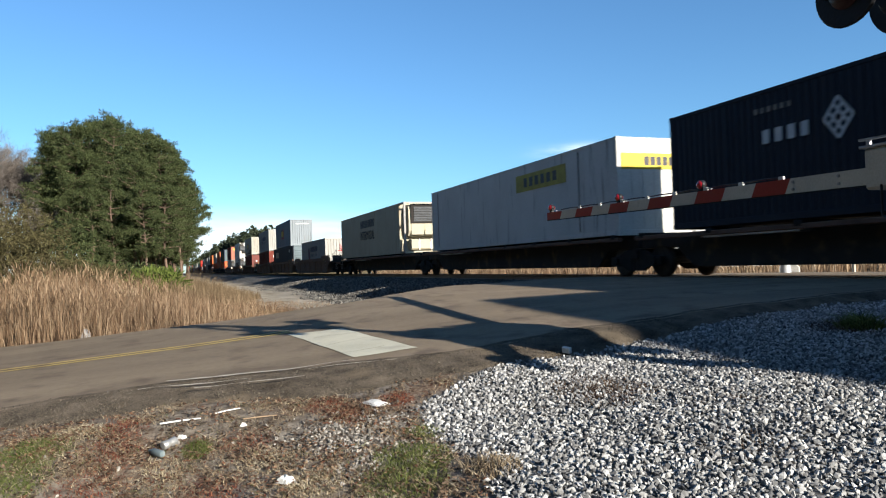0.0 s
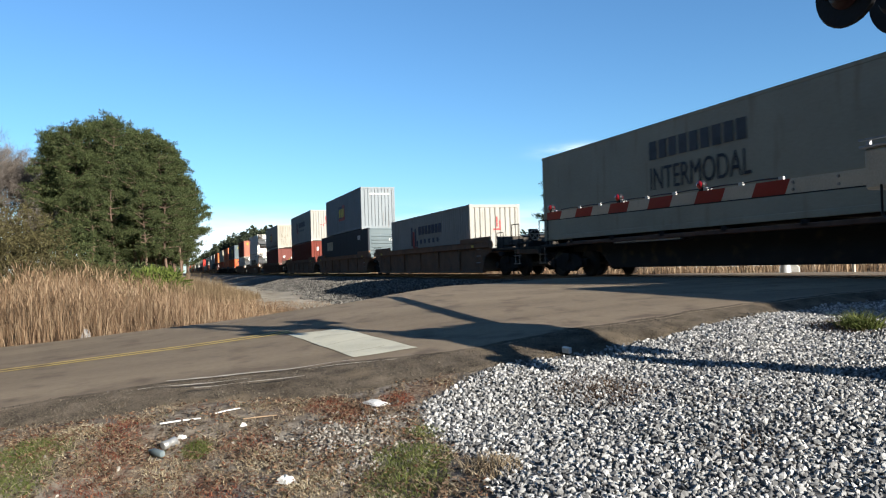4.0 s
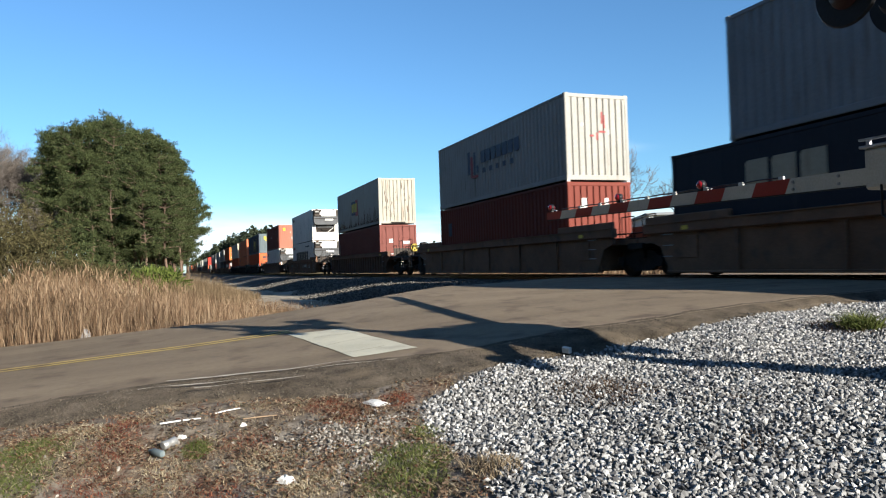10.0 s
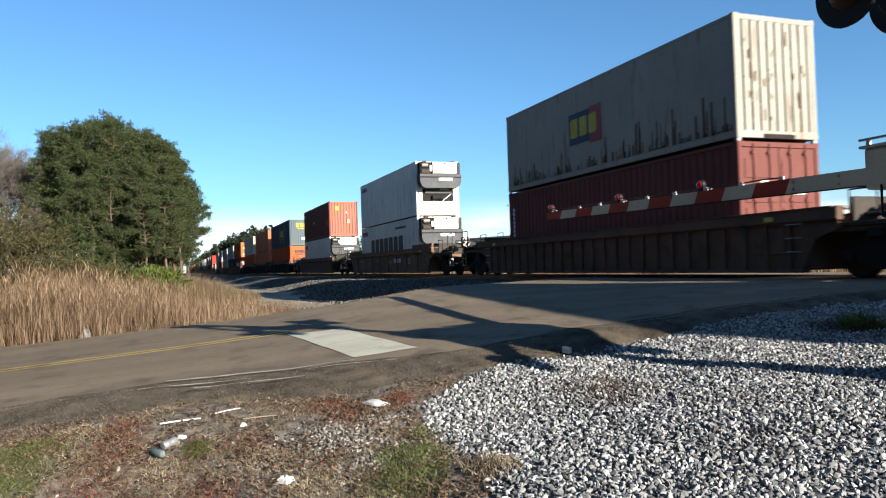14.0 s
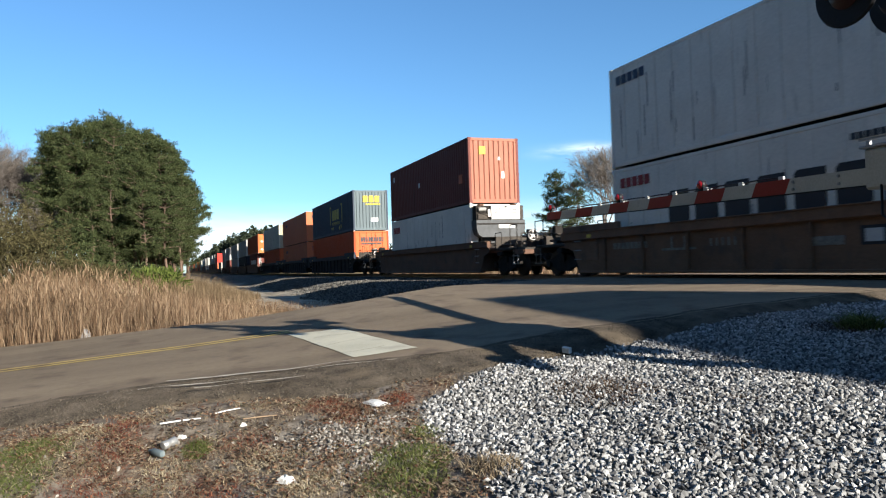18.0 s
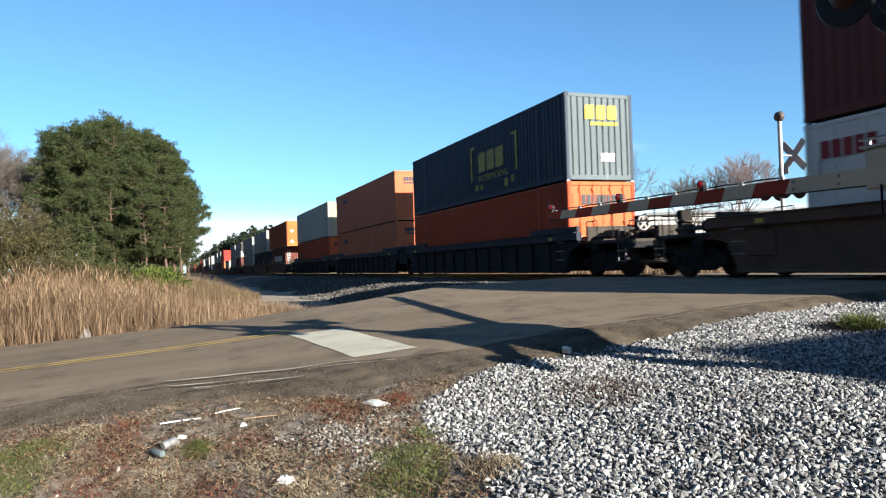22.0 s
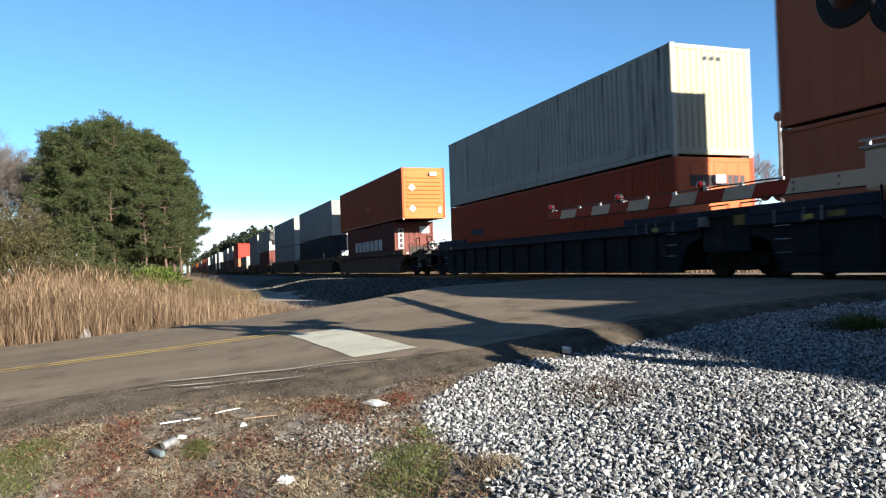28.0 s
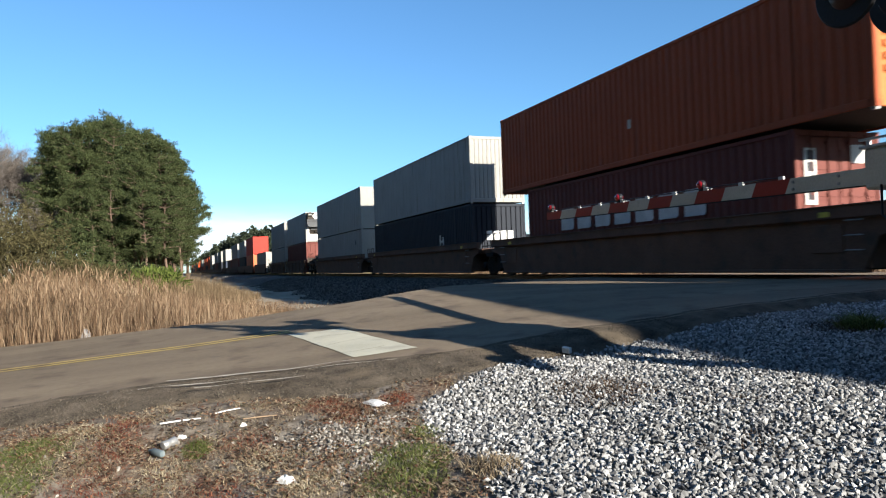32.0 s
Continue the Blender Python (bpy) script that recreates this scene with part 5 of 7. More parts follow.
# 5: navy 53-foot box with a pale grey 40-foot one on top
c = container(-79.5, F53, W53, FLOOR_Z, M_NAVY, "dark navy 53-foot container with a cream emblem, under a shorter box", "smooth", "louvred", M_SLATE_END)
blocks("emblem", M_CREAM, c, -5.5, -3.2, 1.72, 2.4, 3, W53, 0.15, label="cream block emblem")
bars("emblem", M_OFFWHITE, c, word(5.2, 6.0, 2.2, 2.5, 3), F53, W53)
number_text("53'", 0.26, M_OFFWHITE, c, pose(F53 / 2 + 0.022, 0.28, 2.0, 90, 0, 90))
c = container(-81.42, F40, W40, HIGH_Z, M_GREY_BLUE, "pale blue-grey 40-foot container with a yellow, red and blue emblem", "iso", "grooved")
bars("emblem_patch", M_BLUEPAINT, c, [(-1.2, 0.85, 1.05, 2.05)], F40, W40)
bars("emblem_patch", M_REDPAINT, c, [(0.1, 0.9, 0.95, 2.1), (-1.15, 0.1, 0.95, 1.12)], F40, W40, proud=0.009)
blocks("emblem", M_YELLOW, c, -1.05, 0.75, 1.22, 1.85, 3, W40, 0.17)
bars("number_bar", M_OFFWHITE, c, [(-0.6, 0.8, 2.36, 2.46)], F40, W40, end=True)

# 6: white over red
c = container(-101.08, F40, W40, HIGH_Z, M_GREY, "grey-white 40-foot corrugated container with dark lettering", "iso", "grooved")
blocks("lettering", M_BLUEPAINT, c, -0.97, 2.76, 1.55, 2.05, 7, W40, 0.13)
bars("lettering", M_BLUEPAINT, c, word(-0.8, 2.5, 1.12, 1.32, 5, 0.6), F40, W40)
bars("emblem", M_BLUEPAINT, c, [(-2.4, -2.15, 1.2, 2.2), (-1.75, -1.55, 1.15, 2.1), (-1.45, -1.25, 1.2, 1.5)], F40, W40)
bars("emblem", M_REDPAINT, c, [(-2.08, -1.85, 1.05, 1.95), (-1.85, -1.3, 1.0, 1.12)], F40, W40)
bars("emblem", M_REDPAINT, c, [(0.15, 0.20, 1.9, 2.3), (0.25, 0.29, 1.75, 2.2), (-0.3, -0.15, 1.45, 1.52), (0.05, 0.3, 1.6, 1.66), (-0.05, 0.0, 1.35, 1.6)], F40, W40, end=True)
bars("patch", M_OFFWHITE, c, [(-0.62, -0.55, 1.8, 1.9), (0.4, 0.46, 1.55, 1.7)], F40, W40, end=True)
c = container(-101.08, F40, W40, FLOOR_Z, M_RED, "red 40-foot corrugated container under a white one", "iso", "grooved", M_RED)
bars("patch", M_OFFWHITE, c, [(-0.7, -0.52, 2.0, 2.35), (0.18, 0.32, 2.1, 2.35)], F40, W40, end=True)
bars("patch", M_BLUEPAINT, c, [(-5.0, -4.6, 1.6, 2.2)], F40, W40)

# 7: rusty white over brown
c = container(-124.44, F40, W40, HIGH_Z + 0.05, M_WHITE_RUSTY, "white 40-foot container streaked with rust, with a yellow and dark emblem", "smooth", "grooved", M_WHITE_RUSTY)
bars("emblem_patch", M_BLUEPAINT, c, [(-1.4, 0.45, 1.0, 2.0)], F40, W40)
bars("emblem_patch", M_REDPAINT, c, [(-0.15, 0.5, 0.92, 2.05)], F40, W40, proud=0.009)
blocks("emblem", M_YELLOW, c, -1.3, 0.35, 1.22, 1.82, 3, W40, 0.15)
random.seed(5)
bars("rust_streaks", M_RUST, c, [(x, x + random.uniform(0.015, 0.06), 0.18, 0.20 + min(0.95, random.expovariate(4.0))) for x in [random.uniform(-5.6, 5.9) for _ in range(170)]], F40, W40, proud=0.004, label="dark rust streaks rising from the bottom rail")
bars("rust_streaks", M_RUST, c, [(y, y + random.uniform(0.01, 0.035), z, z + random.uniform(0.05, 0.4)) for y, z in [(random.uniform(-1.0, 1.0), random.uniform(0.3, 2.3)) for _ in range(34)]], F40, W40, end=True, proud=0.004)
bars("fork_pocket", M_DARK, c, [(-0.45, 0.5, 0.0, 0.1)], F40, W40, end=True, proud=0.006)
c = container(-124.44, F40, W40, FLOOR_Z + 0.03, M_BROWN, "brown-red 40-foot container with its doors leading", "iso", "doors", M_BROWN)
bars("patch", M_OFFWHITE, c, [(-0.6, -0.36, 1.75, 2.0), (0.3, 0.75, 1.65, 1.85), (0.25, 0.9, 1.0, 1.08)], F40, W40, end=True)
bars("number_column", M_OFFWHITE, c, [(-5.75, -5.6, 0.9 + k * 0.16, 1.02 + k * 0.16) for k in range(9)], F40, W40)

# 8: two white refrigerated boxes
c = container(-147.95, F40, W40, HIGH_Z, M_REEFER, "white 40-foot refrigerated container with a clip-on generator", "smooth", "plain", M_REEFER)
reefer_unit(c, F40, W40, True)
panel_seams(c, F40, W40, 1)
bars("lettering", M_BLUEPAINT, c, word(-5.75, -4.35, 2.36, 2.62, 5), F40, W40)
c = container(-147.95, F40, W40, FLOOR_Z, M_REEFER, "white 40-foot refrigerated container with large black lettering", "smooth", "plain", M_REEFER)
reefer_unit(c, F40, W40, True)
panel_seams(c, F40, W40, 2)
blocks("lettering", M_BLACK, c, -3.55, 3.65, 1.16, 2.02, 7, W40, 0.30)
bars("lettering", M_REDPAINT, c, word(-5.7, -4.28, 2.33, 2.60, 5), F40, W40)
bars("lettering", M_GENSET, c, word(1.95, 4.15, 2.42, 2.55, 14), F40, W40)

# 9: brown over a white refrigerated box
c = container(-171.18, F40, W40, HIGH_Z, M_BROWN, "brown 40-foot corrugated container with a sunlit-toned end, over a refrigerated one", "iso", "grooved", M_BROWN_SUNLIT)
bars("patch", M_YELLOW, c, [(-0.7, -0.4, 2.15, 2.5)], F40, W40, end=True)
bars("patch", M_OFFWHITE, c, [(0.35, 0.5, 1.1, 1.4), (0.2, 0.3, 1.9, 2.05)], F40, W40, end=True)
bars("patch", M_AMBER, c, [(4.9, 5.3, 0.95, 1.35)], F40, W40)
bars("patch", M_OFFWHITE, c, [(-0.9, -0.65, 1.4, 1.65), (-5.4, -5.2, 2.2, 2.5)], F40, W40)
c = container(-171.18, F40, W40, FLOOR_Z, M_REEFER, "white 40-foot refrigerated container with red lettering", "smooth", "plain", M_REEFER)
reefer_unit(c, F40, W40, True)
panel_seams(c, F40, W40, 3)
bars("lettering", M_REDPAINT, c, word(-5.7, -4.4, 2.15, 2.5, 5), F40, W40)

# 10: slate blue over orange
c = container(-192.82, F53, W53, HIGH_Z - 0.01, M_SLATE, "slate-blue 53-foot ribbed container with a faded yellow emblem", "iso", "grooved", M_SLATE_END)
blocks("emblem", M_YELLOW_FADED, c, 0.8, 3.4, 1.15, 1.95, 3, W53, 0.19, label="faded yellow block emblem")
number_text("INTERMODAL", 0.36, M_YELLOW_FADED, c, pose(2.25, -W53 / 2 - 0.012, 0.76, 90, 0, 0), "lettering", 2.9)
bars("emblem_bracket", M_YELLOW_FADED, c, [(-0.05, 0.12, 0.85, 2.3), (-0.05, 0.4, 2.2, 2.3), (4.3, 4.47, 0.85, 2.3), (4.0, 4.47, 2.2, 2.3), (0.45, 0.7, 0.42, 0.62), (0.95, 1.2, 0.42, 0.62), (3.3, 3.6, 0.3, 0.62), (3.9, 4.15, 0.42, 0.68)], F53, W53)
blocks("emblem", M_YELLOW, c, -0.55, 0.75, 2.02, 2.5, 3, W53, 0.11, F53 / 2, "yellow block emblem")
bars("emblem", M_YELLOW, c, word(-0.35, 0.75, 1.82, 1.94, 7), F53, W53, end=True)
bars("label_plate", M_OFFWHITE, c, [(0.02, 0.55, 0.62, 0.9)], F53, W53, end=True)
c = container(-192.82, F53, W53, FLOOR_Z, M_ORANGE, "orange 53-foot container with its sunlit-toned doors leading", "ribbed", "doors", M_ORANGE_SUNLIT)
bars("lettering", M_BLACK, c, word(-0.78, 0.95, 2.12, 2.44, 9), F53, W53, end=True, proud=0.014)
bars("lettering", M_BLACK, c, [(-0.78, 0.75, 1.92, 2.02)], F53, W53, end=True, proud=0.014)

# 11: amber over amber
for z in (HIGH_Z, FLOOR_Z):
    c = container(-212.42, F53, W53, z, M_AMBER, "amber 53-foot plate-sided container with a white box on its nose", "posts", "plain", M_AMBER)
    bars("lettering", M_SLATE, c, word(-0.75, 0.8, 2.30, 2.52, 9), F53, W53, end=True)
    bars("lettering", M_SLATE, c, [(-0.75, 0.7, 2.14, 2.22)], F53, W53, end=True)
    part("nose_box", Shape().box(F53 / 2, F53 / 2 + 0.14, 0.55, 0.85, 2.2, 2.55, 0.02), M_OFFWHITE, c, "white box on the nose")
    bars("lettering", M_SLATE, c, word(-5.6, -4.3, 2.1, 2.35, 4), F53, W53)

# 12: grey-white over orange
c = container(-232.05, F53, W53, HIGH_Z, M_WHITE_STAINED, "dirty white 53-foot ribbed container with black stains and an end toned cream for sunlight", "grooved", "ribbed", M_WHITE_SUN_TONED)
bars("side_post", M_WHITE_STAINED, c, [(-6.25, -5.9, 0.2, 2.8), (5.9, 6.25, 0.2, 2.8)], F53, W53, proud=0.012)
bars("bottom_plate", M_WHITE_STAINED, c, [(-5.9, 5.9, 0.16, 0.46)], F53, W53, proud=0.008)
bars("lettering", M_SLATE, c, word(-0.25, 0.4, 2.5, 2.6, 3, 0.5), F53, W53, end=True)
c = container(-232.05, F53, W53, FLOOR_Z, M_ORANGE, "orange 53-foot ribbed container under a dirty white one", "ribbed", "plain", M_ORANGE_SUNLIT)
bars("lettering", M_BLACK, c, word(-0.8, 1.0, 2.12, 2.42, 9), F53, W53, end=True)
part("nose_box", Shape().box(F53 / 2, F53 / 2 + 0.14, -0.10, 0.20, 2.18, 2.42, 0.02), M_OFFWHITE, c, "white box on the nose")
bars("lettering", M_SLATE, c, word(-5.6, -4.3, 1.5, 1.75, 4), F53, W53)

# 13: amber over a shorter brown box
c = container(-255.73, F53, W53, HIGH_Z, M_ORANGE_DEEP, "orange 53-foot ribbed container overhanging a shorter box", "iso", "louvred", M_ORANGE_DEEP_SUNLIT)
part("nose_box", Shape().box(F53 / 2, F53 / 2 + 0.13, 0.35, 0.75, 2.42, 2.64, 0.02), M_OFFWHITE, c, "white box on the nose")
for y, z in ((-0.7, 1.75), (-0.7, 0.55)):
    sign = Shape()
    sign.add([(F53 / 2 + 0.025, y + dy, z + dz) for dy, dz in ((-0.22, 0), (0, -0.22), (0.22, 0), (0, 0.22))], [(0, 1, 2, 3)])
    part("diamond_sign", sign, M_OFFWHITE, c, "white diamond warning placard")
bars("label_plate", M_OFFWHITE, c, [(0.85, 1.05, 0.3, 0.65)], F53, W53, end=True, proud=0.02)
bars("patch", M_WHITE_STAINED, c, [(0.35, 0.5, 1.0, 1.25)], F53, W53)
c = container(-257.7, F40, W40, FLOOR_Z, M_BROWN, "brown 40-foot container with large white lettering and its doors leading", "iso", "doors", M_BROWN)
blocks("lettering", M_OFFWHITE, c, -3.7, 3.6, 1.3, 1.98, 7, W40, 0.32)
bars("number_column", M_OFFWHITE, c, [(-0.98, -0.66, 1.3, 2.5)], F40, W40, end=True, proud=0.012)
bars("lettering", M_BLACK, c, [(-0.92, -0.72, z, z + 0.2) for z in (1.4, 1.7, 2.0, 2.25)], F40, W40, end=True, proud=0.016)
bars("patch", M_OFFWHITE, c, [(-0.9, -0.7, 2.2, 2.5), (0.35, 0.95, 2.2, 2.6)], F40, W40, end=True)

# 14: white over navy
c = container(-275.12, F53, W53, HIGH_Z, M_GREY, "white 53-foot plate-sided container over a navy one", "posts", "ribbed")
c = container(-275.12, F53, W53, FLOOR_Z, M_NAVY, "dark navy 53-foot container with a white emblem", "ribbed", "grooved", M_NAVY)
bars("emblem", M_OFFWHITE, c, [(4.0, 4.15, 1.1, 1.7), (4.4, 4.55, 1.2, 1.6), (4.0, 4.6, 1.35, 1.45)], F53, W53)
bars("lettering", M_OFFWHITE, c, word(-0.6, 0.75, 1.3, 1.7, 4), F53, W53, end=True)
# 15: white over white
c = container(-294.82, F53, W53, HIGH_Z, M_GREY, "white 53-foot plate-sided container with a small dark notice", "posts", "plain")
c = container(-294.82, F53, W53, FLOOR_Z, M_GREY, "white 53-foot plate-sided container under its twin", "posts", "plain")
bars("label_plate", M_BLACK, c, [(6.2, 6.5, 1.9, 2.2)], F53, W53, label="small dark notice")
# 16, 17: forty-foot stacks
c = container(-317.52, F40, W40, HIGH_Z, M_GREY, "grey-white 40-foot refrigerated container, upper of two", "smooth", "plain")
reefer_unit(c, F40, W40, True)
c = container(-317.52, F40, W40, FLOOR_Z, M_BROWN, "brown 40-foot container under a refrigerated one", "iso", "doors", M_BROWN)
c = container(-332.12, F40, W40, HIGH_Z, M_GREY, "pale grey 40-foot container, upper of two", "iso", "grooved")
c = container(-332.12, F40, W40, FLOOR_Z, M_GREY, "pale grey 40-foot container, lower of two", "iso", "grooved")

# the tail of the train, far down the line: plainer boxes
def far_container(front, length, width, base, mat, end_mat, label):
    c = thing("shipping_container", label, "container", "containers on the train")
    L, W, H = length / 2, width / 2, 2.896
    part("body", Shape().box(-L, L - 0.06, -W + 0.02, W - 0.02, 0.0, H - 0.02), mat, c)
    part("end_wall", Shape().box(L - 0.06, L - 0.01, -W + 0.1, W - 0.1, 0.15, H - 0.15), end_mat, c)
    for s in (-1, 1):
        part("corner_post", Shape().box(L - 0.12, L, *sorted((s * W, s * (W - 0.1))), 0, H), mat, c)
        part("top_rail", Shape().box(-L, L - 0.12, *sorted((s * W, s * (W - 0.06))), H - 0.12, H), mat, c)
    part("roof", Shape().box(-L, L, -W + 0.06, W - 0.06, H - 0.02, H), mat, c)
    if base > 1:
        for e in (-1, 1):
            for s in (-1, 1):
                part("twist_lock", Shape().box(e * (L - 0.1) - 0.08, e * (L - 0.1) + 0.08, s * (W - 0.1) - 0.06, s * (W - 0.1) + 0.06, -0.056, 0.0), M_STEEL, c)
    ROLLING.append((c, front - L, base))


def far_car(bogies):
    mid = (bogies[0] + bogies[-1]) / 2
    car = thing("well_car", "dark brown well car far down the train", "rail car", "rail cars of the train")
    for a, b in zip(bogies, bogies[1:]):
        lo, hi = b - mid + 1.2, a - mid - 1.2
        for y in (-1.45, 1.45):
            part("well_side", Shape().prism([(lo - 0.5, 0.9), (lo + 0.4, 0.16), (hi - 0.4, 0.16), (hi + 0.5, 0.9), (hi + 0.5, 1.4), (lo - 0.5, 1.4)], y - 0.05, y + 0.05), M_WELL, car)
        part("well_floor", Shape().box(lo + 0.4, hi - 0.4, -1.4, 1.4, 0.16, FLOOR_Z - 0.004), M_DARK, car)
        part("deck", Shape().box(hi - 0.2, hi + 2.6, -1.2, 1.2, 0.9, 1.1), M_WELL, car)
    for x in bogies:
        for dx in (-0.89, 0.89):
            part("wheels", Shape().tube((x - mid + dx, -0.8, WHEEL_R), (x - mid + dx, 0.8, WHEEL_R), WHEEL_R, 12), M_WHEEL, car)
        part("bogie", Shape().box(x - mid - 1.15, x - mid + 1.15, -1.07, 1.07, 0.3, 0.75, 0.1), M_DARK, car)
    ROLLING.append((car, mid, 0.0))


random.seed(11)
FAR = [(-350.72, F40, None, M_GREY), (-368.12, F40, M_BRIGHT_RED, M_AMBER), (-383.12, F40, M_GREY, M_NAVY), (-398.62, F53, M_GREY, M_BROWN), (-417.62, F40, None, M_BROWN), (-434.62, F40, M_WHITE, M_SLATE), (-452.62, F53, M_GREY, M_NAVY), (-471.12, F53, M_WHITE, M_BROWN), (-489.62, F40, None, M_NAVY), (-502.62, F53, M_WHITE, M_GREY)]
x = -522.1
while x > -830:
    ln = random.choice((F40, F53))
    FAR.append((x, ln, random.choice((M_GREY, M_WHITE, M_NAVY, M_BROWN, M_ORANGE, None)), random.choice((M_BROWN, M_NAVY, M_GREY, M_ORANGE))))
    x -= ln + 3.9
NAMES = {M_GREY: "pale grey", M_WHITE: "white", M_NAVY: "navy blue", M_BROWN: "brown", M_ORANGE: "orange", M_BRIGHT_RED: "bright red", M_AMBER: "amber", M_SLATE: "slate blue"}
for x, ln, top, low in FAR:
    wd = W53 if ln > 14 else W40
    for m, z in ((top, HIGH_Z), (low, FLOOR_Z)):
        if m:
            far_container(x, ln, wd, z, m, m, f"{NAMES[m]} {'53' if ln > 14 else '40'}-foot container far down the train")
    far_car((x + 2.0, x - ln - 1.9))


def motions():
    for ob, x, z in ROLLING:
        walk(ob, [(t, pose(x + run(t), TRACK_Y, z)) for t in range(0, 33, 4)])
    # all wheelsets turn alike, so they share one set of keys
    turn, steps = math.degrees(run(32.0) / WHEEL_R), 480
    rows = []
    for k in range(steps + 1):
        t = 32.0 * k / steps
        rows.append((t, pose(0, 0, 0, 0, math.degrees(run(t) / WHEEL_R), 0)))
    walk(WHEELSETS[0], rows)
    keys = WHEELSETS[0].animation_data
    for w in WHEELSETS[1:]:
        w.rotation_mode = "QUATERNION"
        w.animation_data_create().action = keys.action
        w.animation_data.action_slot = keys.action_slot



# ---- loose stone, grass and trees ----
def scatter_material(name, low, mid, high, rough=0.9, trans=0.0):
    """Colour drawn piece by piece, with fine speckle."""
    m = bpy.data.materials.new(name)
    m.use_nodes = True
    n, l = m.node_tree.nodes, m.node_tree.links
    b = n["Principled BSDF"]
    b.inputs["Roughness"].default_value, b.inputs["Specular IOR Level"].default_value = rough, 0.12
    g = n.new("ShaderNodeNewGeometry")
    r = n.new("ShaderNodeValToRGB")
    r.color_ramp.elements[0].color, r.color_ramp.elements[1].color = (*low, 1), (*high, 1)
    r.color_ramp.elements.new(0.5).color = (*mid, 1)
    l.new(g.outputs["Random Per Island"], r.inputs["Fac"])
    co, no = n.new("ShaderNodeTexCoord"), n.new("ShaderNodeTexNoise")
    no.inputs["Scale"].default_value = 60.0
    l.new(co.outputs["Object"], no.inputs["Vector"])
    rg = n.new("ShaderNodeMapRange")
    rg.inputs["To Min"].default_value, rg.inputs["To Max"].default_value = 0.65, 1.35
    l.new(no.outputs["Fac"], rg.inputs["Value"])
    v = n.new("ShaderNodeVectorMath")
    v.operation = "SCALE"
    l.new(r.outputs["Color"], v.inputs[0])
    l.new(rg.outputs["Result"], v.inputs["Scale"])
    l.new(v.outputs["Vector"], b.inputs["Base Color"])
    if trans:
        out, tr, mx = n["Material Output"], n.new("ShaderNodeBsdfTranslucent"), n.new("ShaderNodeMixShader")
        l.new(v.outputs["Vector"], tr.inputs["Color"])
        mx.inputs["Fac"].default_value = trans
        l.new(b.outputs["BSDF"], mx.inputs[1])
        l.new(tr.outputs["BSDF"], mx.inputs[2])
        l.new(mx.outputs["Shader"], out.inputs["Surface"])
    return m


def raw_mesh(name, verts, tris, mat):
    """A mesh of triangles from two arrays."""
    me = bpy.data.meshes.new(name)
    me.vertices.add(len(verts))
    me.vertices.foreach_set("co", np.ascontiguousarray(verts, dtype=np.float32).ravel())
    me.loops.add(len(tris) * 3)
    me.loops.foreach_set("vertex_index", np.ascontiguousarray(tris, dtype=np.int32).ravel())
    me.polygons.add(len(tris))
    me.polygons.foreach_set("loop_start", np.arange(0, len(tris) * 3, 3, dtype=np.int32))
    me.materials.append(mat)
    me.update(calc_edges=True)
    me.shade_flat()
    return me


G = (1 + 5 ** 0.5) / 2
ICO_V = np.array([(-1, G, 0), (1, G, 0), (-1, -G, 0), (1, -G, 0), (0, -1, G), (0, 1, G), (0, -1, -G), (0, 1, -G), (G, 0, -1), (G, 0, 1), (-G, 0, -1), (-G, 0, 1)]) / math.hypot(1, G)
ICO_F = np.array([(0, 11, 5), (0, 5, 1), (0, 1, 7), (0, 7, 10), (0, 10, 11), (1, 5, 9), (5, 11, 4), (11, 10, 2), (10, 7, 6), (7, 1, 8), (3, 9, 4), (3, 4, 2), (3, 2, 6), (3, 6, 8), (3, 8, 9), (4, 9, 5), (2, 4, 11), (6, 2, 10), (8, 6, 7), (9, 8, 1)])


def turns(rng, n):
    """n random rotations."""
    q = rng.normal(size=(n, 4))
    q /= np.linalg.norm(q, axis=1)[:, None]
    w, x, y, z = q.T
    return np.stack([1 - 2 * (y * y + z * z), 2 * (x * y - z * w), 2 * (x * z + y * w), 2 * (x * y + z * w), 1 - 2 * (x * x + z * z), 2 * (y * z - x * w), 2 * (x * z - y * w), 2 * (y * z + x * w), 1 - 2 * (x * x + y * y)], axis=1).reshape(n, 3, 3)


def stones(rng, x, y, size, sink=0.35):
    n = len(x)
    v = ICO_V[None] * (1 + rng.uniform(-0.42, 0.42, (n, 12, 1)))
    v = v * np.stack([rng.uniform(0.9, 1.6, n), rng.uniform(0.65, 1.1, n), rng.uniform(0.4, 0.8, n)], 1)[:, None, :] * size[:, None, None]
    v = np.einsum("nij,nkj->nki", turns(rng, n), v)
    v += np.stack([x, y, ground_z(x, y) + size * sink], 1)[:, None, :]
    f = (ICO_F[None] + (np.arange(n) * 12)[:, None, None]).reshape(-1, 3)
    return v.reshape(-1, 3), f


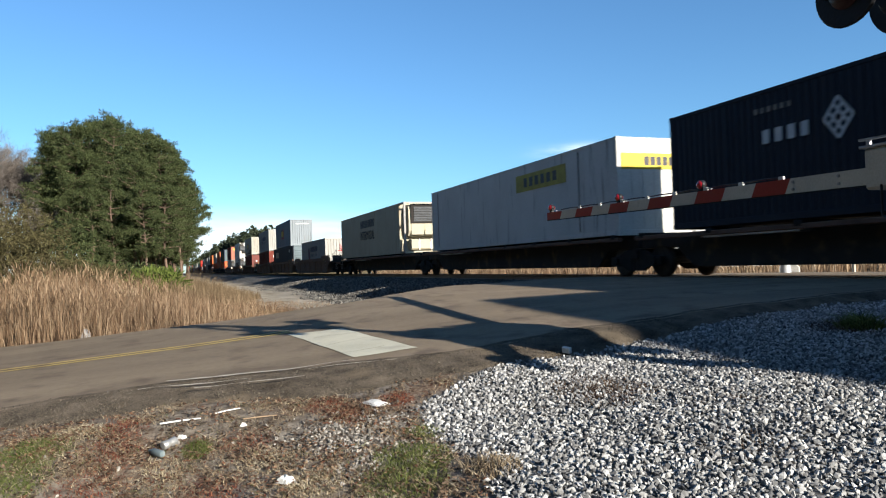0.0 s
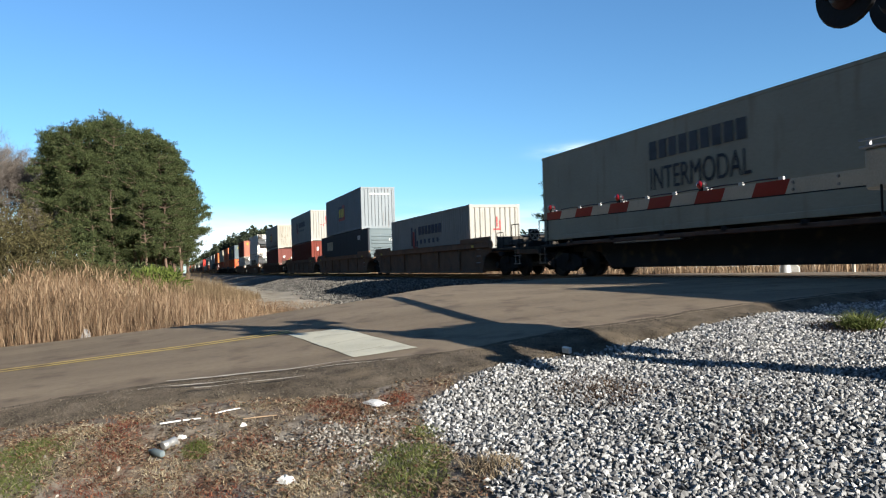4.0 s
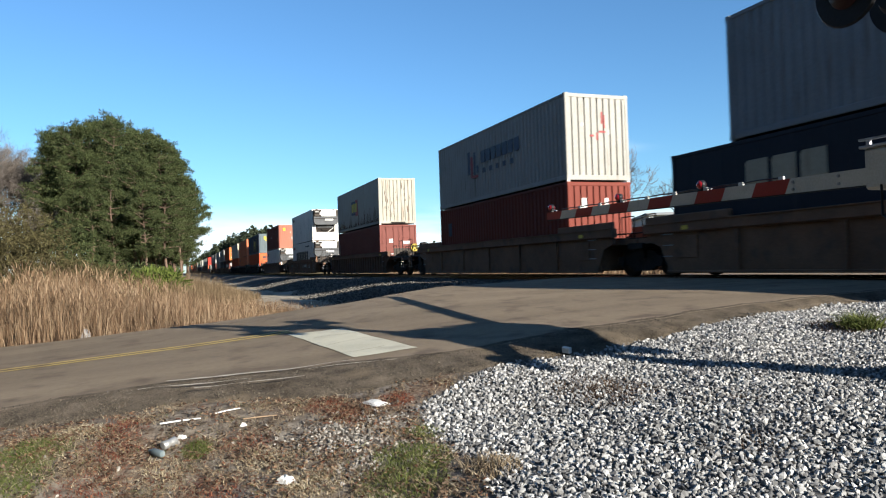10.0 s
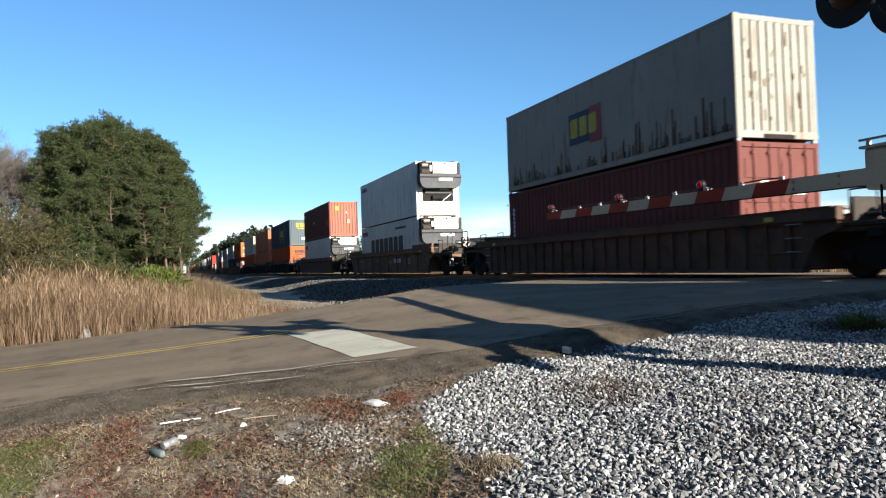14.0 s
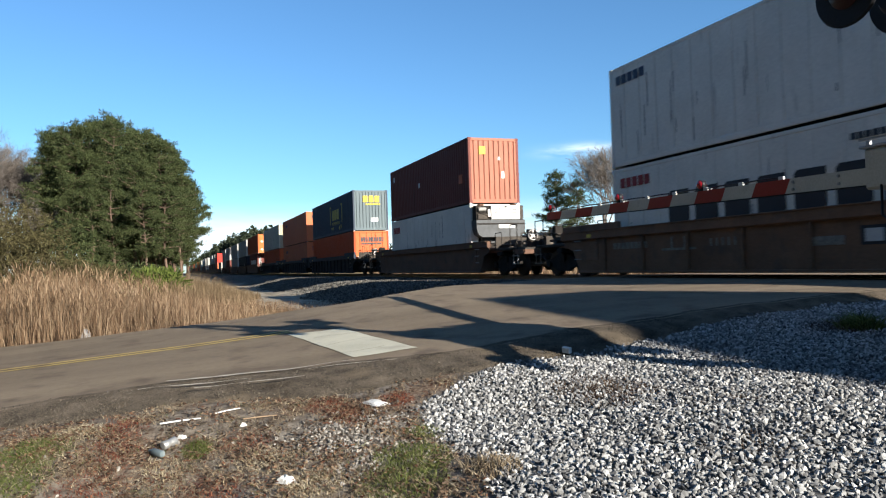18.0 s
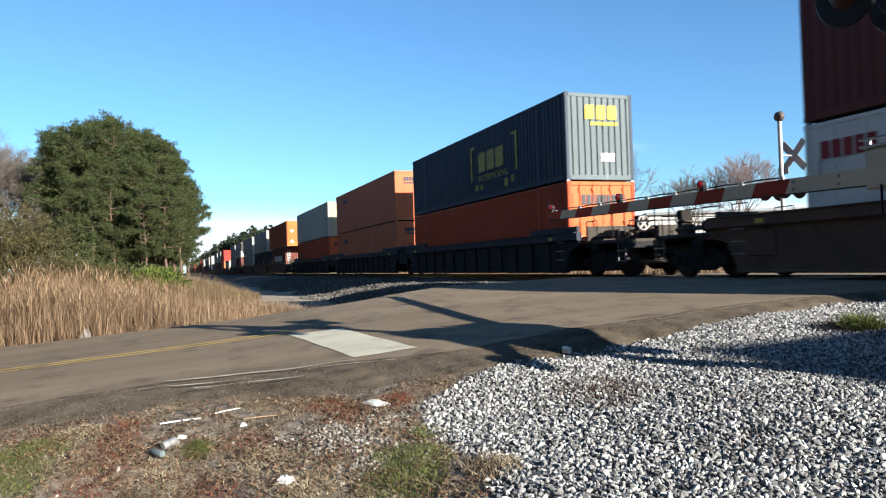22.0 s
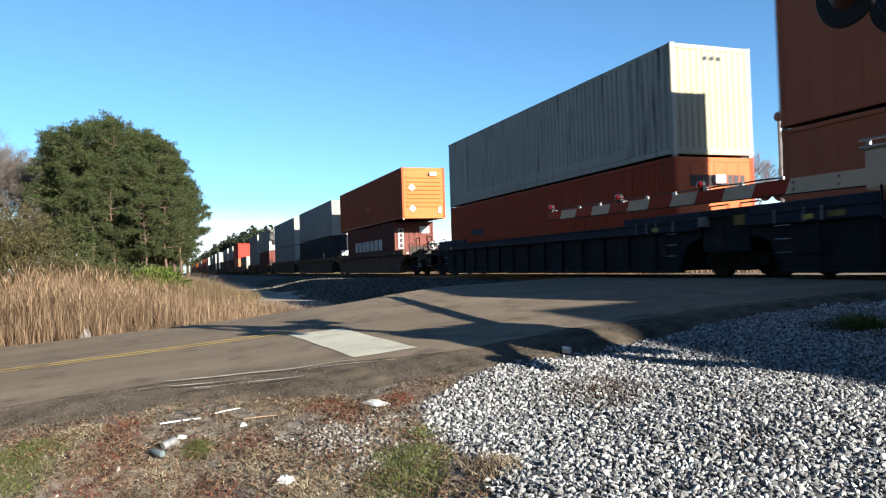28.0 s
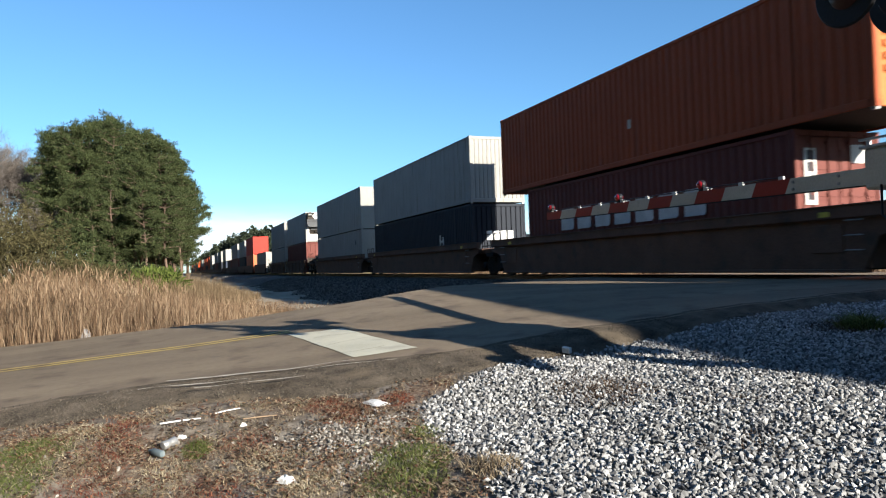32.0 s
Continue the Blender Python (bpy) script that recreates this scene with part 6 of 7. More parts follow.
rng = np.random.default_rng(4)
M_BALLAST = scatter_material("ballast_stone", (0.030, 0.028, 0.026), (0.078, 0.073, 0.066), (0.155, 0.147, 0.130), 0.9)
M_GRIT = scatter_material("road_grit", (0.034, 0.029, 0.023), (0.070, 0.059, 0.046), (0.13, 0.112, 0.09), 0.95)
M_DUSTY_STONE = scatter_material("dusty_stone", (0.06, 0.055, 0.050), (0.15, 0.138, 0.122), (0.32, 0.30, 0.27), 0.9)
M_STONE = scatter_material("crushed_stone", (0.060, 0.060, 0.062), (0.20, 0.20, 0.198), (0.43, 0.428, 0.415), 0.85)
sp = 0.0265
qx, qy = np.meshgrid(np.arange(-7.6, -1.2, sp), np.arange(0.9, 9.5, sp), indexing="ij")
qx, qy = (qx + rng.uniform(-sp, sp, qx.shape) * 0.6).ravel(), (qy + rng.uniform(-sp, sp, qy.shape) * 0.6).ravel()
edge_x = verge_edge(qy) - 0.1
keep = (rng.random(qx.shape) < gravel_zone(qx, qy) ** 1.5 * (1 - smooth(7.6, 9.3, qy))) & (qx > edge_x + rng.uniform(-0.12, 0.25, qx.shape)) & (qy < -1.36 * qx + 0.3)
thin = (rng.random(qx.shape) < 0.9 - 0.25 * np.exp(-(((qx + 5.1) / 0.45) ** 2 + ((qy - 3.2) / 0.35) ** 2)))
qx, qy = qx[keep & thin], qy[keep & thin]
v, f = stones(rng, qx, qy, rng.uniform(0.0095, 0.020, len(qx)))
gravel = tagged(new("gravel", raw_mesh("gravel", v, f, M_STONE)), "heap of pale grey crushed stone beside the road", "gravel", kind="stuff")
# scattered stones in the grass, and along the foot of the ballast
n = 20000
sx, sy_ = rng.uniform(-6.0, -3.4, n), rng.uniform(-1.4, 1.9, n)
patchy = 0.5 + 0.5 * np.sin(6.3 * sx + 2.0 * np.sin(5.1 * sy_)) * np.sin(7.1 * sy_ + 1.1)
patch = np.exp(-(((sx + 5.1) / 0.70) ** 2 + ((sy_ - 1.28) / 0.44) ** 2) ** 1.5)
ok = rng.random(n) < patch * (0.2 + 0.8 * patchy) * 1.1 + 0.010
v, f = stones(rng, sx[ok], sy_[ok], rng.uniform(0.006, 0.016, ok.sum()), 0.25)
tagged(new("scattered_stones", raw_mesh("scattered_stones", v, f, M_DUSTY_STONE)), "scattered pale stones in dry grass", "gravel", kind="stuff")
# grit on the crumbling shoulder
n = 9000
ky = rng.uniform(-2.6, 5.5, n)
kx = shoulder_start(ky) + (verge_edge(ky) - shoulder_start(ky)) * rng.random(n) ** 0.8
grow = (kx - shoulder_start(ky)) / (verge_edge(ky) - shoulder_start(ky))
xs_, wd_ = shoulder_start(ky), verge_edge(ky) - shoulder_start(ky)
stops = (0.0, 0.3, 0.6, 0.84, 1.0)
rows_z = [road_top(xs_, ky) + 0.003, road_top(xs_ + 0.3 * wd_, ky) - 0.004, np.maximum(road_z(ky) - 0.085, ground_z(xs_ + 0.6 * wd_, ky) + 0.012), ground_z(xs_ + 0.84 * wd_, ky) + 0.02, ground_z(xs_ + wd_, ky) - 0.03]
kz = np.zeros(n)
for k in range(4):
    on = (grow >= stops[k]) & (grow <= stops[k + 1])
    share = (grow - stops[k]) / (stops[k + 1] - stops[k])
    kz = np.where(on, rows_z[k] * (1 - share) + rows_z[k + 1] * share, kz)
size = rng.uniform(0.002, 0.007, n)
v, f = stones(rng, kx, ky, size, 0.3)
v = v.reshape(n, 12, 3)
v[:, :, 2] += (kz - ground_z(kx, ky))[:, None]
tagged(new("grit", raw_mesh("grit", v.reshape(-1, 3), f, M_GRIT)), "loose dark grit on the crumbling road shoulder", "gravel", kind="stuff")
n = 42000
bx, by = -14.0 - rng.random(n) ** 1.3 * 48, rng.uniform(5.2, 11.9, n)
ok = (rng.random(n) < gravel_zone(bx, by)) & (bx < far_edge(by) - 0.2)
v, f = stones(rng, bx[ok], by[ok], rng.uniform(0.03, 0.055, ok.sum()), 0.3)
tagged(new("ballast", raw_mesh("ballast", v, f, M_BALLAST)), "grey crushed-stone ballast sloping down from the track", "gravel", kind="stuff")


def blades(rng, x, y, high, wide, lean, base=None):
    """Grass blades, each of three tapering pieces that bend over."""
    n = len(x)
    z = ground_z(x, y) - 0.01 if base is None else base
    a, b = rng.uniform(0, math.tau, n), rng.uniform(0, math.tau, n)
    side = np.stack([np.cos(a), np.sin(a), np.zeros(n)], 1) * (wide / 2)[:, None]
    way = np.stack([np.cos(b), np.sin(b), np.zeros(n)], 1) * (high * lean)[:, None]
    p0 = np.stack([x, y, z], 1)
    up = np.stack([np.zeros(n), np.zeros(n), high], 1)
    p1, p2 = p0 + up * 0.5 + way * 0.2, p0 + up + way
    v = np.stack([p0 - side, p0 + side, p1 - side * 0.8, p1 + side * 0.8, p2], 1)
    f = np.array([(0, 1, 3), (0, 3, 2), (2, 3, 4)])
    return v.reshape(-1, 3), (f[None] + (np.arange(n) * 5)[:, None, None]).reshape(-1, 3)


def joined(parts_):
    vs, fs, k = [], [], 0
    for v, f in parts_:
        vs.append(v)
        fs.append(f + k)
        k += len(v)
    return np.concatenate(vs), np.concatenate(fs)


M_DRYGRASS = scatter_material("dry_grass", (0.08, 0.058, 0.036), (0.21, 0.16, 0.105), (0.42, 0.35, 0.24), 0.9, 0.25)
M_DEADLEAF = scatter_material("dead_leaves", (0.060, 0.022, 0.014), (0.13, 0.066, 0.040), (0.27, 0.20, 0.13), 0.85, 0.2)
M_STRAW = scatter_material("straw", (0.22, 0.17, 0.10), (0.36, 0.30, 0.20), (0.50, 0.44, 0.32), 0.9, 0.2)
M_BROWNWEED = scatter_material("brown_weeds", (0.025, 0.016, 0.011), (0.066, 0.044, 0.031), (0.14, 0.10, 0.07), 0.9, 0.15)
M_GREENGRASS = scatter_material("green_weeds", (0.040, 0.052, 0.014), (0.085, 0.110, 0.028), (0.18, 0.195, 0.07), 0.85, 0.3)
M_REDWEED = scatter_material("red_weeds", (0.07, 0.016, 0.012), (0.16, 0.048, 0.030), (0.25, 0.12, 0.07), 0.9, 0.2)
M_REED = scatter_material("dry_reeds", (0.075, 0.046, 0.028), (0.185, 0.120, 0.072), (0.34, 0.252, 0.165), 0.9, 0.3)


def lawn(n, seed, sharp=0.15):
    """Points on the verge before the road, in clumps, sparse where the stones lie."""
    r = np.random.default_rng(seed)
    x, y = r.uniform(-7.2, -1.8, n), r.uniform(-3.4, 2.9, n)
    clump = 0.5 + 0.5 * np.sin(3.1 * x + seed + 1.3 * np.sin(2.7 * y)) * np.sin(3.7 * y + 0.8 * seed) + 0.25 * np.sin(9 * x + 3 * np.sin(7 * y)) + 0.22 * np.sin(23 * x + 2 * np.sin(17 * y + seed)) * np.sin(19 * y)
    clump = np.clip(clump, 0, 1.3) ** 1.35
    fade = smooth(-1.8, -3.4, x + 0.3 * np.sin(3 * y)) * smooth(-3.4, -2.4, y + 0.3 * np.sin(2 * x))
    ok = (r.random(n) < fade * (1 - gravel_zone(x, y)) * (sharp + (1 - sharp) * clump)) & (x > verge_edge(y) + r.uniform(-0.12, 0.10, n))
    return r, x[ok], y[ok]


def leaf_litter(n, seed, mat, name, label, lo=0.005, hi=0.015, sharp=0.15):
    r, x, y = lawn(n, seed, sharp)
    n = len(x)
    q = np.array([(-1, -0.5, 0), (1, -0.5, 0.1), (1.1, 0.5, 0.25), (-1, 0.55, 0.1), (0, 0, -0.12)])
    lv = np.einsum("nij,kj->nki", turns(r, n), q) * np.array([1, 1, 0.55]) * r.uniform(lo, hi, n)[:, None, None] + np.stack([x, y, ground_z(x, y) + r.uniform(0.006, 0.028, n)], 1)[:, None, :]
    lf = (np.array([(0, 1, 4), (1, 2, 4), (2, 3, 4), (3, 0, 4)])[None] + (np.arange(n) * 5)[:, None, None]).reshape(-1, 3)
    tagged(new(name, raw_mesh(name, lv.reshape(-1, 3), lf, mat)), label, "leaves", kind="stuff")


r, x, y = lawn(150000, 21, 0.0)
v, f = blades(r, x, y, r.uniform(0.012, 0.06, len(x)), r.uniform(0.0025, 0.0065, len(x)), r.uniform(0.5, 3.2, len(x)))
tagged(new("dry_grass", raw_mesh("dry_grass", v, f, M_DRYGRASS)), "short dry winter grass on the verge", "grass", kind="stuff")
r, x, y = lawn(13000, 28, -0.2)
v, f = blades(r, x, y, r.uniform(0.015, 0.05, len(x)), r.uniform(0.003, 0.008, len(x)), r.uniform(1.5, 5.0, len(x)))
tagged(new("straw", raw_mesh("straw", v, f, M_STRAW)), "pale flattened straw on the verge", "grass", kind="stuff")
r, x, y = lawn(30000, 25, -0.35)
v, f = blades(r, x, y, r.uniform(0.012, 0.04, len(x)), r.uniform(0.003, 0.007, len(x)), r.uniform(0.4, 2.2, len(x)))
tagged(new("green_grass", raw_mesh("green_grass", v, f, M_GREENGRASS)), "thin green winter grass between dead weeds", "grass", kind="stuff")
leaf_litter(46000, 22, M_DEADLEAF, "dead_leaves", "reddish-brown dead leaves and weeds on the verge", 0.005, 0.016, 0.0)
leaf_litter(30000, 27, M_BROWNWEED, "dead_weeds", "matted dark brown dead weeds on the verge", 0.006, 0.020, -0.1)


def tuft(cx, cy, radius, n, hi, seed, mat, label, wide=0.006, lean=1.8):
    r = np.random.default_rng(seed)
    a, d = r.uniform(0, math.tau, n), radius * np.sqrt(r.random(n))
    x, y = cx + d * np.cos(a), cy + d * np.sin(a) * 0.7
    v, f = blades(r, x, y, r.uniform(0.3, 1.0, n) * hi * (1.15 - d / radius * 0.6), np.full(n, wide) * r.uniform(0.7, 1.5, n), r.uniform(0.1, lean, n))
    return tagged(new("weed_tuft", raw_mesh("weed_tuft", v, f, mat)), label, "weeds", "weed tufts", kind="stuff")


tuft(-5.08, 1.68, 0.20, 500, 0.07, 31, M_GREENGRASS, "low green weeds at the edge of the stones")
tuft(-4.6, 1.45, 0.36, 1500, 0.075, 39, M_GREENGRASS, "low green weeds at the edge of the stones")
tuft(-4.2, 1.25, 0.40, 1700, 0.07, 32, M_GREENGRASS, "low green weeds among dry grass")
tuft(-6.16, -1.02, 0.42, 3800, 0.05, 33, M_GREENGRASS, "patch of short green grass")
tuft(-5.62, -1.05, 0.36, 2600, 0.045, 40, M_GREENGRASS, "patch of short green grass among dead weeds")
tuft(-5.70, 0.13, 0.15, 520, 0.09, 34, M_GREENGRASS, "small green weed beside a can")
tuft(-5.47, 6.5, 0.24, 520, 0.25, 35, M_GREENGRASS, "green weed growing in the stones", 0.012)
tuft(-5.6, 6.45, 0.42, 700, 0.13, 36, M_BROWNWEED, "dry brown weed growing in the stones")
tuft(-5.10, 3.25, 0.62, 2600, 0.07, 37, M_BROWNWEED, "flattened brown weeds in the stones")
tuft(-4.15, 3.6, 0.5, 700, 0.05, 45, M_BROWNWEED, "thin brown weeds among the stones")
tuft(-3.3, 3.1, 0.4, 600, 0.05, 46, M_BROWNWEED, "thin brown weeds among the stones")
tuft(-4.0, 1.75, 0.25, 500, 0.12, 38, M_DRYGRASS, "dry grass at the edge of the stones")
tuft(-5.85, 1.35, 0.30, 800, 0.06, 43, M_DEADLEAF, "low russet weeds beside a paper sheet")

random.seed(44)
for x, y, rad, n in ((-5.95, 1.75, 0.22, 900), (-6.15, 1.2, 0.3, 1000), (-5.6, 0.45, 0.35, 900), (-5.9, -0.45, 0.35, 1200), (-5.3, -0.55, 0.4, 1300), (-4.9, 0.15, 0.4, 1000), (-6.4, -0.4, 0.3, 800), (-4.6, -0.5, 0.4, 900), (-5.75, 1.25, 0.25, 700)):
    tuft(x, y, rad, n, 0.045, random.randrange(999), M_REDWEED, "low red-brown winter weeds on the verge", 0.007, 2.4)
for x, y, rad, n in ((-5.2, 0.55, 0.3, 600), (-4.5, 0.75, 0.3, 700), (-5.4, -0.1, 0.3, 500), (-6.5, -0.75, 0.3, 600), (-4.2, 0.2, 0.4, 800), (-3.9, 1.0, 0.3, 700), (-5.0, -1.0, 0.4, 800)):
    tuft(x, y, rad, n, 0.06, random.randrange(999), M_STRAW, "pale dry grass clump on the verge", 0.005, 2.6)

# the tall reeds beyond the road
def reed_bed(n, seed):
    r = np.random.default_rng(seed)
    x = -15.3 - 14 * r.random(n) ** 1.3
    y = r.uniform(-9.0, 6.2, n)
    d = -15.3 - x
    tall = np.interp(y / np.maximum(0.9, (-x / 17.0)), (-9, -2.6, -1.3, -0.7, 0.2, 1.1, 2.2, 3.4, 6), (1.34, 1.32, 1.22, 0.98, 0.74, 0.46, 0.22, 0.10, 0.06))
    tall = tall * (0.45 + 0.55 * smooth(0.0, 1.4, d)) * (0.35 + 0.85 * r.random(n) ** 1.5) * (1 + 0.20 * np.sin(2.1 * y + x) * np.sin(1.3 * x) + 0.16 * np.sin(6.3 * y + 2.0 * np.sin(1.7 * x)))
    ok = (r.random(n) < np.interp(y, (-9, 1.6, 3.4, 5.4, 6.2), (1, 1, 0.35, 0.08, 0.0))) & (x < far_edge(y) - 0.05)
    return r, x[ok], y[ok], tall[ok]


r, x, y, hgt = reed_bed(40000, 41)
body = blades(r, x, y, hgt, r.uniform(0.006, 0.017, len(x)), r.uniform(0.03, 0.75, len(x)) ** 1.5)
tops = hgt > 0.95
k = int(tops.sum())
px, py, pz = x[tops] + r.normal(0, 0.06, k), y[tops] + r.normal(0, 0.06, k), ground_z(x[tops], y[tops]) + hgt[tops] * 0.82
plume = blades(r, px, py, r.uniform(0.10, 0.26, k), r.uniform(0.010, 0.026, k), r.uniform(0.2, 1.1, k), pz)
v, f = joined([body, plume])
tagged(new("reeds", raw_mesh("reeds", v, f, M_REED)), "tall dry tan reeds and grass beyond the road", "reeds", kind="stuff")


r, x, y, hgt = reed_bed(9000, 42)
v, f = blades(r, x, y, hgt * r.uniform(0.3, 0.7, len(x)), r.uniform(0.012, 0.03, len(x)), r.uniform(0.1, 0.9, len(x)))
M_RUSSET = scatter_material("russet_weeds", (0.040, 0.024, 0.015), (0.085, 0.053, 0.033), (0.15, 0.10, 0.065), 0.9, 0.15)
tagged(new("russet_weeds", raw_mesh("russet_weeds", v, f, M_RUSSET)), "dark russet weeds standing between the reeds", "weeds", kind="stuff")
r = np.random.default_rng(47)
n = 5200
x, y = -16.6 - 6.0 * r.random(n), r.uniform(2.3, 5.8, n)
ok = (r.random(n) < smooth(2.3, 3.2, y) * smooth(5.8, 4.6, y) * (0.45 + 0.55 * np.sin(2.9 * x + 1.1 * y) * np.sin(2.3 * y))) & (x < far_edge(y) - 0.15)
x, y = x[ok], y[ok]
v, f = blades(r, x, y, 0.30 * (0.3 + 0.7 * r.random(len(x)) ** 1.4), r.uniform(0.008, 0.02, len(x)), r.uniform(0.1, 0.9, len(x)))
tagged(new("russet_weeds", raw_mesh("russet_weeds", v, f, M_RUSSET)), "low dark russet weeds at the foot of the embankment", "weeds", kind="stuff")


# ---- trees ----
def limb(shape, a, b, r0, r1, n=5):
    shape.tube(a, b, r0, n, r1, caps=False)


M_BARK = material("pine_bark", (0.11, 0.075, 0.055), 0.95, 0.0, 0.3, 4, 30, 0.8, stretch=(1, 1, 0.3))
M_GREYBARK = material("grey_bark", (0.11, 0.09, 0.075), 0.95, 0.0, 0.25, 4, 30, 0.5)
M_NEEDLE = scatter_material("pine_needles", (0.018, 0.030, 0.012), (0.045, 0.057, 0.021), (0.080, 0.092, 0.038), 0.8, 0.2)
M_TWIG = scatter_material("bare_twigs", (0.060, 0.052, 0.046), (0.10, 0.088, 0.078), (0.16, 0.143, 0.13), 0.95)
M_TWIG_RED = scatter_material("russet_twigs", (0.09, 0.06, 0.060), (0.15, 0.105, 0.10), (0.22, 0.165, 0.155), 0.95)


def needle_cloud(rng, centres, sizes, per, fat=1.0):
    """Tufts of needles: narrow triangles that spring from each centre."""
    n = len(centres) * per
    c, s = np.repeat(centres, per, 0), np.repeat(sizes, per)
    d = rng.normal(size=(n, 3))
    d[:, 2] += 0.25
    d /= np.linalg.norm(d, axis=1)[:, None]
    o = rng.normal(size=(n, 3))
    o -= d * (o * d).sum(1)[:, None]
    o /= np.linalg.norm(o, axis=1)[:, None]
    root = c + d * (s * rng.uniform(0.05, 0.6, n))[:, None]
    tip = root + d * (s * rng.uniform(0.5, 1.0, n))[:, None]
    w = o * (s * fat * rng.uniform(0.09, 0.17, n))[:, None]
    v = np.stack([root - w * 0.5, root + w * 0.5, tip + w * 0.55, tip - w * 0.35], 1).reshape(-1, 3)
    return v, (np.array([(0, 1, 2), (0, 2, 3)])[None] + (np.arange(n) * 4)[:, None, None]).reshape(-1, 3)


def pine_parts(seed, high, spread, low, tip=0.35):
    """A pine: a leaning trunk, rising boughs that carry tufted pads of needles with gaps between them, and a ragged leader."""
    rng = np.random.default_rng(seed)
    rnd = random.Random(seed)
    wood = Shape()
    p, r0 = Vector((0, 0, -0.2)), 0.015 * high
    pts = [p]
    for k in range(6):
        p = p + Vector((rnd.uniform(-0.18, 0.18), rnd.uniform(-0.18, 0.18), high / 6))
        pts.append(p)
    for k in range(6):
        limb(wood, pts[k], pts[k + 1], r0 * (1 - k / 6.3), r0 * (1 - (k + 1) / 6.3), 8)
    centres, sizes = [], []

    def pad(c, r):
        for _ in range(max(5, int(19 * r))):
            centres.append(c + Vector((rnd.gauss(0, r * 0.55), rnd.gauss(0, r * 0.55), rnd.gauss(0, r * 0.30))))
            sizes.append(rnd.uniform(0.15, 0.30))

    whorls = int(high * 1.35)
    for k in range(whorls):
        f = low + (1 - low) * (k + rnd.uniform(0.2, 0.8)) / whorls
        i = min(5, int(f * 6))
        base = pts[i].lerp(pts[i + 1], min(1.0, f * 6 - i))
        g = (f - low) / (1 - low)
        reach = spread * (tip + (1 - tip) * min(1.0, 1.9 * (1 - g))) * min(1.0, 0.65 + 1.2 * g)
        turn = rnd.uniform(0, math.tau)
        for q in range(5):
            if rnd.random() < 0.12:
                continue
            a = turn + q * math.tau / 5 + rnd.uniform(-0.35, 0.35)
            r = reach * rnd.uniform(0.5, 1.25)
            end = base + Vector((math.cos(a) * r, math.sin(a) * r, r * rnd.uniform(0.05, 0.5)))
            limb(wood, base, end, 0.03 + 0.010 * r, 0.010, 4)
            m = max(2, int(r * 2.1))
            for w in range(m):
                t = 0.40 + 0.62 * (w + rnd.random() * 0.6) / m
                pad(base.lerp(end, t) + Vector((rnd.gauss(0, 0.14), rnd.gauss(0, 0.14), rnd.uniform(0.0, 0.18))), rnd.uniform(0.26, 0.56))
    for k in range(5):
        pad(pts[6] + Vector((rnd.gauss(0, 0.16), rnd.gauss(0, 0.16), -0.35 + 0.22 * k)), 0.26)
    v, f = needle_cloud(rng, np.array(centres), np.array(sizes), 15)
    return wood.mesh("trunk", M_BARK), raw_mesh("crown", v, f, M_NEEDLE)


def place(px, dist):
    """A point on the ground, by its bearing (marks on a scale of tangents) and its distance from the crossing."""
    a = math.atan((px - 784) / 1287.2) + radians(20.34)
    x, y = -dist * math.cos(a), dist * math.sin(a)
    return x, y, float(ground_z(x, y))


def tree(name, meshes, label, px, dist, scale=1.0, spin=0, category="tree", group=""):
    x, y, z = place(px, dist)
    t = thing(name, label, category, group)
    t.matrix_basis = Matrix.Translation((x, y, z)) @ Matrix.Rotation(radians(spin), 4, "Z") @ Matrix.Scale(scale, 4)
    part("trunk", meshes[0], None, t)
    part("crown", meshes[1], None, t)
    return t


PINES = [pine_parts(51, 12.6, 2.3, 0.28), pine_parts(52, 12.6, 2.5, 0.34), pine_parts(53, 12.6, 2.3, 0.16), pine_parts(54, 12.6, 1.45, 0.35, 0.2)]
for k, (px, dist, sc) in enumerate([(108, 67, 1.06), (126, 64, 1.05), (146, 67, 1.06), (168, 63, 1.05), (187, 66, 1.12), (205, 62, 1.05), (226, 66, 1.06), (246, 62, 0.98), (268, 66, 1.03), (288, 61, 0.93), (305, 66, 0.96), (318, 62, 0.80), (322, 58, 0.60), (328, 65, 0.70), (205, 56, 0.72), (160, 56, 0.66), (262, 55, 0.60), (118, 57, 0.66), (296, 56, 0.66), (236, 58, 0.80)]):
    tree("pine_tree", PINES[k % 3], "dark green pine with a dense crown beyond the reeds", px, dist, sc, k * 67, group="pine clump")


for k, (px, dist, sc) in enumerate([(88, 66, 1.05), (103, 69, 1.09), (186, 68, 1.19), (198, 66, 1.13), (243, 68, 1.11), (276, 68, 1.06), (312, 67, 0.96), (334, 64, 0.72)]):
    tree("pine_tree", PINES[3], "slender dark green pine rising from the clump", px, dist, sc, k * 49, group="pine clump")


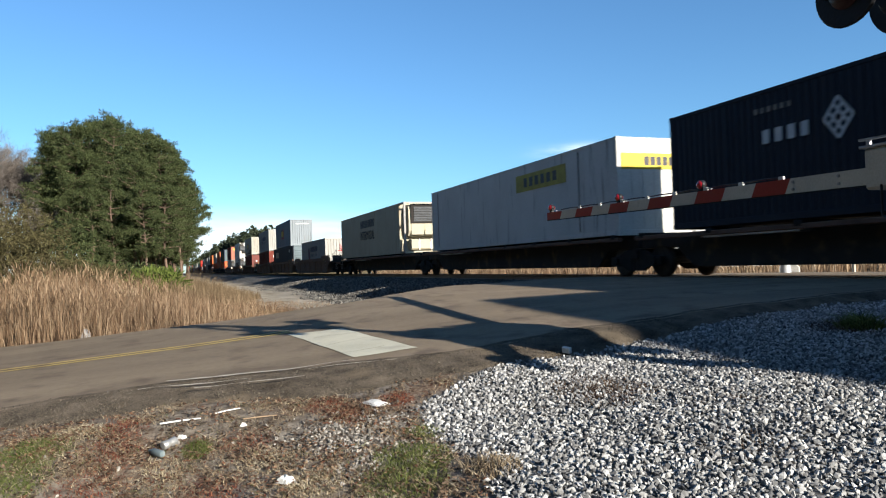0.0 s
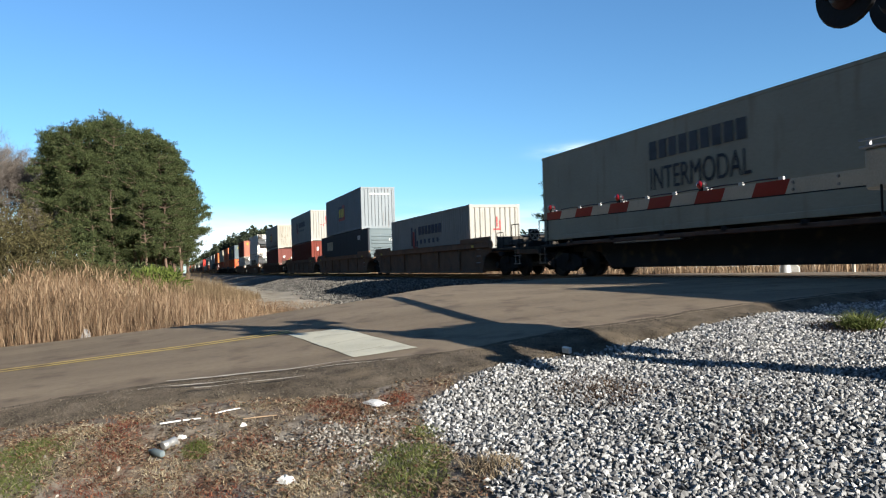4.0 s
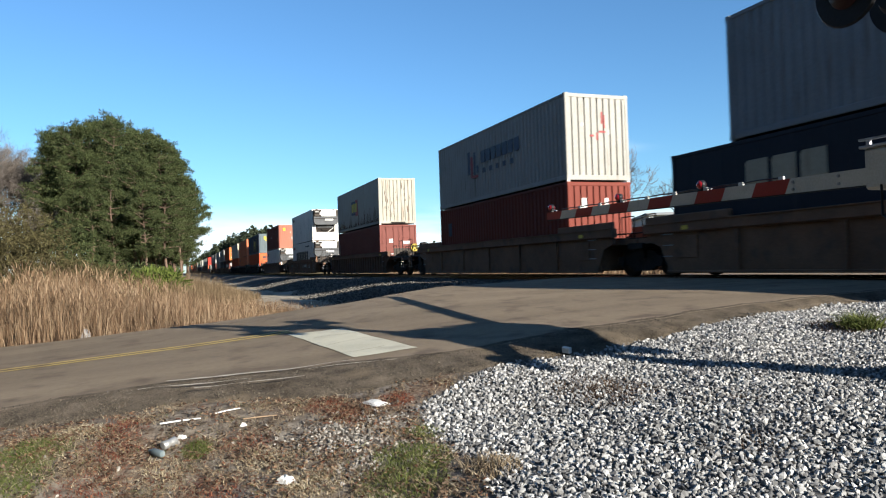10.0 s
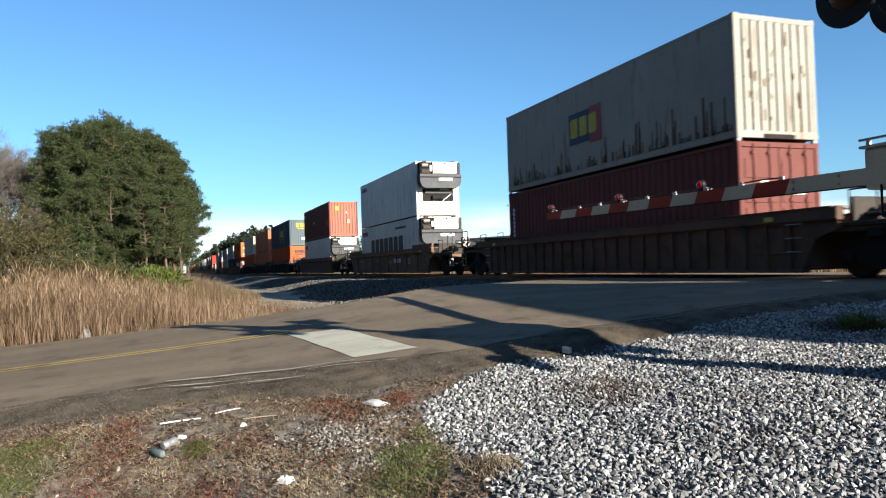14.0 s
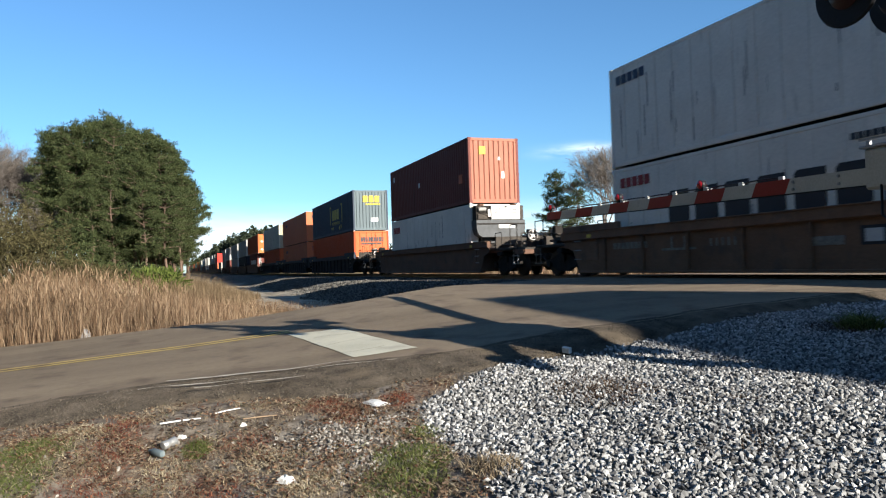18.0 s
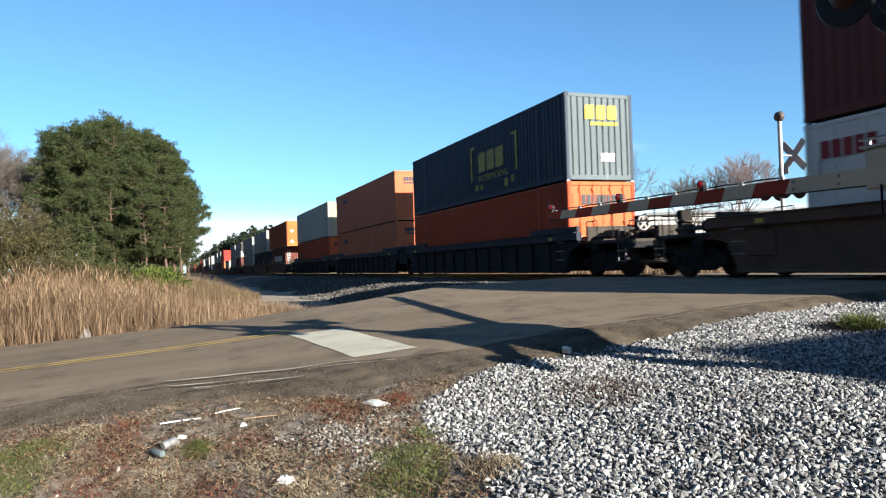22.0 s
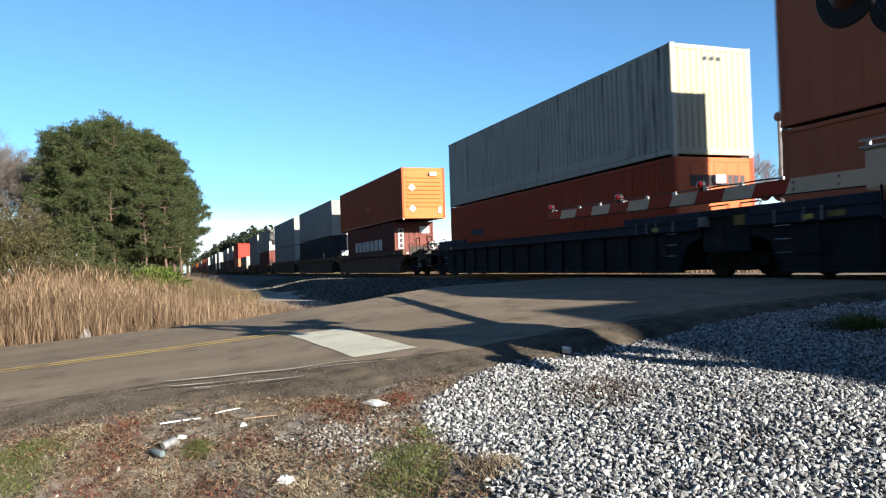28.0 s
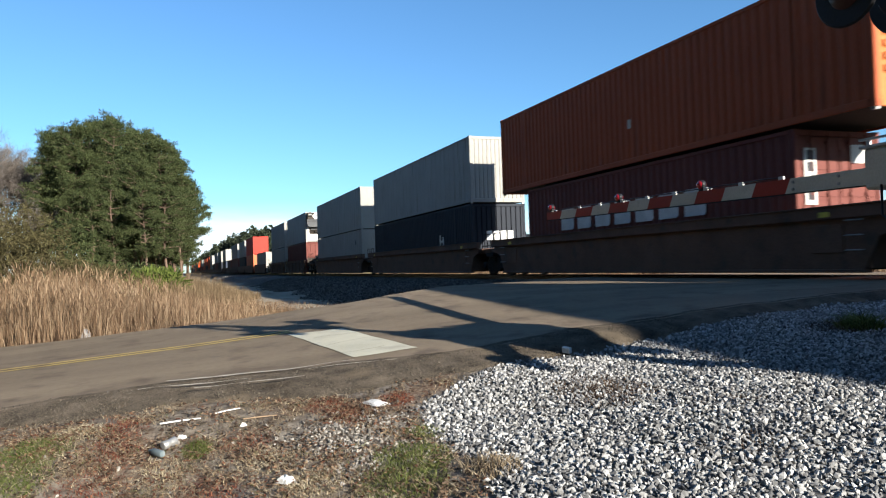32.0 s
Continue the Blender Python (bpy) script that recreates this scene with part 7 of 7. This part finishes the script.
def bare_parts(seed, high, mat, thick=0.011, levels=6, wide=0.45):
    """A leafless tree: limbs that fork again and again into twigs."""
    rnd = random.Random(seed)
    wood, twigs_v, twigs_f = Shape(), [], []

    def grow(p, way, length, r, level):
        q = p + way * length
        limb(wood, p, q, r, r * 0.7, 6 if level < 2 else 3)
        if level >= levels:
            return
        for k in range(3 if level > 0 else 5):
            d = (way + Vector((rnd.gauss(0, wide), rnd.gauss(0, wide), rnd.gauss(0.12, wide * 0.6)))).normalized()
            start = p.lerp(q, rnd.uniform(0.55, 1.0))
            if level >= levels - 2:
                e = start + d * length * rnd.uniform(0.5, 0.9)
                n = len(twigs_v)
                w = d.orthogonal().normalized() * 0.009
                twigs_v.extend((start - w, start + w, e))
                twigs_f.append((n, n + 1, n + 2))
                for _ in range(4):
                    s2 = start.lerp(e, rnd.uniform(0.2, 1))
                    e2 = s2 + (d + Vector((rnd.gauss(0, 0.6), rnd.gauss(0, 0.6), rnd.gauss(0.2, 0.4)))).normalized() * length * rnd.uniform(0.3, 0.7)
                    n = len(twigs_v)
                    twigs_v.extend((s2 - w * 0.8, s2 + w * 0.8, e2))
                    twigs_f.append((n, n + 1, n + 2))
            grow(start, d, length * rnd.uniform(0.62, 0.8), r * 0.55, level + 1)

    grow(Vector((0, 0, -0.2)), Vector((0, 0, 1)), high * 0.30, high * thick, 0)
    return wood.mesh("trunk", M_GREYBARK), raw_mesh("crown", np.array([tuple(q) for q in twigs_v]), np.array(twigs_f), mat)


BARE = [bare_parts(61, 11.0, M_TWIG), bare_parts(62, 11.0, M_TWIG), bare_parts(63, 10.0, M_TWIG_RED)]
for k, (px, dist, sc) in enumerate([(-34, 72, 1.6), (2, 78, 1.65), (26, 76, 1.5), (50, 80, 1.55), (72, 78, 1.45), (-60, 70, 1.6), (12, 64, 1.0), (40, 62, 0.8), (30, 70, 1.3), (58, 72, 1.35), (-15, 66, 1.4)]):
    tree("bare_tree", BARE[k % 2], "leafless grey-brown tree at the edge of the wood", px, dist, sc, k * 81, group="bare trees")
tree("bare_tree", BARE[2], "leafless russet-twigged tree beyond the railway", 1310, 64, 1.22, 20, group="bare trees")
tree("bare_tree", BARE[0], "leafless grey tree beyond the railway", 1112, 80, 1.65, 50, group="bare trees")
tree("bare_tree", BARE[1], "leafless grey tree beyond the railway", 1070, 86, 1.5, 140, group="bare trees")
tree("bare_tree", BARE[1], "small leafless sapling beyond the railway", 1216, 66, 0.95, 200, group="bare trees")
tree("pine_tree", PINES[1], "dark green pine beyond the railway", 985, 92, 0.95, 10, group="pine clump")
tree("pine_tree", PINES[0], "dark green pine beyond the railway", 1026, 96, 0.9, 120, group="pine clump")


# undergrowth below the pines: brown and green scrub
def bush(px, dist, radius, high, mat, seed, label):
    rng = np.random.default_rng(seed)
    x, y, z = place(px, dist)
    n = int(170 * radius)
    c = rng.normal(size=(n, 3))
    c /= np.linalg.norm(c, axis=1)[:, None]
    c *= (rng.random(n) ** 0.4)[:, None] * np.array([radius, radius, high * 0.55])
    c += (x, y, z + high * 0.5)
    c[:, 2] = np.maximum(c[:, 2], z + 0.1)
    v, f = needle_cloud(rng, c, rng.uniform(0.16, 0.38, n), 12)
    return tagged(new("bush", raw_mesh("bush", v, f, mat)), label, "bush", "undergrowth")


M_GREENBUSH = scatter_material("bright_green_leaves", (0.045, 0.062, 0.014), (0.080, 0.108, 0.022), (0.13, 0.155, 0.04), 0.8, 0.3)
M_SCRUB = scatter_material("brown_scrub", (0.032, 0.027, 0.013), (0.060, 0.052, 0.023), (0.090, 0.080, 0.036), 0.9, 0.15)
M_TANGRASS = scatter_material("tall_brown_grass", (0.085, 0.058, 0.034), (0.15, 0.108, 0.064), (0.22, 0.165, 0.10), 0.9, 0.2)
for k, (px, dist, rad, hi, green) in enumerate([(14, 49, 3.0, 6.2, 0), (58, 50, 2.8, 5.4, 0), (96, 52, 2.8, 5.2, 1), (120, 47, 2.4, 2.6, 0), (150, 50, 2.4, 2.3, 1), (190, 49, 2.3, 1.9, 0), (245, 50, 2.2, 1.9, 1), (258, 29, 0.85, 1.35, 2), (282, 28, 0.85, 1.3, 2), (272, 31, 0.8, 1.4, 2), (304, 30, 0.6, 1.1, 2), (-20, 46, 3.0, 4.8, 0)]):
    bush(px, dist, rad, hi, (M_SCRUB, M_NEEDLE, M_GREENBUSH)[green], 70 + k, ("brown leafless scrub below the pines", "dark evergreen bush below the pines", "bright green bush beside the reeds")[green])
r = np.random.default_rng(91)
thicket = []
for px, dist, rad, hi in ((322, 30, 1.0, 1.15), (338, 31, 1.1, 1.2), (356, 31, 1.1, 1.0), (376, 32, 1.1, 0.82), (398, 33, 1.1, 0.62), (420, 34, 1.0, 0.42), (308, 27, 0.9, 0.9), (350, 27, 1.0, 0.75), (385, 27, 1.0, 0.5)):
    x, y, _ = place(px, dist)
    n = 1500
    a, d = r.uniform(0, math.tau, n), rad * np.sqrt(r.random(n))
    thicket.append(blades(r, x + d * np.cos(a), y + d * np.sin(a), 1.18 * hi * r.uniform(0.45, 1.05, n) * (1.1 - 0.35 * d / rad), r.uniform(0.008, 0.02, n), r.uniform(0.05, 0.5, n)))
v, f = joined(thicket)
tagged(new("brown_grass", raw_mesh("brown_grass", v, f, M_TANGRASS)), "thicket of fine brown grass between the reeds and the track", "grass", kind="stuff")


# far woods along the line beyond the train and round the horizon; unseen shading trees beside the line and behind the
# viewer
def woods(rng, pts, mat, name, label, tuft_size=0.9, per=8, each=70):
    cs, ss = [], []
    for x, y, hi, rad in pts:
        n = each
        c = rng.normal(size=(n, 3))
        c /= np.linalg.norm(c, axis=1)[:, None]
        c *= (rng.random(n) ** 0.35)[:, None] * np.array([rad, rad, hi * 0.5])
        c += (x, y, hi * 0.5 - 1.0)
        cs.append(c)
        ss.append(rng.uniform(0.6, 1.2, n) * tuft_size)
    v, f = needle_cloud(rng, np.concatenate(cs), np.concatenate(ss), per, 4.0)
    return tagged(new(name, raw_mesh(name, v, f, mat)), label, "trees", kind="stuff")


M_FARWOOD = scatter_material("far_pine_needles", (0.012, 0.017, 0.010), (0.022, 0.029, 0.017), (0.038, 0.046, 0.027), 0.9, 0.0)
rng = np.random.default_rng(77)
pts = []
for x in np.arange(-1100, -225, 5.0):
    pts.append((x, 27 + rng.uniform(-2, 5), rng.uniform(11, 15.5) * (1.0 if x > -290 else 1.25), rng.uniform(3.5, 5)))
for a in np.arange(10, 62, 1.1):
    d = rng.uniform(230, 290)
    pts.append((-d * math.cos(radians(a)), d * math.sin(radians(a)), rng.uniform(8, 12), rng.uniform(5, 8)))
for x in np.arange(-620, -72, 5.0):  # added rows, hidden behind the pine clump, that shade the far containers from the sky
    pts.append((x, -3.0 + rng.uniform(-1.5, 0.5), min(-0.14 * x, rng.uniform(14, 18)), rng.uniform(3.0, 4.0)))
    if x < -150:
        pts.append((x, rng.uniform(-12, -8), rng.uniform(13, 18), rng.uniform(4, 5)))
woods(rng, pts, M_FARWOOD, "far_woods", "dark wood along the railway in the distance, with unseen rows that shade the train", 1.25, 9, 130)
# added out of view: tall trees that cut sky light on the train's near sides
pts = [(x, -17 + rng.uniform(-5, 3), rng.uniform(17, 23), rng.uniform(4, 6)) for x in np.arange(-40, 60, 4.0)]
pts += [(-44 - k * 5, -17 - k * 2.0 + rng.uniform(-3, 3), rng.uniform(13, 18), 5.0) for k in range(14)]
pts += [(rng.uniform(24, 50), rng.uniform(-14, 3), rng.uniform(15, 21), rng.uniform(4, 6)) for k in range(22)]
woods(rng, pts, M_NEEDLE, "sky_block_wood", "unseen dark pines added behind the viewer to block sky light", 1.2, 8, 110)

# dry brush along the foot of the bank beyond the track
r = np.random.default_rng(83)
n = 26000
x, y = r.uniform(-75, 8, n), r.uniform(19.5, 25.0, n)
ok = r.random(n) < 0.55 + 0.45 * np.sin(0.9 * x + np.sin(2.3 * x)) * np.sin(0.7 * y)
x, y, n = x[ok], y[ok], int(ok.sum())
v, f = blades(r, x, y, r.uniform(0.35, 1.0, n), r.uniform(0.02, 0.05, n), r.uniform(0.05, 0.6, n))
tagged(new("dry_brush", raw_mesh("dry_brush", v, f, M_REED)), "dry tan brush along the far side of the railway", "brush", kind="stuff")

# ---- buildings beyond the railway ----
M_SIDING = material("white_siding", (0.42, 0.42, 0.41), 0.6, 0.0, 0.06, 0.4, 12, 0.1)
M_ROOF = material("grey_roof", (0.20, 0.21, 0.22), 0.55, 0.2, 0.1, 0.5, 15, 0.1)


def warehouse(px0, d0, px1, d1, high, deep, label):
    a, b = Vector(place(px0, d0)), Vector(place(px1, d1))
    along = Vector((b.x - a.x, b.y - a.y, 0))
    ln = along.length
    w = thing("warehouse", label, "building")
    w.matrix_basis = Matrix.Translation((a.x, a.y, -1.0)) @ Matrix.Rotation(math.atan2(along.y, along.x), 4, "Z")
    part("wall", Shape().box(0, ln, 0, deep, 0, high), M_SIDING, w)
    part("roof", Shape().prism([(-0.3, high), (ln + 0.3, high), (ln + 0.3, high + 0.25), (-0.3, high + 0.25)], -0.3, deep + 0.3), M_ROOF, w)
    n = int(ln / 1.2)
    for k in range(n):
        x = (k + 0.5) * ln / n
        part("siding_rib", Shape().box(x - 0.03, x + 0.03, -0.03, 0.0, 0.2, high - 0.05), M_SIDING, w)
    for k in range(2):
        x = ln * (0.3 + 0.4 * k)
        part("loading_door", Shape().box(x - 1.6, x + 1.6, -0.05, -0.004, 0.0, 3.4), M_ROOF, w)
    return w


warehouse(1150, 74, 1640, 82, 5.7, 18, "long low white metal-sided warehouse beyond the railway")
warehouse(826, 135, 1010, 120, 6.0, 20, "low pale warehouse with a grey roof in the distance")
pole = thing("street_lamp", "tall grey street lamp in the distance", "street lamp")
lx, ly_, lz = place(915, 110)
part("pole", Shape().tube((lx, ly_, lz), (lx, ly_, lz + 9.5), 0.09, 8, 0.05), M_GALV, pole)
part("lamp_head", Shape().tube((lx, ly_, lz + 9.5), (lx - 0.8, ly_ - 0.6, lz + 9.7), 0.05, 6).box(lx - 1.3, lx - 0.7, ly_ - 0.8, ly_ - 0.5, lz + 9.62, lz + 9.8), M_GALV, pole)

M_CONCRETE = material("weathered_concrete", (0.42, 0.40, 0.36), 0.9, 0.0, 0.2, 4, 50, 0.4, (0.2, 0.18, 0.15), 0.35)
bx_, by_ = -18.5, 19.0
solo("concrete_block", Shape().prism([(-0.30, -0.1), (0.30, -0.1), (0.28, 0.34), (0.16, 0.46), (-0.20, 0.46), (-0.30, 0.36)], -0.25, 0.25), M_CONCRETE, "pale weathered concrete stub beyond the track", "block", at=pose(bx_, by_, float(ground_z(bx_, by_)), 0, 0, 40))
for x, y in ((-16.1, 19.0), (-19.4, 21.0)):
    post = thing("marker_post", "slim white marker post beyond the track", "post", "marker posts")
    z = float(ground_z(x, y))
    part("post", Shape().box(x - 0.05, x + 0.05, y - 0.03, y + 0.03, z - 0.1, z + 0.75, 0.01), M_GATE_WHITE, post)
    part("cap", Shape().box(x - 0.055, x + 0.055, y - 0.035, y + 0.035, z + 0.75, z + 0.78), M_GALV, post)

# ---- litter on the verge ----
M_PAPER = material("paper", (0.52, 0.52, 0.50), 0.8, 0.0, 0.1, 20, 90, 0.2)
M_BAG = material("plastic_bag", (0.22, 0.21, 0.20), 0.6, 0.0, 0.2, 15, 60, 0.2)
M_CAN = material("crushed_can", (0.30, 0.30, 0.29), 0.35, 0.5, 0.15, 12, 80, 0.2)
M_WOOD = material("brown_stick", (0.24, 0.17, 0.11), 0.8, 0.0, 0.15, 10, 60, 0.2)


def on_ground(x, y, lift=0.0):
    return float(ground_z(x, y)) + lift


def crumpled(name, x, y, sx, sy, hi, seed, label, mat, category):
    """A crumpled sheet or lump lying on the ground."""
    rnd = random.Random(seed)
    s = Shape()
    n = 7
    for i in range(n + 1):
        for j in range(n + 1):
            u, w = i / n - 0.5, j / n - 0.5
            z = hi * max(0.0, 1 - (2 * max(abs(u), abs(w))) ** 4) * rnd.uniform(0.55, 1.0)
            s.v.append((u * sx + rnd.uniform(-0.1, 0.1) * sx / n, w * sy + rnd.uniform(-0.1, 0.1) * sy / n, max(0.0, z)))
    for i in range(n):
        for j in range(n):
            q = i * (n + 1) + j
            s.f.append((q, q + n + 1, q + n + 2, q + 1))
            s.s.append(False)
    ring = len(s.v)
    s.v.append((0, 0, -0.004))
    rim = [i * (n + 1) for i in range(n + 1)] + [n * (n + 1) + j for j in range(1, n + 1)] + [i * (n + 1) + n for i in range(n - 1, -1, -1)] + [j for j in range(n - 1, 0, -1)]
    for a, b in zip(rim, rim[1:] + rim[:1]):
        s.f.append((b, a, ring))
        s.s.append(False)
    return solo(name, s, mat, label, category, at=pose(x, y, on_ground(x, y, 0.006), 0, 0, rnd.uniform(0, 90)))


crumpled("paper_sheet", -5.92, 1.55, 0.24, 0.15, 0.03, 1, "crumpled white paper lying on dry grass", M_PAPER, "litter")
crumpled("paper_lump", -4.66, 0.63, 0.10, 0.085, 0.05, 2, "white crumpled paper cup on the verge", M_PAPER, "litter")
crumpled("paper_scrap", -5.99, 0.49, 0.05, 0.04, 0.03, 3, "small white scrap on the verge", M_PAPER, "litter")
crumpled("paper_scrap", -5.95, 0.03, 0.06, 0.05, 0.03, 4, "small white scrap on bare earth", M_PAPER, "litter")
solo("paper_carton", Shape().box(-0.04, 0.04, -0.026, 0.026, -0.02, 0.038, 0.006), M_PAPER, "small white paper carton at the edge of the stones", "litter", at=pose(-6.36, 3.63, on_ground(-6.36, 3.63, 0.045), 8, 6, 25))
crumpled("plastic_bag", -15.65, -1.62, 0.24, 0.22, 0.29, 6, "white plastic bag caught at the foot of the reeds", M_BAG, "litter")
for k, (x0, y0, x1, y1, rr) in enumerate([(-6.26, -0.13, -6.28, 0.18, 0.007), (-6.36, 0.28, -6.44, 0.50, 0.006), (-6.12, 0.50, -6.06, 0.76, 0.006)]):
    s = Shape().tube((x0, y0, on_ground(x0, y0, rr + 0.012)), ((x0 + x1) / 2, (y0 + y1) / 2, on_ground((x0 + x1) / 2, (y0 + y1) / 2, rr + 0.015)), rr, 8)
    s.tube(((x0 + x1) / 2, (y0 + y1) / 2, on_ground((x0 + x1) / 2, (y0 + y1) / 2, rr + 0.015)), (x1, y1, on_ground(x1, y1, rr + 0.012)), rr, 8, rr * 0.8)
    solo("stick", s, M_PAPER if k < 2 else M_WOOD, "pale peeled stick lying on the verge" if k < 2 else "thin brown stick lying on the verge", "stick", "sticks")
can = thing("drink_can", "crushed silver drink can lying in the grass", "can")
can.matrix_basis = pose(-5.80, -0.06, on_ground(-5.80, -0.06, 0.045), 8, 12, 40)
part("body", Shape().turned([(-0.06, 0.024), (-0.055, 0.032), (-0.01, 0.030), (0.0, 0.026), (0.012, 0.031), (0.052, 0.033), (0.06, 0.026)], (0, 0, 0), 18), M_CAN, can)
part("lid", Shape().turned([(0.06, 0.026), (0.062, 0.024), (0.061, 0.010)], (0, 0, 0), 18), M_GALV, can)
bottle = solo("plastic_bottle", Shape().turned([(-0.09, 0.020), (-0.08, 0.026), (0.03, 0.026), (0.06, 0.016), (0.075, 0.012), (0.09, 0.012)], (0, 0, 0), 16), M_SLATE_END, "flattened grey-blue plastic bottle on dry grass", "bottle", at=pose(-5.69, -0.15, on_ground(-5.69, -0.15, 0.040), 0, 0, 120))
motions()
